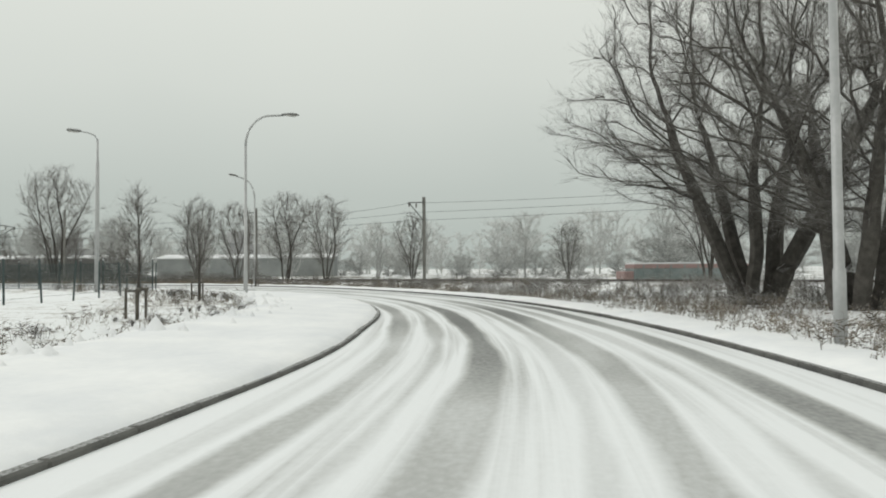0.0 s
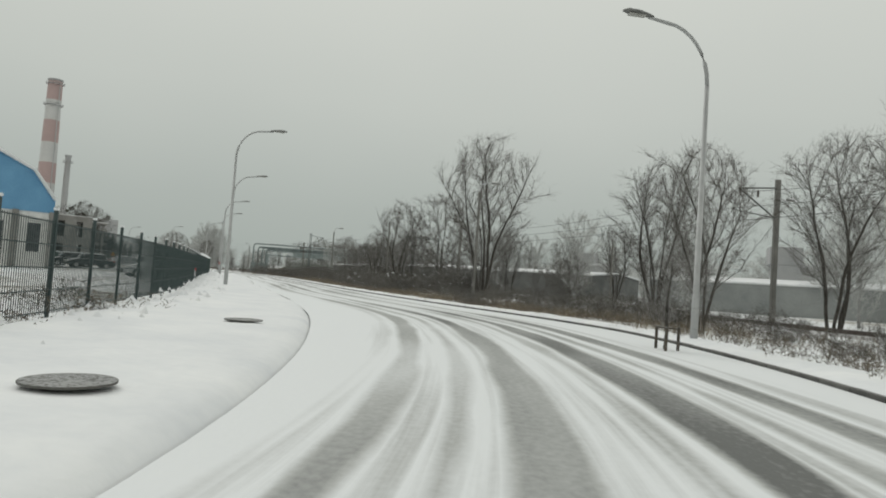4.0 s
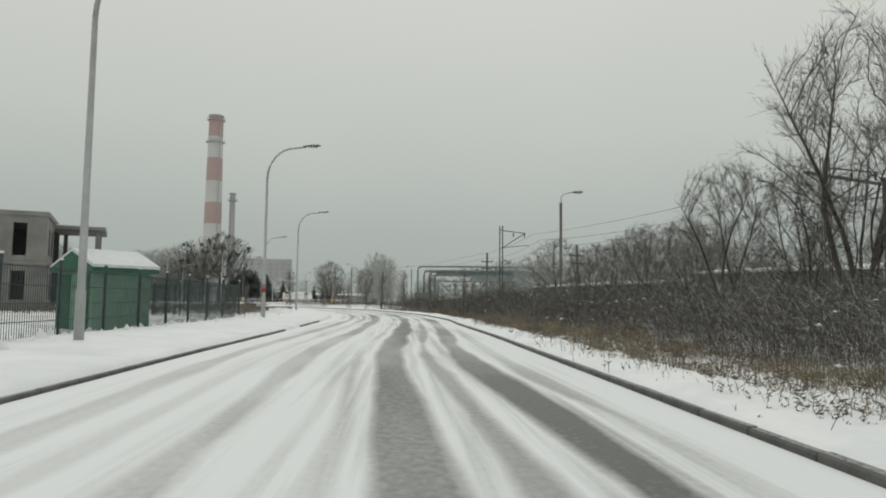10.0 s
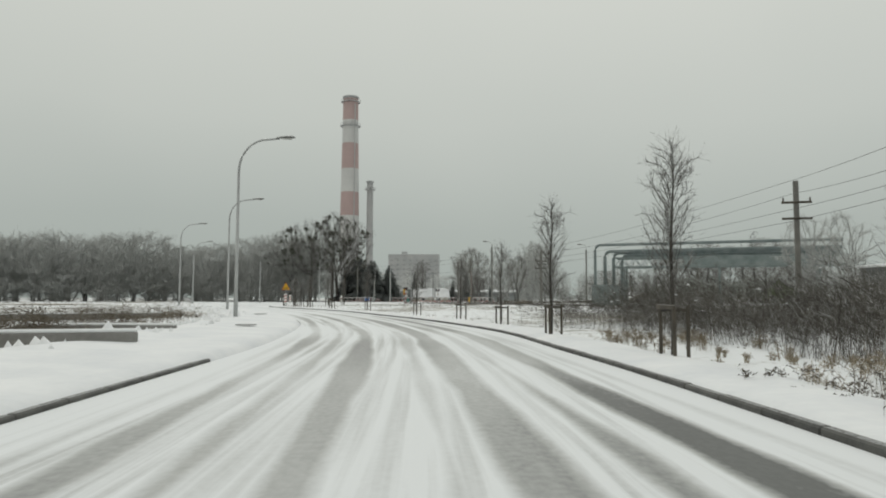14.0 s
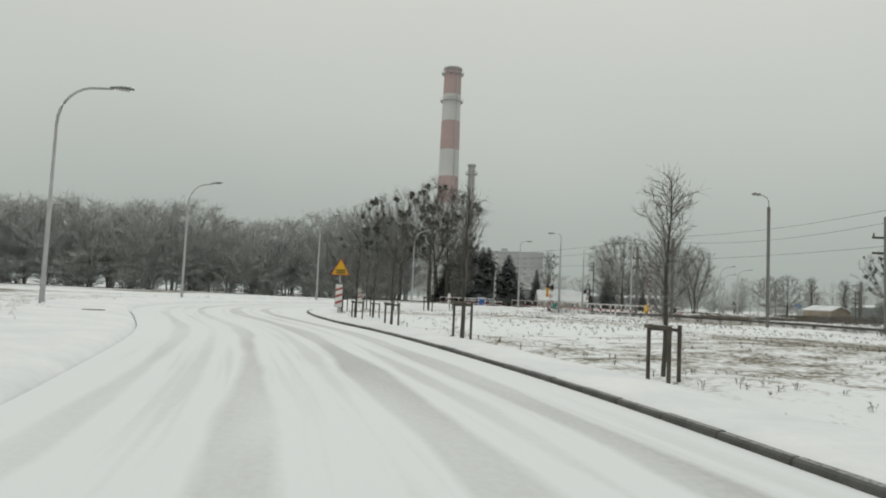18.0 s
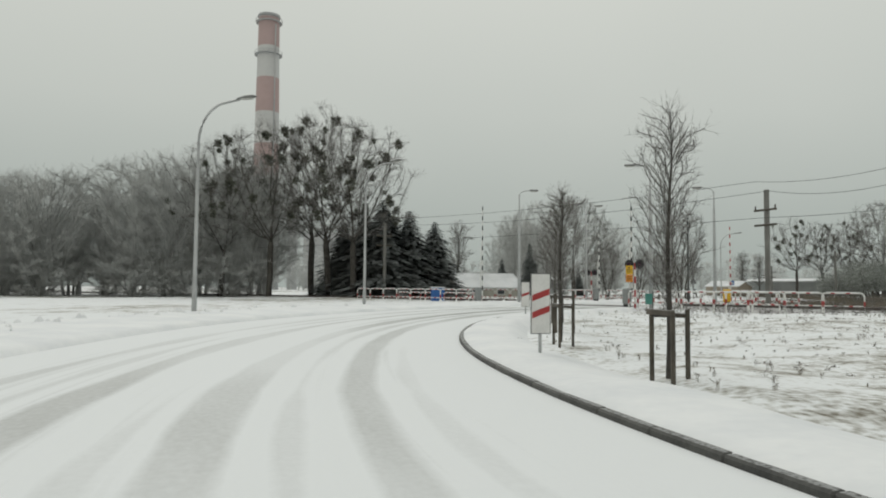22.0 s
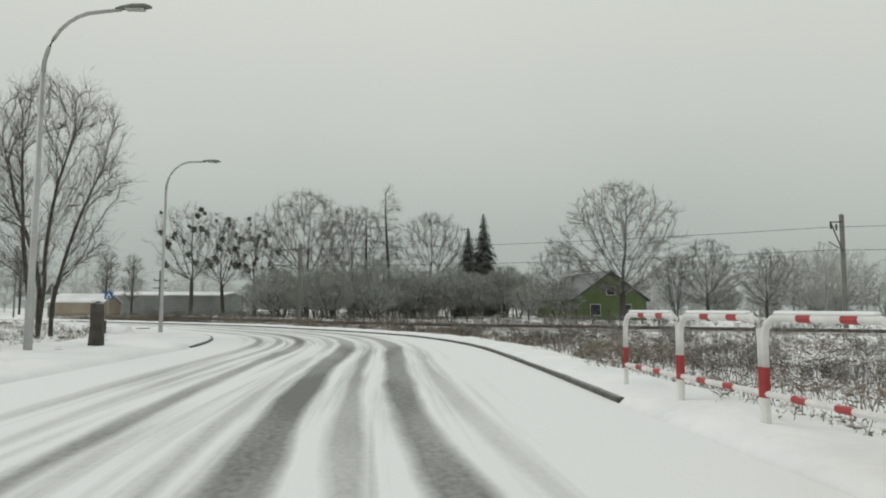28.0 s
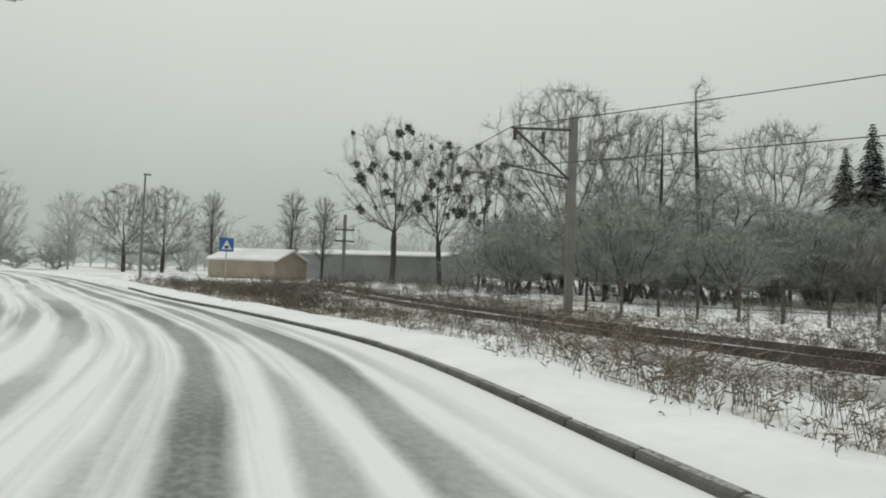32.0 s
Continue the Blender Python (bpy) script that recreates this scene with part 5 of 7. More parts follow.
# ---- chimneys ----
def chimney(x, y, height, r0, r1, bands, label, platforms=()):
    th = thing("chimney", label, "chimney", place(x, y, -1))
    edges = [0.0] + [b[0] for b in bands]
    for k, (top, material) in enumerate(bands):
        z0, z1 = edges[k] * height, top * height
        f = lambda z: r0 + (r1 - r0) * z / height  # noqa: E731
        g = Geo().tube([(0, 0, z0), (0, 0, z1)], [f(z0), f(z1)], 32, cap=False)
        part("shaft_band", g, material, th, smooth=True)
    part("flue_rim", Geo().tube([(0, 0, height - 0.8), (0, 0, height - 0.4), (0, 0, height + 0.3)], [r1 + 0.1, r1 + 0.45, r1 + 0.35], 32), M_CHIMG, th, smooth=True)
    for z in platforms:
        r = r0 + (r1 - r0) * z
        part("platform", Geo().tube([(0, 0, z * height), (0, 0, z * height + 0.25)], [r + 1.1, r + 1.1], 32), M_CHIMG, th)
        rail = Geo().tube([((r + 1.1) * math.cos(a), (r + 1.1) * math.sin(a), z * height + 1.3) for a in np.linspace(0, 6.2832, 33)], 0.07, 4)
        for a in np.linspace(0, 6.2832, 16, endpoint=False):
            rail.tube([((r + 1.1) * math.cos(a), (r + 1.1) * math.sin(a), z * height), ((r + 1.1) * math.cos(a), (r + 1.1) * math.sin(a), z * height + 1.3)], 0.06, 4)
        part("platform_railing", rail, M_CHIMG, th)
    part("ladder", Geo().box((r0 * 0.72, -r0 * 0.6, height * 0.5), (0.5, 0.15, height * 0.92)), M_CHIMG, th)
    return th


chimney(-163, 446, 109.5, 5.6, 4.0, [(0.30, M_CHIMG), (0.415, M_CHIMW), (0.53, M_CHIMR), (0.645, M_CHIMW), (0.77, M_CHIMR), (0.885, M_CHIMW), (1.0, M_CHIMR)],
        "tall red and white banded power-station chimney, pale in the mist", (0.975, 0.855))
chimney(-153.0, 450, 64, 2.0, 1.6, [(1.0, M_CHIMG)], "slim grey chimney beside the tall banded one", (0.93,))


# ---- buildings ----
def house(name, label, x, y, rz, lx, ly, eave, ridge, wall, roof, windows=(), category="house", overhang=0.35):
    """A box with a gable roof along x; windows: (side, along, sill, width, height)."""
    th = thing(name, label, category, place(x, y, 0, rz))
    part("wall", Geo().prism([(-ly / 2, -0.4), (ly / 2, -0.4), (ly / 2, eave), (0, ridge), (-ly / 2, eave)], lx, Matrix.Rotation(math.pi / 2, 4, "Z")), wall, th)
    for s in (-1, 1):
        run = math.hypot(ly / 2 + overhang, (ridge - eave) * (1 + overhang * 2 / ly))
        slope = math.atan2(ridge - eave, ly / 2)
        m = Matrix.Translation((0, s * (ly / 4 + overhang / 2), (eave + ridge) / 2 + 0.1 - overhang * (ridge - eave) / ly)) @ Matrix.Rotation(-s * slope, 4, "X")
        part("roof_slope", Geo().box((0, 0, 0), (lx + 2 * overhang, run, 0.2), bevel=0.05, m=m), roof, th, "snow-covered roof slope")
    part("ridge_cap", Geo().box((0, 0, ridge + 0.17), (lx + 2 * overhang, 0.3, 0.12), bevel=0.04), roof, th)
    for side, along, sill, w, h in windows:
        if side in ("front", "back"):
            c, s = (along, (-1 if side == "front" else 1) * (ly / 2 + 0.01), sill + h / 2), (w, 0.06, h)
        else:
            c, s = ((-1 if side == "left" else 1) * (lx / 2 + 0.01), along, sill + h / 2), (0.06, w, h)
        win = part("window", Geo().box(c, [k + (0.12 if k > 0.1 else 0.02) for k in s], bevel=0.01), M_WHITE, th, "pale window frame")
        part("pane", Geo().box(c, [k + (0 if k > 0.1 else 0.05) for k in s]), M_PANE, win)
    return th


def shell_building():
    """Two-storey concrete shell, unglazed, with a columned corner bay."""
    ux = Vector((8.3, 4.5, 0)).normalized()
    rz = math.atan2(ux.y, ux.x)
    th = thing("unfinished_building", "two-storey raw concrete shell with empty window openings", "building", place(-38.0, 104.7, 0, rz))
    L, H, D = 30.0, 7.8, 14.0
    cols = [-28, -25.4, -22.6, -19.8, -16.4, -13.6, -10.4, -7.4, -4.2, -1.6]
    for z0, z1 in ((0.3, 3.6), (3.6, 7.2)):
        last = -L
        for c in cols:
            part("wall_panel", Geo().box(((last + c - 0.45) / 2, 0, (z0 + z1) / 2), (c - 0.45 - last, 0.3, z1 - z0), bevel=0.02), M_CONC, th)
            part("wall_panel", Geo().box((c, 0, z0 + 0.28), (0.9, 0.3, 0.56), bevel=0.02), M_CONC, th)
            part("wall_panel", Geo().box((c, 0, z1 - 0.3), (0.9, 0.3, 0.6), bevel=0.02), M_CONC, th)
            last = c + 0.45
        part("wall_panel", Geo().box(((last + 0.15) / 2, 0, (z0 + z1) / 2), (0.15 - last, 0.3, z1 - z0), bevel=0.02), M_CONC, th)
    for k, z in enumerate((0.15, 3.6, 7.3)):
        part("floor_slab", Geo().box((-L / 2 + 0.1, D / 2 - 0.1, z), (L + 0.4, D + 0.3, 0.26 if k < 2 else 0.36), bevel=0.03), M_CONC, th)
    part("roof_snow", Geo().box((-L / 2, D / 2, 7.52), (L + 0.2, D, 0.1), bevel=0.04), M_ROOFSNOW, th, "snow on the flat roof")
    part("side_wall", Geo().box((0.0, 3.1, 3.8), (0.28, 6.0, 7.0), bevel=0.02), M_CONC, th)
    # The side wall is solid; dark boxes paint the shade of its openings.
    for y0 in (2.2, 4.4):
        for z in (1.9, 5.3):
            part("dark_opening", Geo().box((0.1, y0, z), (0.14, 0.8, 2.0)), M_INSHADE, th)
    part("rear_wall", Geo().box((-L / 2, D - 0.3, 3.8), (L, 0.3, 7.0)), M_CONC, th)
    for x in (-20, -10):
        part("inner_wall", Geo().box((x, D / 2, 3.7), (0.3, D - 1, 6.8)), M_CONC, th)
    for x, y in ((3.4, 6.6), (3.4, 9.6), (3.4, 12.6), (0.6, 12.6)):
        part("column", Geo().box((x, y, 3.5), (0.34, 0.34, 6.9), bevel=0.03), M_CONC, th)
    for z in (3.55, 6.95):
        part("bay_slab", Geo().box((2.0, 9.6, z), (4.0, 7.4, 0.26), bevel=0.03), M_CONC, th)
    part("bay_snow", Geo().box((2.0, 9.6, 7.12), (4.1, 7.5, 0.1), bevel=0.04), M_ROOFSNOW, th, "snow on the bay roof")
    for x in (-27, -23.5, -20, -14, -9, -5):
        part("rebar", Geo().tube([(x, 1, 7.4), (x + 0.1, 1, 8.4)], 0.025, 5), M_DARKSTEEL, th)
    return th


shell_building()


def blue_hall():
    th = thing("industrial_hall", "white industrial hall with a blue clad gable and dark pilasters", "building", place(-30.2, 40.8, 0, radians(115)))
    L, W = 36.0, 15.0
    outline = [(-W / 2, 4.4), (-W / 2, 5.4), (-W / 2 + 1.6, 7.6), (-2.2, 9.4), (2.2, 9.4), (W / 2 - 1.6, 7.6), (W / 2, 5.4), (W / 2, 4.4)]
    m = Matrix.Translation((L / 2, 0, 0)) @ Matrix.Rotation(math.pi / 2, 4, "Z")
    part("upper_cladding", Geo().prism(outline, L, m), M_BLUE, th, "blue sheet cladding")
    part("lower_wall", Geo().box((L / 2, 0, 2.0), (L - 0.2, W - 0.2, 4.8)), M_WHITE, th, "white rendered lower wall")
    for y in (-7.4, -4.9, -2.4, 0.1, 2.6, 5.1, 7.4):
        part("pilaster", Geo().box((0.02, y, 2.0), (0.5, 0.45, 4.9), bevel=0.03), M_CONC, th, "grey concrete pilaster")
    for x in np.arange(2.5, L, 3.0):
        for s in (-1, 1):
            part("pilaster", Geo().box((x, s * (W / 2 - 0.02), 2.0), (0.45, 0.5, 4.9), bevel=0.03), M_CONC, th)
            w = part("window", Geo().box((x + 1.5, s * (W / 2 - 0.08), 2.4), (1.0, 0.1, 2.4), bevel=0.02), M_WHITE, th)
            part("pane", Geo().box((x + 1.5, s * (W / 2 - 0.03), 2.4), (0.8, 0.06, 2.2)), M_PANE, w)
    for y in (-6.2, -3.7, -1.2, 1.3, 3.8, 6.2):
        w = part("window", Geo().box((0.06, y, 2.4), (0.1, 1.1, 2.4), bevel=0.02), M_WHITE, th)
        part("pane", Geo().box((0.0, y, 2.4), (0.06, 0.9, 2.2)), M_PANE, w)
    # No slots are cut: dark boxes paint the shade inside the vents.
    for y in (-3, 0, 3):
        part("vent_slot", Geo().box((-0.02, y, 7.2), (0.08, 0.25, 0.7)), M_INSHADE, th)
    part("roof_edge", Geo().tube([(-0.15, a, b + 0.05) for a, b in outline[1:-1]], 0.14, 6), M_ROOFSNOW, th)
    part("roof_snow", Geo().prism([(a, b + 0.03) for a, b in outline[1:-1]] + [(a, b + 0.16) for a, b in outline[1:-1]][::-1], L, m), M_ROOFSNOW, th)
    return th


blue_hall()


def hut():
    th = thing("transformer_hut", "green sheet-metal kiosk with a low snowy gable roof", "hut", place(-17.2, 76.5, -0.05, radians(-30)) @ Matrix.Diagonal((0.72, 0.7, 1, 1)))
    part("body", Geo().box((0, 0, 1.05), (2.9, 2.8, 2.1), bevel=0.03), M_HUT, th)
    for x, w in ((-0.78, 1.05), (1.02, 0.36)):
        d = part("door", Geo().box((x, -1.42, 1.0), (w, 0.05, 1.75), bevel=0.02), M_HUTDARK, th, "dark green louvred door")
        for k in range(7):
            part("louvre", Geo().box((x, -1.45, 0.45 + 0.2 * k), (w * 0.82, 0.04, 0.05)), M_HUTDARK, d)
    part("notice", Geo().box((0.35, -1.41, 1.35), (0.24, 0.03, 0.2)), M_YELLOW, th, "small yellow notice")
    part("plinth", Geo().box((0, 0, 0.0), (3.0, 2.9, 0.3), bevel=0.03), M_CONC, th)
    g = Geo().prism([(-1.75, 1.95), (1.75, 1.95), (1.75, 2.08), (0, 2.6), (-1.75, 2.08)], 3.2)
    part("roof", g, M_HUTDARK, th, "dark green pitched roof")
    part("roof_snow", Geo().prism([(0.05, 2.61), (1.8, 2.09), (1.8, 2.18), (0.05, 2.71)], 3.25), M_ROOFSNOW, th)
    part("roof_snow", Geo().prism([(-0.05, 2.61), (-0.05, 2.7), (-1.8, 2.17), (-1.8, 2.09)], 3.1), M_ROOFSNOW, th)
    return th


hut()


def long_shed(x0, y0, x1, y1, depth, h, wall, label, bays=6, slope=0.6):
    a = toward((x0, y0), (x1, y1))
    L = math.hypot(x1 - x0, y1 - y0)
    th = thing("warehouse", label, "building", place((x0 + x1) / 2, (y0 + y1) / 2, 0, a))
    part("wall", Geo().prism([(-depth / 2, -0.4), (depth / 2, -0.4), (depth / 2, h), (0, h + slope), (-depth / 2, h)], L, Matrix.Rotation(math.pi / 2, 4, "Z")), wall, th)
    for s in (-1, 1):
        m = Matrix.Translation((0, s * depth / 4, h + slope / 2 + 0.1)) @ Matrix.Rotation(-s * math.atan2(slope, depth / 2), 4, "X")
        part("roof_slope", Geo().box((0, 0, 0), (L + 0.6, depth / 2 + 0.35, 0.22), bevel=0.06, m=m), M_ROOFSNOW, th, "snow-covered roof slope")
    for k in range(bays):
        x = -L / 2 + L * (k + 0.5) / bays
        for s in (-1, 1):
            part("wall_rib", Geo().box((x - L / bays / 2 + 0.1, s * (depth / 2 + 0.03), h / 2), (0.16, 0.08, h)), M_BACKGREY, th)
            w = part("window_band", Geo().box((x, s * (depth / 2 + 0.02), h * 0.72), (L / bays * 0.6, 0.06, 0.7), bevel=0.01), M_BACKGREY, th)
            part("pane", Geo().box((x, s * (depth / 2 + 0.05), h * 0.72), (L / bays * 0.54, 0.03, 0.55)), M_DULLPANE, w)
    return th


long_shed(18.9, 117, 44, 85, 16, 3.6, M_DARKCLAD, "long low dark warehouse with a snowy roof, beyond the railway", 0)
long_shed(10.5, 178, 24, 144, 14, 3.7, M_DARKCLAD, "dark hall with a snowy roof behind shrubs", 0)
long_shed(40, 62, 58, 40, 12, 3.2, M_GREYCLAD, "low grey shed with a snowy roof beyond the railway", 0)
long_shed(-5.5, 366, 8.0, 351, 12, 3.2, M_GREYCLAD, "low pale warehouse behind mistletoe trees", 0)
long_shed(-19.5, 350, -14, 345.7, 8, 1.9, M_TAN, "low shed with a tan gable and a snowy roof", 0, 1.1)
long_shed(-75, 330, -55, 338, 10, 3.0, M_GREYCLAD, "low grey building beyond the level crossing", 4)
long_shed(-80, 304, -72, 312, 12, 3.2, M_GREYCLAD, "pale low building far behind the field", 3)
house("house", "green house with a steep dark roof behind bare trees", 21.0, 289.0, radians(52), 15, 8.4, 2.4, 5.4, M_GREENWALL, M_OLDROOF,
      [("left", -1.8, 0.6, 1.1, 1.2), ("left", 1.8, 0.6, 1.1, 1.2), ("left", 0, 2.9, 0.9, 0.9), ("front", -4, 0.6, 1.2, 1.2), ("front", 0, 0.6, 1.2, 1.2), ("front", 4, 0.6, 1.2, 1.2)])
house("house", "pale yellow house with a snowy roof beyond the crossing", -68.5, 288.0, radians(20), 9, 6.5, 1.4, 3.2, M_PALEWALL, M_ROOFSNOW,
      [("front", -2.2, 0.4, 1.0, 0.8), ("front", 1.8, 0.4, 1.0, 0.8)])


def block(x, y, rz, lx, ly, h, label, cols, rows):
    th = thing("apartment_block", label, "building", place(x, y, 0, rz))
    part("wall", Geo().box((0, 0, h / 2), (lx, ly, h), bevel=0.1), M_CHIMG, th)
    part("roof_snow", Geo().box((0, 0, h + 0.1), (lx - 0.4, ly - 0.4, 0.25), bevel=0.08), M_ROOFSNOW, th)
    part("lift_house", Geo().box((-lx / 5, 0, h + 1.2), (4, 4, 2.4), bevel=0.05), M_CHIMG, th)
    for r in range(rows):
        for c in range(cols):
            part("window", Geo().box((-lx / 2 + lx * (c + 0.5) / cols, -ly / 2 - 0.02, 2 + (h - 3) * r / rows), (1.5, 0.08, 1.3)), M_FARPANE, th)
    return th


block(-172.9, 584, radians(15), 36, 20, 32, "pale grey block of flats far off in the mist", 8, 9)
block(52, 113, radians(-40), 6, 5, 6.4, "dark tower-like plant building beyond the warehouses", 2, 2)
block(60, 66, radians(-30), 5, 4, 6.5, "small plant building with stacks beyond the railway", 2, 1)


def pipe_bridge():
    """Pipes on a steel truss that stands across the railway, bent down at one end."""
    th = thing("pipe_bridge", "pipe bridge with insulated pipes bent down at one end", "pipe bridge", place(-20.5, 221.4, 0, toward((-20.5, 221.4), (9, 219))))
    L = 34.0
    for k, (y, z, x0) in enumerate(((-1.3, 9.4, 0.0), (-0.5, 8.4, 1.4), (0.4, 8.2, 2.6), (1.2, 7.8, 3.8))):
        pts = [(x0, y, -0.3), (x0, y, z - 0.8)] + [(x0 + 0.8 * (1 - math.cos(a)), y, z - 0.8 + 0.8 * math.sin(a)) for a in np.radians((30, 60, 90))] + [(L, y, z)]
        part("pipe", Geo().tube(pts, 0.27 if k else 0.22, 10), M_PIPE, th, smooth=True)
    for y in (-1.7, 1.7):
        part("chord", Geo().box((L / 2 + 1.5, y, 5.9), (L - 3, 0.2, 0.24)), M_PIPE, th)
        part("chord", Geo().box((L / 2 + 1.5, y, 7.3), (L - 3, 0.2, 0.24)), M_PIPE, th)
        for i in range(16):
            x = 3 + i * 1.95
            part("diagonal", Geo().tube([(x, y, 5.9), (x + 0.97, y, 7.3), (x + 1.95, y, 5.9)], 0.06, 5), M_PIPE, th)
    part("side_sheeting", Geo().box((L / 2 + 6, -1.8, 6.6), (L - 14, 0.06, 1.1)), M_PIPE, th)
    for x in (4.5, 18, 31):
        for y in (-1.6, 1.6):
            part("leg", Geo().tube([(x, y, -0.3), (x, y, 5.9)], 0.16, 8), M_PIPE, th)
    part("end_cabinet", Geo().box((1.6, 0, 1.5), (4.2, 3.6, 3.4), bevel=0.08), M_PIPE, th, "grey-blue clad base box")
    part("snow_cover", Geo().box((L / 2 + 1.5, 0, 9.7), (L - 4, 0.5, 0.08)), M_ROOFSNOW, th)
    return th


pipe_bridge()

# ---- railway masts and wires ----


def mast(x, y, h, rz, kind, label, arm=2.6):
    th = thing("catenary_mast", label, "railway mast", place(x, y, 0, rz), group="railway masts")
    if kind == "lattice":
        for sx in (-0.16, 0.16):
            for sy in (-0.13, 0.13):
                part("leg", Geo().box((sx, sy, h / 2 - 0.2), (0.05, 0.05, h + 0.4)), M_DARKSTEEL, th)
        n = int(h / 0.5)
        for k in range(n):
            s = 1 if k % 2 else -1
            part("lacing", Geo().tube([(-0.16 * s, -0.13, k * 0.5), (0.16 * s, -0.13, k * 0.5 + 0.5)], 0.016, 4), M_DARKSTEEL, th)
    else:
        part("pole", Geo().box((0, 0, h / 2 - 0.3), (0.3, 0.24, h + 0.6), bevel=0.04), M_OLDCONC, th, "weathered concrete pole")
    if kind in ("concrete", "lattice"):
        part("top_arm", Geo().tube([(0, 0, h - 0.5), (arm, 0, h - 0.75)], 0.045, 6), M_DARKSTEEL, th)
        part("strut", Geo().tube([(0, 0, h - 2.4), (arm * 0.95, 0, h - 0.78)], 0.045, 6), M_DARKSTEEL, th)
        part("steady_arm", Geo().tube([(0.1, 0, h - 2.3), (arm * 1.15, 0, h - 2.0)], 0.03, 5), M_DARKSTEEL, th)
        for q in (arm * 0.95, arm * 0.5):
            part("insulator", Geo().tube([(q, 0, h - 0.75), (q, 0, h - 0.95), (q, 0, h - 1.0), (q, 0, h - 1.15)], [0.05, 0.08, 0.05, 0.07], 8), M_RAIL, th)
    if kind == "cross":
        for z in (h - 1.35, h - 2.35):
            part("crossarm", Geo().box((0, 0.14, z), (1.7, 0.12, 0.14), bevel=0.02), M_STAKE, th)
        for sx in (-0.75, 0.75):
            part("insulator", Geo().tube([(sx, 0.14, h - 1.28), (sx, 0.14, h - 1.05)], [0.06, 0.04], 6), M_RAIL, th)
    return th


def wire(pts, sag=0.35, r=0.014, label="thin dark overhead wire sagging between masts"):
    """One hanging wire through the given points."""
    path = []
    for a, b in zip(pts, pts[1:]):
        a, b = Vector(a), Vector(b)
        for k in range(10):
            t = k / 10
            p = a.lerp(b, t)
            p.z -= 4 * sag * t * (1 - t)
            path.append(p)
    path.append(Vector(pts[-1]))
    return single("overhead_wire", Geo().tube(path, r, 4), M_WIRE, label, "overhead wire")


MASTS = [(23.4, -3.3, 8.4, math.pi, "concrete"), (23.2, 20.8, 8.6, math.pi, "concrete"), (13.9, 64.0, 8.5, math.pi * 0.02, "concrete"), (12.4, 90.2, 8.6, 0.0, "lattice"), (-3.0, 126.8, 9.1, 0.15, "lattice"),
         (-4.3, 156.9, 8.4, math.pi, "cross"), (-27.0, 205.6, 7.6, 0.4, "cross"), (-41.9, 225.2, 8.0, 2.2, "cross"), (-46.6, 234.6, 7.9, 2.15, "cross"), (-77.0, 258.0, 8.0, 0.6, "cross"),
         (26.0, -45.0, 8.4, math.pi, "concrete"), (-16.4, 295.6, 7.1, math.pi, "concrete"), (-3.0, 255.0, 7.4, math.pi, "concrete"), (-12.4, 333.7, 6.2, math.pi * 0.9, "cross"), (6.5, 139.0, 8.2, math.pi, "cross")]
for x, y, h, rz, kind in MASTS:
    mast(x, y, h, rz, kind, {"concrete": "concrete railway mast with a bracket arm", "lattice": "dark steel lattice mast with a bracket arm", "cross": "pole with wooden crossarms beside the railway"}[kind])
th = thing("catenary_portal", "slim steel portal beam between railway masts", "railway mast", place(12.4, 90.2, 0, toward((12.4, 90.2), (17.0, 93.0))))
part("beam", Geo().box((1.6, 0, 7.7), (6.4, 0.12, 0.16)), M_DARKSTEEL, th)
part("tie", Geo().tube([(-1.6, 0, 7.7), (2.2, 0, 6.3), (5.4, 0, 7.7)], 0.04, 5), M_DARKSTEEL, th)
part("far_post", Geo().box((5.2, 0, 3.9), (0.22, 0.22, 8.4), bevel=0.03), M_DARKSTEEL, th)
LINE = [(21.4, -60), (20.9, -3.3), (20.3, 20.8), (16.2, 64), (14.2, 90), (1.0, 126.8), (-4.5, 156.9), (-25.5, 205.6), (-41, 225.4), (-47, 233), (-76, 256), (-120, 277)]
wire([(x, y, 7.6) for x, y in LINE], 0.6)
wire([(x, y, 5.9) for x, y in LINE], 0.15)
wire([(x + 0.2, y, 6.7) for x, y in LINE[:8]], 0.3)
wire([(x - 0.8, y, 8.2) for x, y in LINE[4:]], 0.4)
for zz_ in (6.3, 4.9):
    wire([(-1.5, 225, zz_), (-6.0, 255, zz_), (-19.0, 295.6, zz_ + 0.1), (-14.5, 333.7, zz_ - 0.5), (14, 390, zz_ - 0.5)], 0.3)
wire([(13.9, 64.0, 8.0), (19.5, 66.0, 0.1)], 0.0, 0.02, "steel stay wire from a mast to the ground")

# ---- fences ----
fence_panel = Geo()
for k in range(26):
    fence_panel.box((0, -1.2 + 0.096 * k, 0.86), (0.012, 0.012, 1.7))
for z in (0.06, 0.45, 0.86, 1.27, 1.68):
    fence_panel.box((0, 0, z), (0.02, 2.46, 0.02))
panel_me = fence_panel.mesh("wire_panel")
panel_me.materials.append(M_GREENSTEEL)
post_me = Geo().box((0, 0, 0.85), (0.07, 0.06, 2.1), bevel=0.01).mesh("post")
post_me.materials.append(M_GREENSTEEL)
post_cap = Geo().box((0, 0, 1.93), (0.085, 0.075, 0.05), bevel=0.01).mesh("snow_cap")
post_cap.materials.append(M_SNOW)


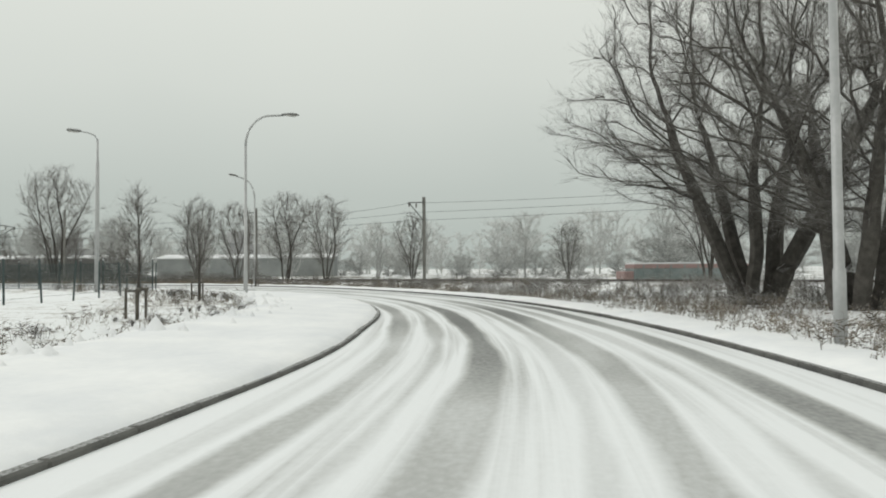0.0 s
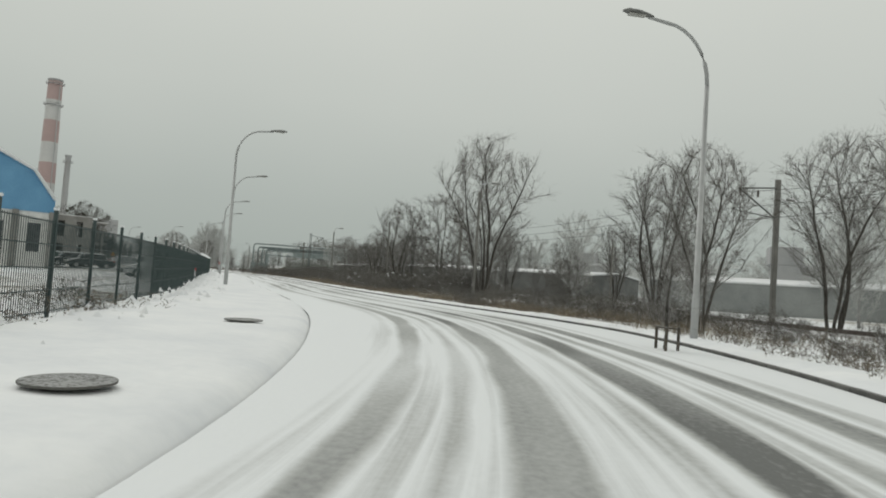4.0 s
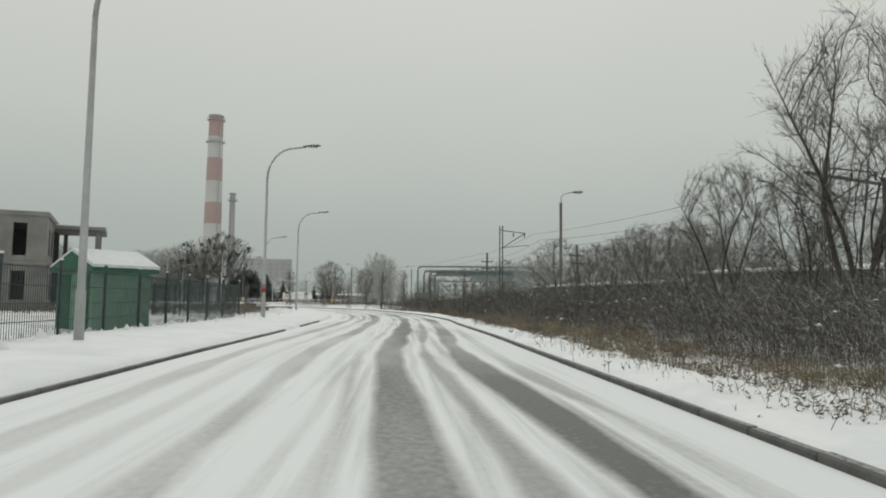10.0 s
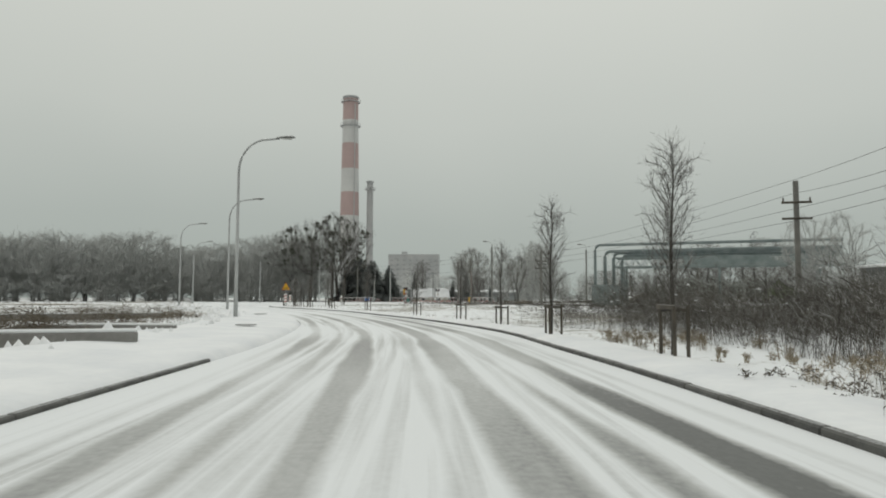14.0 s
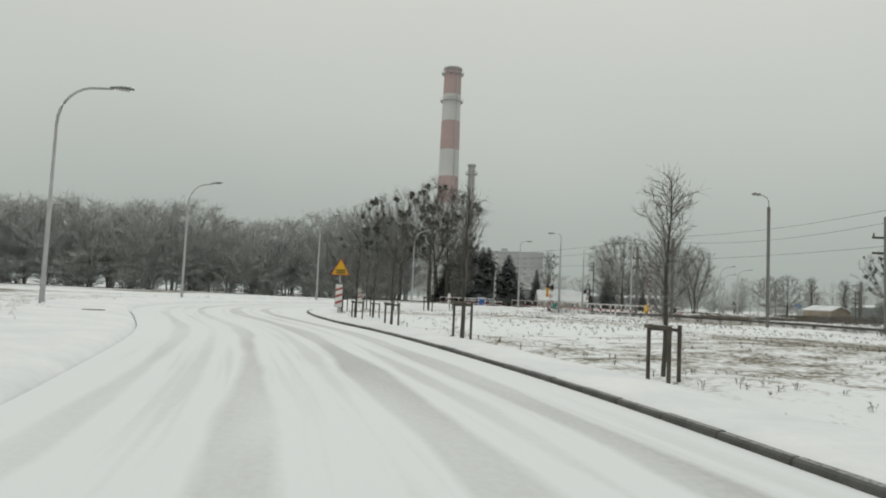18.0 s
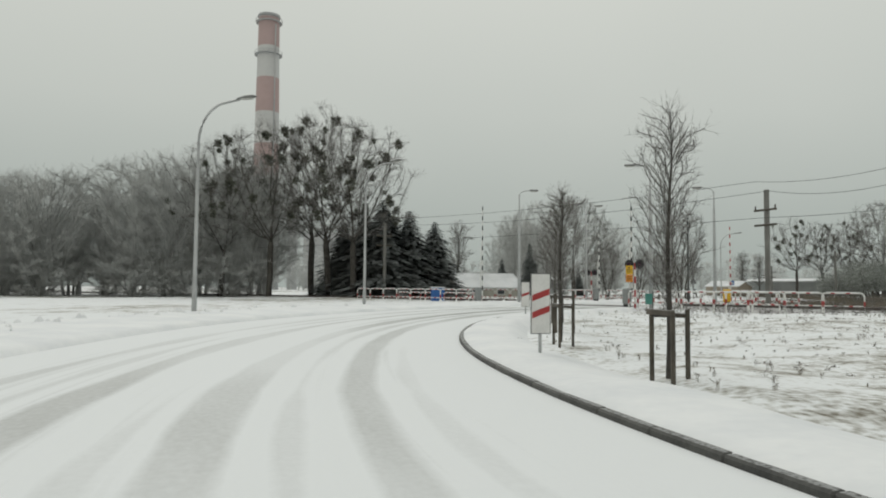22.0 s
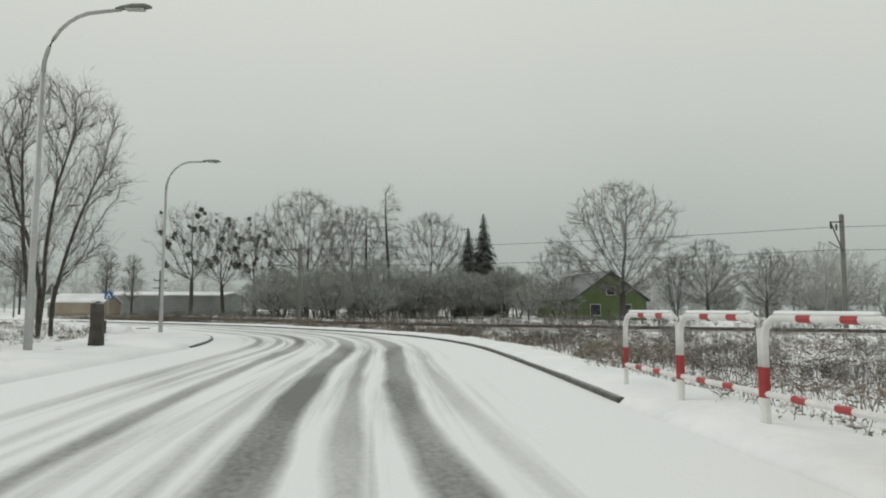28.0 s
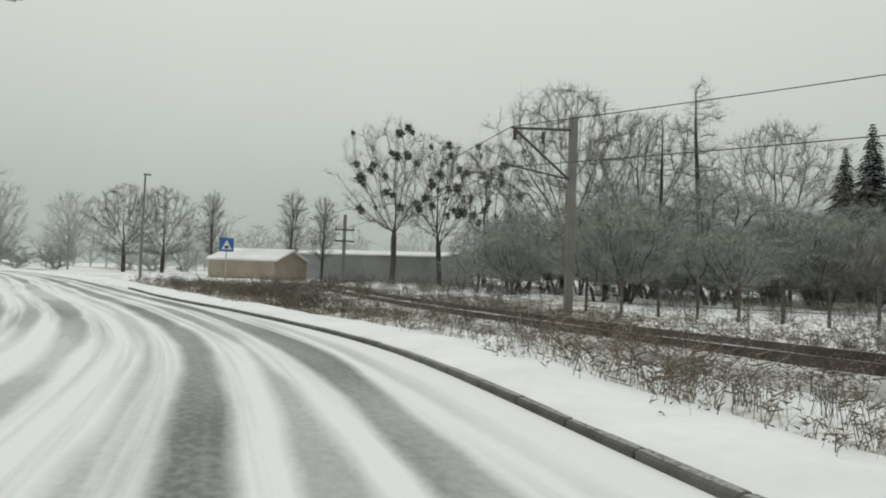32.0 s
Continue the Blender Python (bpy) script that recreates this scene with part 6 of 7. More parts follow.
def panel_fence(pts, label):
    th = thing("fence", label, "fence")
    line = spline(pts, 2.5)
    for a, b in zip(line, line[1:]):
        ang = math.degrees(math.atan2(-(b - a)[0], (b - a)[1]))
        p = tagged(part("wire_panel", panel_me, M_GREENSTEEL, th), kind="stuff")
        p.matrix_world = pose((a[0] + b[0]) / 2, (a[1] + b[1]) / 2, 0.1, 0, 0, ang)
        q = part("post", post_me, M_GREENSTEEL, th)
        q.matrix_world = pose(a[0], a[1], 0.1, 0, 0, ang)
        c = part("snow_cap", post_cap, M_SNOW, th)
        c.matrix_world = pose(a[0], a[1], 0.1, 0, 0, ang)
    return th


panel_fence([(-8.3, -6.3), (-8.6, 8), (-9.7, 22), (-12.3, 45), (-14.9, 69), (-16.6, 84), (-17.2, 89)], "dark green welded-wire panel fence along the pavement")
th = thing("fence", "thin dark steel posts with slack wires, crossing the yard front", "fence")
front = [(-7.9 - 2.13 * i, -6.0 - 1.71 * i) for i in range(7)] + [(-24.5 - 2.6 * i, -16.4 - 0.9 * i) for i in range(12)]
for i, (x, y) in enumerate(front):
    q = part("post", post_me, M_GREENSTEEL, th)
    q.matrix_world = pose(x, y, -0.1, 3 * math.sin(i * 2.1), 2.5 * math.cos(i * 1.7), 40)
for z in (0.35, 0.8, 1.25, 1.6):
    part("wire", Geo().tube([(x, y, z + 0.03 * math.sin(3 * i + z)) for i, (x, y) in enumerate(front)], 0.006, 4), M_GREENSTEEL, th)
panel_fence([(-17.2, 89), (-22, 92), (-30, 97)], "dark green welded-wire panel fence closing the yard")
th = thing("garden_fence", "old wire garden fence on thin concrete posts in the snow", "fence")
for i in range(24):
    x, y = -14.5 + 0.75 * i, 297 - 1.15 * i
    part("post", Geo().box((x, y, 0.6), (0.1, 0.1, 1.5), bevel=0.02), M_STAKE, th)
for z in (0.4, 0.8, 1.2):
    part("fence_wire", Geo().tube([(-14.5, 297, z), (2.75, 270.5, z)], 0.012, 4), M_DARKSTEEL, th)


# ---- parked cars ----
def car(x, y, rz, paint, kind="hatchback"):
    label = {"white": "white hatchback with snow on its roof, parked in the yard", "dark": "black estate car with snow on its roof, parked in the yard", "silver": "silver saloon half covered with snow, parked in the yard",
             "blue": "dark blue car with a snowy roof, parked in the yard", "green": "dark green car with a snowy roof, parked in the yard"}[paint]
    th = thing("car", label, "car", place(x, y, 0.06, rz), group="cars parked in the yard")
    L, W, H = (4.3, 1.72, 1.46) if kind != "van" else (4.4, 1.8, 1.85)
    low = [(-L / 2, 0.35), (-L / 2 + 0.05, 0.75), (-L / 2 + 0.3, 0.92), (L / 2 - 1.15, 0.95), (L / 2 - 0.35, 0.82), (L / 2 - 0.02, 0.6), (L / 2, 0.32)]
    rear = -L / 2 + (0.15 if kind != "saloon" else 0.75)
    top = [(rear, 0.92), (rear + 0.28, H - 0.12), (rear + 0.6, H), (0.35, H), (0.75, H - 0.08), (L / 2 - 1.1, 0.95)]
    body = Geo()
    sect = [(-0.5, 0.94), (-0.44, 1.0), (0.44, 1.0), (0.5, 0.94)]
    for y_, s in sect:
        for px, pz in low:
            body.v.append((px * (0.985 if s < 1 else 1.0), y_ * W, pz if pz < 0.5 else pz - (0.05 if s < 1 else 0)))
    n = len(low)
    for i in range(3):
        for j in range(n):
            a, b = i * n + j, i * n + (j + 1) % n
            body.f.append((a, b, b + n, a + n))
    body.f += [tuple(range(n - 1, -1, -1)), tuple(range(3 * n, 4 * n))]
    part("body", body, CAR_PAINTS[paint], th)
    cab = Geo()
    for y_, s in ((-0.47, 0.0), (-0.38, 1.0), (0.38, 1.0), (0.47, 0.0)):
        for px, pz in top:
            cab.v.append((px, W * (y_ if pz < 1 else y_ * 0.93), pz - (0.07 if s == 0 and pz > 1 else 0)))
    n = len(top)
    for i in range(3):
        for j in range(n):
            a, b = i * n + j, i * n + (j + 1) % n
            cab.f.append((a, b, b + n, a + n))
    cab.f += [tuple(range(n - 1, -1, -1)), tuple(range(3 * n, 4 * n))]
    cabin = part("cabin", cab, CAR_PAINTS[paint], th)
    for s in (-1, 1):
        for x0, x1 in ((rear + 0.35, -0.25), (-0.15, 0.95)):
            part("side_window", Geo().prism([(x0, 0.98), (x1, 0.98), (x1 - (0.35 if x1 > 0.5 else 0), H - 0.17), (x0 + 0.12, H - 0.17)], 0.03, Matrix.Translation((0, s * W * 0.463, 0)) @ Matrix.Rotation(s * 0.11, 4, "X")), M_GLASS, cabin)
    m = Matrix.Translation(((0.72 + L / 2 - 1.1) / 2 + 0.02, 0, (H - 0.1 + 0.97) / 2 + 0.02)) @ Matrix.Rotation(math.atan2(H - 1.05, L / 2 - 1.85), 4, "Y")
    part("windscreen", Geo().box((0, 0, 0), (math.hypot(H - 1.2, L / 2 - 1.95), W * 0.72, 0.03), m=m), M_GLASS, cabin)
    part("rear_window", Geo().box((0, 0, 0), (0.03, W * 0.7, 0.36), m=Matrix.Translation((rear + 0.12, 0, (H + 0.85) / 2)) @ Matrix.Rotation(0.5, 4, "Y")), M_GLASS, cabin)
    part("roof_snow", Geo().box((-0.35, 0, H + 0.03), (L * 0.42, W * 0.72, 0.09), bevel=0.04), M_SNOW, th, "layer of snow on the roof")
    for s in (-1, 1):
        for px in (-L / 2 + 0.78, L / 2 - 0.82):
            w = part("wheel", Geo().tube([(px, s * (W / 2 - 0.2), 0.31), (px, s * (W / 2 + 0.01), 0.31)], 0.31, 18), M_TYRE, th)
            part("rim", Geo().tube([(px, s * (W / 2 - 0.05), 0.31), (px, s * (W / 2 + 0.025), 0.31)], [0.2, 0.18], 12), M_STEEL, w)
        part("headlight", Geo().box((L / 2 - 0.16, s * W * 0.36, 0.68), (0.22, 0.34, 0.16), bevel=0.04), M_LAMPGLASS, th)
        part("tail_light", Geo().box((-L / 2 + 0.07, s * W * 0.4, 0.78), (0.1, 0.2, 0.24), bevel=0.03), M_RED, th)
        part("mirror", Geo().box((0.75, s * (W / 2 + 0.06), 1.0), (0.1, 0.18, 0.13), bevel=0.03), CAR_PAINTS[paint], th)
    part("bumper", Geo().box((L / 2 + 0.0, 0, 0.42), (0.1, W * 0.92, 0.2), bevel=0.04), M_BLACK, th)
    part("bumper", Geo().box((-L / 2, 0, 0.42), (0.1, W * 0.92, 0.2), bevel=0.04), M_BLACK, th)
    part("number_plate", Geo().box((-L / 2 - 0.04, 0, 0.6), (0.02, 0.5, 0.11)), M_WHITE, th, "plain pale plate")
    return th


for x, y, a, paint, kind in ((-12.9, 31.5, 20, "white", "hatchback"), (-13.9, 34.8, 20, "dark", "hatchback"), (-14.6, 39.0, 25, "dark", "saloon"), (-15.6, 44.5, 25, "silver", "saloon"),
                             (-16.4, 48.0, 28, "silver", "hatchback"), (-17.2, 52.0, 25, "dark", "estate"), (-18.0, 55.5, 22, "white", "hatchback"), (-18.6, 59.5, 20, "dark", "saloon"),
                             (-19.3, 67.2, 12, "blue", "estate"), (-24.0, 69.0, 10, "silver", "hatchback"), (-31.0, 66.0, 30, "green", "hatchback"), (-27.5, 62.0, 30, "dark", "hatchback"), (-24.5, 58.0, 30, "dark", "saloon")):
    car(x, y, radians(a + 180), paint, kind)


# ---- a railway wagon beyond the first bend ----
th = thing("freight_wagon", "grey-blue freight wagon with a red top band beyond weeds", "wagon", place(33.0, -26.0, -1.45, toward((29, -20.5), (37.0, -31.5))))
part("body", Geo().box((0, 0, 1.9), (10.5, 2.7, 2.2), bevel=0.06), M_PIPE, th)
part("top_band", Geo().box((0, 0, 2.78), (10.54, 2.76, 0.4), bevel=0.05), M_RUST, th, "rust-red upper band")
part("end_section", Geo().box((-5.7, 0, 1.6), (0.9, 2.5, 1.5), bevel=0.05), M_RUST, th, "rust-red end section")
part("roof_snow", Geo().box((0, 0, 3.05), (10.4, 2.5, 0.14), bevel=0.05), M_ROOFSNOW, th)
part("underframe", Geo().box((0, 0, 0.7), (10.2, 2.2, 0.22)), M_BLACK, th)
for k in range(8):
    part("side_rib", Geo().box((-4.4 + 1.25 * k, -1.37, 1.9), (0.12, 0.06, 2.1)), M_PIPE, th)
for px in (-3.8, -2.2, 2.2, 3.8):
    for s in (-0.75, 0.75):
        part("wheel", Geo().tube([(px, s - 0.07, 0.45), (px, s + 0.07, 0.45)], 0.45, 16), M_RAIL, th)


# ---- level crossing ----
def railing(x, y, rz, w=1.6, h=1.1):
    """A hooped red and white safety railing, one bay."""
    th = thing("railing", "hooped red and white tubular railing with snow on it", "railing", place(x, y, 0.02, rz), group="railings at the level crossing")
    r = 0.038
    arcs = [(-w / 2, 0.35), (-w / 2, 0.62)]
    part("leg", Geo().tube([(-w / 2, 0, -0.3), (-w / 2, 0, 0.36)], r, 8), M_WHITE, th)
    part("leg", Geo().tube([(w / 2, 0, -0.3), (w / 2, 0, 0.36)], r, 8), M_WHITE, th)
    part("leg_band", Geo().tube([(-w / 2, 0, 0.36), (-w / 2, 0, 0.66)], r + 0.002, 8), M_RED, th)
    part("leg_band", Geo().tube([(w / 2, 0, 0.36), (w / 2, 0, 0.66)], r + 0.002, 8), M_RED, th)
    bend = lambda s: [(s * (w / 2 - 0.2 * (1 - math.cos(a))), 0, h - 0.2 + 0.2 * math.sin(a)) for a in np.radians((0, 25, 50, 75, 90))]  # noqa: E731
    part("hoop", Geo().tube([(-w / 2, 0, 0.66)] + bend(-1) + bend(1)[::-1] + [(w / 2, 0, 0.66)], r, 8), M_WHITE, th, smooth=True)
    n = 2
    for k in range(n):
        x0 = -w / 2 + 0.28 + (w - 0.56) * (k + 0.2) / n
        part("hoop_band", Geo().tube([(x0, 0, h), (x0 + 0.2, 0, h)], r + 0.003, 8), M_RED, th)
        part("rail_band", Geo().tube([(x0 + 0.12, 0, 0.4), (x0 + 0.32, 0, 0.4)], r - 0.001, 8), M_RED, th)
    part("lower_rail", Geo().tube([(-w / 2, 0, 0.4), (w / 2, 0, 0.4)], r - 0.005, 8), M_WHITE, th)
    part("snow_line", Geo().box((0, 0, h + 0.045), (w * 0.78, 0.07, 0.05), bevel=0.02), M_SNOW, th)
    return th


def railing_row(x0, y0, x1, y1, w=1.6, h=1.1):
    n = max(1, round(math.hypot(x1 - x0, y1 - y0) / (w + 0.06)))
    for k in range(n):
        t = (k + 0.5) / n
        railing(x0 + (x1 - x0) * t, y0 + (y1 - y0) * t, toward((x0, y0), (x1, y1)), w, h)


railing_row(-54.6, 232.0, -44.5, 226.4, 2.0)
railing_row(-54.0, 234.2, -47.5, 230.0, 1.5)
railing_row(-56.2, 230.4, -54.7, 232.6, 1.2)
railing_row(-46.2, 244.1, -42.8, 248.3, 1.74, 1.15)
railing_row(-46.0, 243.6, -42.4, 240.8, 1.6)
railing_row(-66.6, 242.4, -78.0, 250.5, 1.8)
railing_row(-66.0, 244.5, -74.0, 250.0, 1.4, 0.8)
railing_row(-59.6, 248.6, -55.2, 254.4, 1.5)
railing_row(-61.0, 249.5, -68.0, 255.0, 1.6)
railing_row(-54.6, 255.6, -50.5, 260.0, 1.5)


def barrier(x, y, rz, h, label, colours, lights=True, board=False):
    th = thing("crossing_barrier", label, "level crossing barrier", place(x, y, 0.05, rz))
    part("drive_box", Geo().box((0, 0.1, 0.75), (0.42, 0.5, 1.0), bevel=0.06), M_YELLOW if colours == "red" else M_GREYCLAD, th, "enamelled drive box")
    part("box_foot", Geo().box((0, 0.1, 0.1), (0.3, 0.34, 0.5)), M_BLACK, th)
    n = 9
    z0, z1 = 0.6, h
    for k in range(n):
        a, b = z0 + (z1 - z0) * k / n, z0 + (z1 - z0) * (k + 1) / n
        mid = a + (b - a) * 0.55
        part("boom_white", Geo().box((0.3, 0, (a + mid) / 2), (0.09 - 0.004 * k, 0.06, mid - a)), M_WHITE, th)
        part("boom_band", Geo().box((0.3, 0, (mid + b) / 2), (0.091 - 0.004 * k, 0.061, b - mid)), M_RED if colours == "red" else M_BLACK, th)
    part("boom_brace", Geo().tube([(0.12, 0, 0.9), (0.16, 0, h * 0.55), (0.28, 0, h * 0.62)], 0.035, 6), M_WHITE, th)
    return th


barrier(-66.0, 240.6, radians(30), 7.6, "raised black and white barrier boom beside a drive box", "black")
barrier(-55.9, 251.6, radians(30), 6.6, "raised black and white barrier boom on the far side", "black")
barrier(-46.6, 243.6, radians(30), 6.2, "raised red and white barrier boom on a yellow drive box", "red")
barrier(-56.0, 231.9, radians(30), 6.5, "raised black and white barrier boom behind the warning lights", "black")


def crossing_signal(x, y, rz, label, boards=True):
    """Post with twin warning lamps on a backboard; the lamps look along -y."""
    th = thing("crossing_signal", label, "level crossing signal", place(x, y, 0.05, rz))
    for k in range(7):
        part("post_band", Geo().tube([(0, 0, 0.42 * k - 0.1), (0, 0, 0.42 * k + 0.32)], 0.06, 10), M_WHITE if k % 2 else M_RED, th)
    part("crossbar", Geo().box((0, 0, 2.75), (0.8, 0.06, 0.08), bevel=0.01), M_BLACK, th)
    for s in (-0.34, 0.34):
        d = part("lamp_backboard", Geo().tube([(s, -0.05, 2.75), (s, -0.08, 2.75)], 0.29, 24), M_BLACK, th)
        part("lens", Geo().tube([(s, -0.08, 2.75), (s, -0.13, 2.75)], [0.13, 0.11], 20), M_LENS, d)
        hood = [(s + 0.15 * math.cos(a), -0.14, 2.75 + 0.15 * math.sin(a)) for a in np.linspace(-0.2, math.pi + 0.2, 11)]
        part("hood", Geo().tube(hood, 0.03, 5), M_BLACK, d)
    if boards:
        b = part("notice_board", Geo().box((-0.3, -0.16, 2.4), (0.46, 0.02, 0.54), bevel=0.005), M_YELLOW, th, "yellow notice board with unreadable lines")
        part("notice_triangle", Geo().prism([(-0.1, 2.5), (0.1, 2.5), (0, 2.62)], 0.01, Matrix.Translation((-0.3, -0.176, 0))), M_BLACK, b)
        for k in range(3):
            part("text_bar", Geo().box((-0.3, -0.174, 2.42 - 0.08 * k), (0.36 - 0.04 * k, 0.008, 0.03)), M_BLACK, b)
        o = part("lower_board", Geo().box((-0.3, -0.16, 1.88), (0.44, 0.02, 0.46), bevel=0.005), M_ORANGE, th, "orange lower board with unreadable lines")
        for k in range(3):
            part("text_bar", Geo().box((-0.3, -0.174, 1.98 - 0.1 * k), (0.34, 0.008, 0.035)), M_BLACK, o)
    return th


crossing_signal(-55.7, 231.0, radians(-32), "striped post with twin warning lamps and yellow boards")
crossing_signal(-56.2, 253.2, radians(-24), "post with twin warning lamps on the far side", False)
th = thing("camera_mast", "thin grey mast carrying three small cameras", "mast", place(-51.6, 234.9, 0, radians(30)))
part("mast", Geo().tube([(0, 0, -0.3), (0, 0, 6.1)], [0.07, 0.05], 8), M_DARKSTEEL, th)
for k in range(3):
    part("camera_housing", Geo().box((-0.2, 0, 5.9 - 0.42 * k), (0.42, 0.15, 0.16), bevel=0.03), M_LAMPHEAD, th)
th = thing("control_cabinet", "blue equipment cabinet beside the crossing", "cabinet", place(-70.0, 247.0, 0.05, radians(30)))
part("body", Geo().box((0, 0, 0.6), (1.1, 0.6, 1.2), bevel=0.04), M_SIGNBLUE, th)
part("door", Geo().box((0, -0.31, 0.62), (0.96, 0.03, 1.0), bevel=0.01), M_SIGNBLUE, th)
part("roof_snow", Geo().box((0, 0, 1.24), (1.16, 0.66, 0.08), bevel=0.03), M_SNOW, th)
th = thing("litter_bin", "green litter bin beside the signal post", "bin", place(-55.0, 230.3, 0.05))
part("bin_body", Geo().tube([(0, 0, 0.3), (0, 0, 0.95)], [0.2, 0.23], 14), M_TEAL, th)
part("bin_post", Geo().tube([(0.24, 0, -0.2), (0.24, 0, 1.1)], 0.03, 6), M_DARKSTEEL, th)


# ---- road signs ----
def countdown(x, y, rz, stripes, h=1.0, w=0.34):
    th = thing("countdown_board", f"white countdown board with {['no', 'one', 'two', 'three'][stripes]} red slanting stripe{'s' if stripes > 1 else ''}", "road sign", place(x, y, 0.05, rz), group="countdown boards before the crossing")
    part("post", Geo().tube([(0, 0.04, -0.3), (0, 0.04, 1.4)], 0.03, 8), M_STEEL, th)
    b = part("board", Geo().box((0, 0, 0.95), (w, 0.02, h), bevel=0.005), M_WHITE, th)
    part("board_edge", Geo().box((0, 0.008, 0.95), (w + 0.03, 0.012, h + 0.03)), M_BACKGREY, th)
    for k in range(stripes):
        z = 0.95 + (k - (stripes - 1) / 2) * h * 0.29
        part("red_stripe", Geo().prism([(-w / 2 + 0.01, z - 0.11), (w / 2 - 0.01, z + 0.01), (w / 2 - 0.01, z + 0.12), (-w / 2 + 0.01, z)], 0.008, Matrix.Translation((0, -0.014, 0))), M_RED, b)
    return th


countdown(-54.52, 184.3, radians(44), 3, 1.15, 0.36)
countdown(-62.3, 199.6, radians(18), 2, 1.05)
countdown(-62.5, 217.6, radians(-10), 1, 1.05)
th = thing("warning_sign", "yellow triangular level-crossing warning sign with a red border", "road sign", place(-54.55, 184.4, 0.05, radians(44)))
part("post", Geo().tube([(0, 0.04, -0.3), (0, 0.04, 2.75)], 0.032, 8), M_STEEL, th)
tri = lambda s, c: [(-0.52 * s, c - 0.3 * s), (0.52 * s, c - 0.3 * s), (0.0, c + 0.6 * s)]  # noqa: E731
bd = part("sign_plate", Geo().prism(tri(1.0, 2.3), 0.02), M_RED, th, "red-bordered plate")
part("yellow_field", Geo().prism(tri(0.86, 2.3), 0.012, Matrix.Translation((0, -0.012, 0))), M_YELLOW, bd)
for k in range(5):
    part("gate_slat", Geo().box((-0.2 + 0.1 * k, -0.022, 2.2), (0.035, 0.008, 0.24)), M_BLACK, bd)
for z in (2.13, 2.26):
    part("gate_bar", Geo().box((0, -0.024, z), (0.5, 0.008, 0.035)), M_BLACK, bd)
th = thing("crossing_sign", "blue pedestrian-crossing sign on a thin post", "road sign", place(-24.9, 317.4, 0.0, radians(-8)))
part("post", Geo().tube([(0, 0.05, -0.3), (0, 0.05, 2.9)], 0.035, 8), M_STEEL, th)
bd = part("sign_plate", Geo().box((0, 0, 2.5), (0.8, 0.02, 0.8), bevel=0.004), M_SIGNBLUE, th)
part("white_triangle", Geo().prism([(-0.3, 2.22), (0.3, 2.22), (0, 2.78)], 0.01, Matrix.Translation((0, -0.014, 0))), M_WHITE, bd)
part("stripe_bar", Geo().box((0, -0.022, 2.36), (0.2, 0.008, 0.16)), M_BLACK, bd)
th = thing("sign_back", "grey back of a triangular road sign above a litter bin", "road sign", place(-37.2, 294.0, 0.1, radians(150)))
part("post", Geo().tube([(0, 0, -0.3), (0, 0, 2.6)], 0.035, 8), M_STEEL, th)
part("sign_plate", Geo().prism([(-0.45, 2.0), (0.45, 2.0), (0, 2.8)], 0.02, Matrix.Translation((0, -0.05, 0))), M_BACKGREY, th)
part("bin_body", Geo().tube([(0.0, -0.25, 0.45), (0.0, -0.25, 1.25)], [0.2, 0.22], 12), M_BACKGREY, th)
th = thing("lamp_post", "thin dark post with a small lamp on top", "street lamp", place(-28.6, 336.5, 0))
part("pole", Geo().tube([(0, 0, -0.3), (0, 0, 8.4)], [0.11, 0.07], 8), M_OLDCONC, th)
part("lamp_head", Geo().box((0.15, 0, 8.5), (0.6, 0.25, 0.16), bevel=0.05), M_LAMPHEAD, th)

# ---- small things in the snow ----
cover_me = Geo().tube([(0, 0, 0), (0, 0, 0.02)], 0.36, 20).mesh("manhole_cover")
cover_me.materials.append(M_KERB)
for i, (x, y) in enumerate(((-7.4, -12.7), (-6.3, -12.3), (-5.6, -9.1), (-4.9, -1.4), (-11.6, 57.7), (-55.6, 170.6), (-26.6, 131.4), (-58.2, 254.8), (-37.6, 278.2), (-34.5, 145.5))):
    ob = tagged(new("manhole_cover", cover_me), "dark manhole cover lying bare in the snow", "manhole cover", "manhole covers")
    ob.matrix_world = pose(x, y, 0.2)
stump = thing("tree_stump", "broken dark tree stump standing in the snow", "stump", place(-45.0, 263.6, 0))
part("stump_trunk", Geo().tube([(0, 0, -0.3), (0.02, 0, 0.7), (0.0, 0.03, 1.35), (0.05, 0, 1.42)], [0.24, 0.19, 0.17, 0.08], 9), M_BARK, stump)
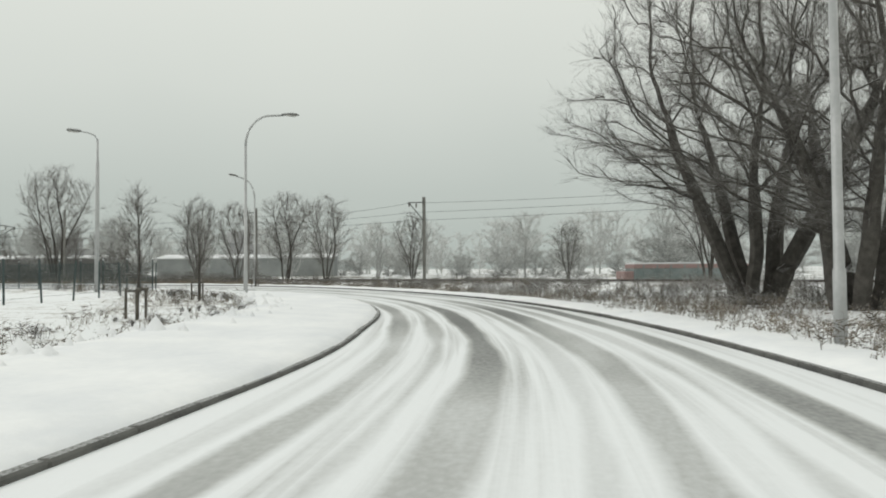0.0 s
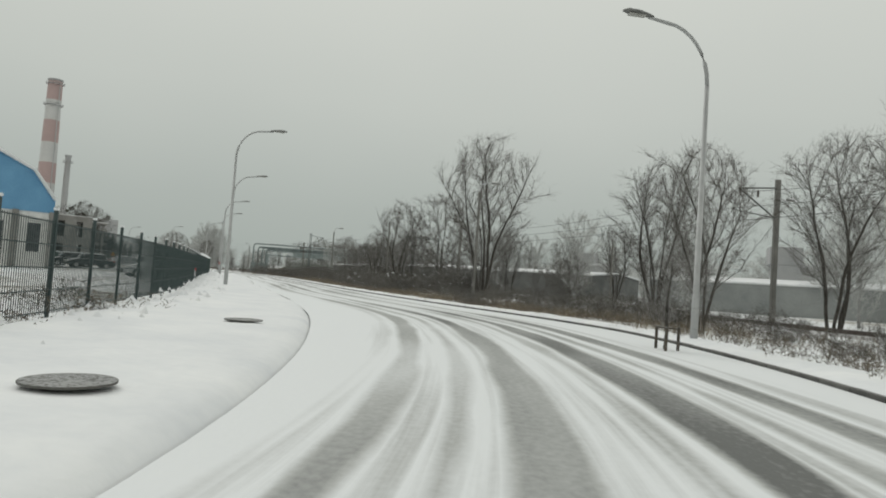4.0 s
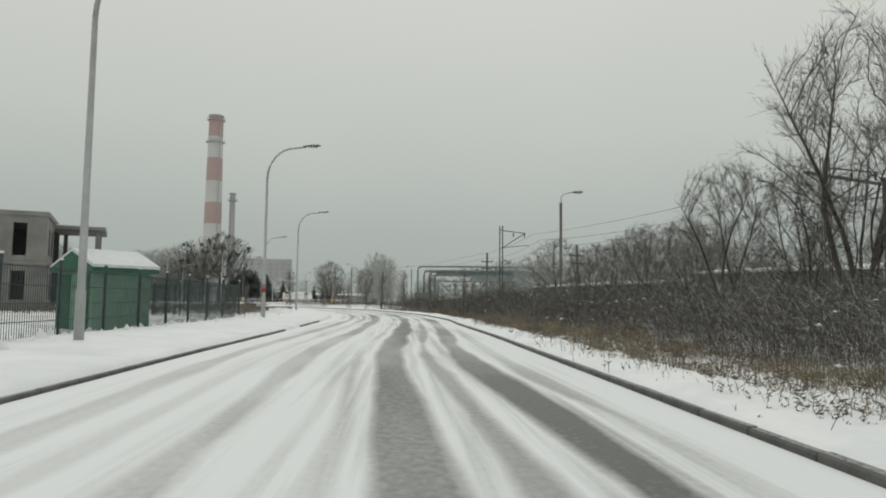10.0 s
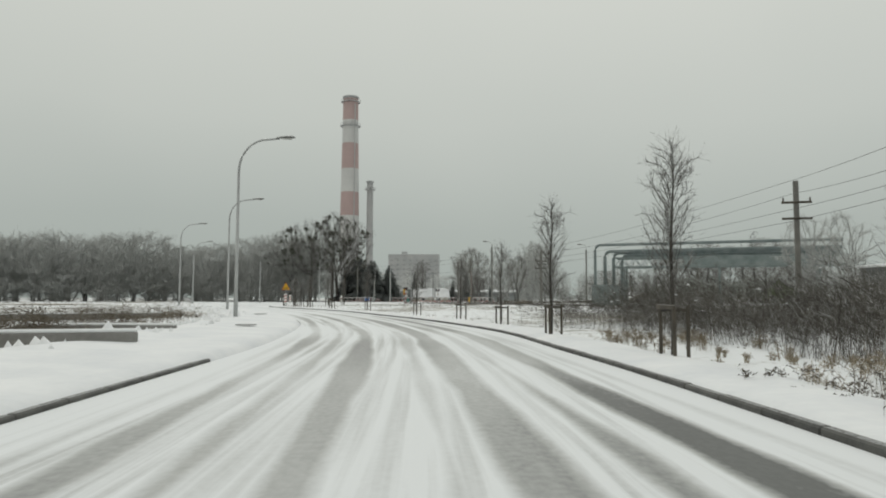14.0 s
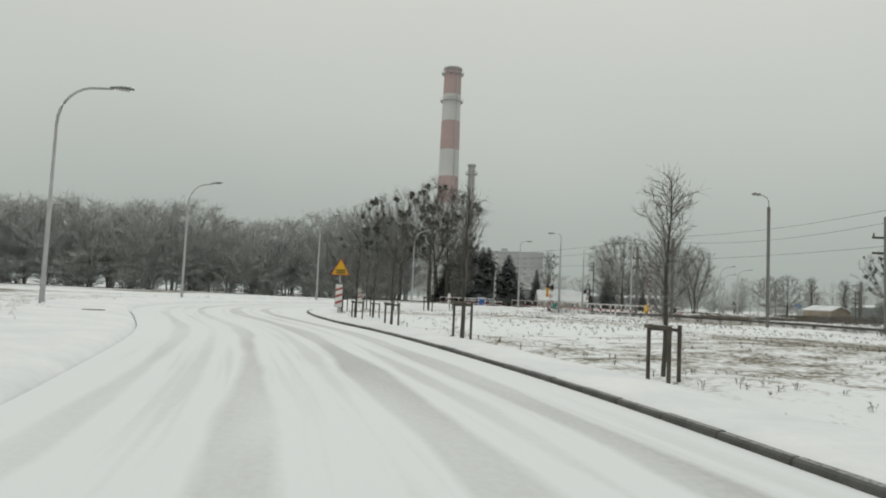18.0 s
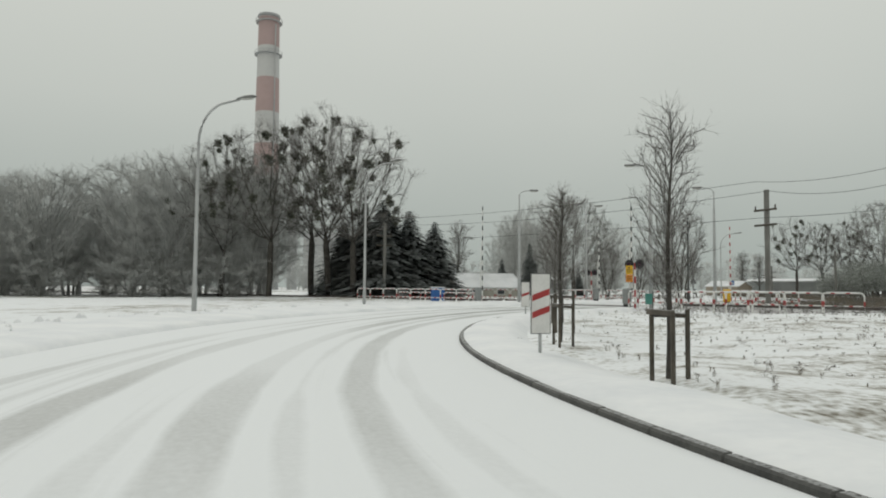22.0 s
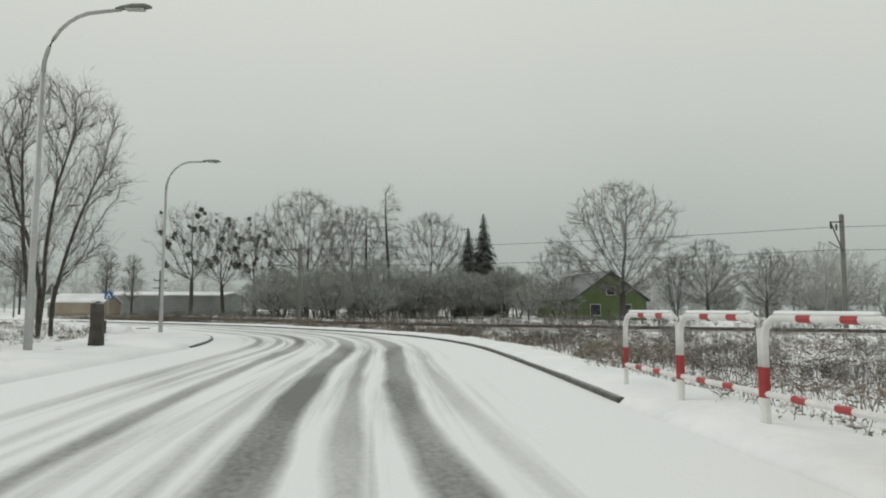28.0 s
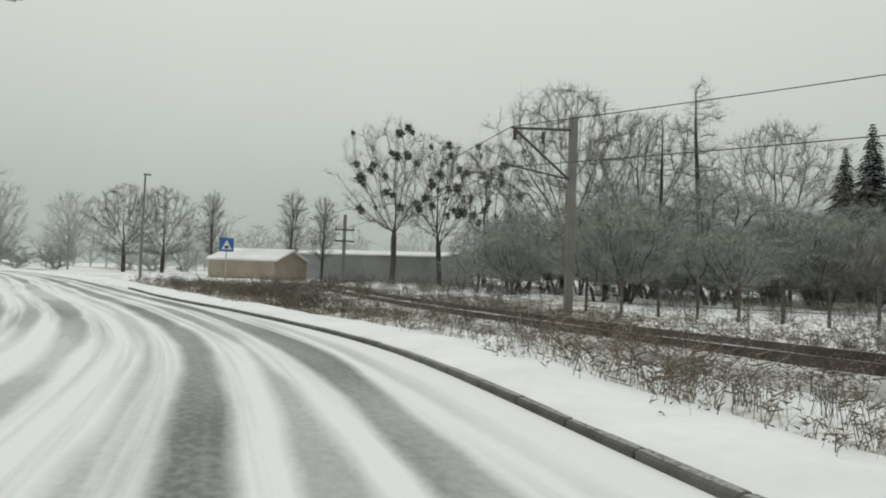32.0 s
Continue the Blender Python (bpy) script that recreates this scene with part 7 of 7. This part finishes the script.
part("snow_cap", Geo().box((0, 0, 1.44), (0.26, 0.26, 0.06), bevel=0.03), M_SNOW, stump)
for i, (x, y, h) in enumerate(((-42.5, 270.5, 0.9), (-49.0, 258.6, 0.8), (-41.0, 274.0, 0.7))):
    ob = thing("bollard", "short dark wooden post in the snow", "post", place(x, y, 0), group="short posts by the verge")
    part("post_body", Geo().box((0, 0, h / 2 - 0.1), (0.14, 0.14, h + 0.2), bevel=0.03), M_STAKE, ob)
    part("snow_cap", Geo().box((0, 0, h + 0.02), (0.15, 0.15, 0.05), bevel=0.02), M_SNOW, ob)
for x0, y0, x1, y1, h in ((-27.0, 121.0, -24.0, 123.0, 0.3), (-40.5, 133.5, -36.0, 139.0, 0.28), (-31.5, 126.8, -27.0, 128.2, 0.2)):
    ob = thing("low_wall", "low concrete footing wall with snow on top", "wall", place((x0 + x1) / 2, (y0 + y1) / 2, 0.1, toward((x0, y0), (x1, y1))))
    L = math.hypot(x1 - x0, y1 - y0)
    part("footing", Geo().box((0, 0, h / 2), (L, 0.3, h), bevel=0.03), M_CONC, ob)
    part("snow_cap", Geo().box((0, 0, h + 0.03), (L, 0.28, 0.08), bevel=0.03), M_SNOW, ob)
rng = random.Random(9)
g = Geo()
for i in range(2600):
    k = rng.randrange(len(SL) - 1)
    if not -40 < SL[k][1] < 300:
        continue
    o = rng.choice((3.2, 3.5, 3.8, 4.2)) + rng.gauss(0, 0.35)
    p = SL[k] + NL[k] * o
    r = abs(rng.gauss(0, 0.07)) + 0.04
    pts = []
    for a in range(6):
        t = a * math.pi / 3
        pts.append((p[0] + r * math.cos(t) * rng.uniform(0.7, 1.2), p[1] + r * math.sin(t) * rng.uniform(0.7, 1.2), 0.17))
    pts.append((p[0] + rng.uniform(-0.3, 0.3) * r, p[1], 0.22 + r * rng.uniform(0.6, 1.2)))
    g.add(pts, [(a, (a + 1) % 6, 6) for a in range(6)])
single("snow_lumps", g, M_SNOW, "lumps of ploughed snow along the pavement edge", "snow", kind="stuff", smooth=True)
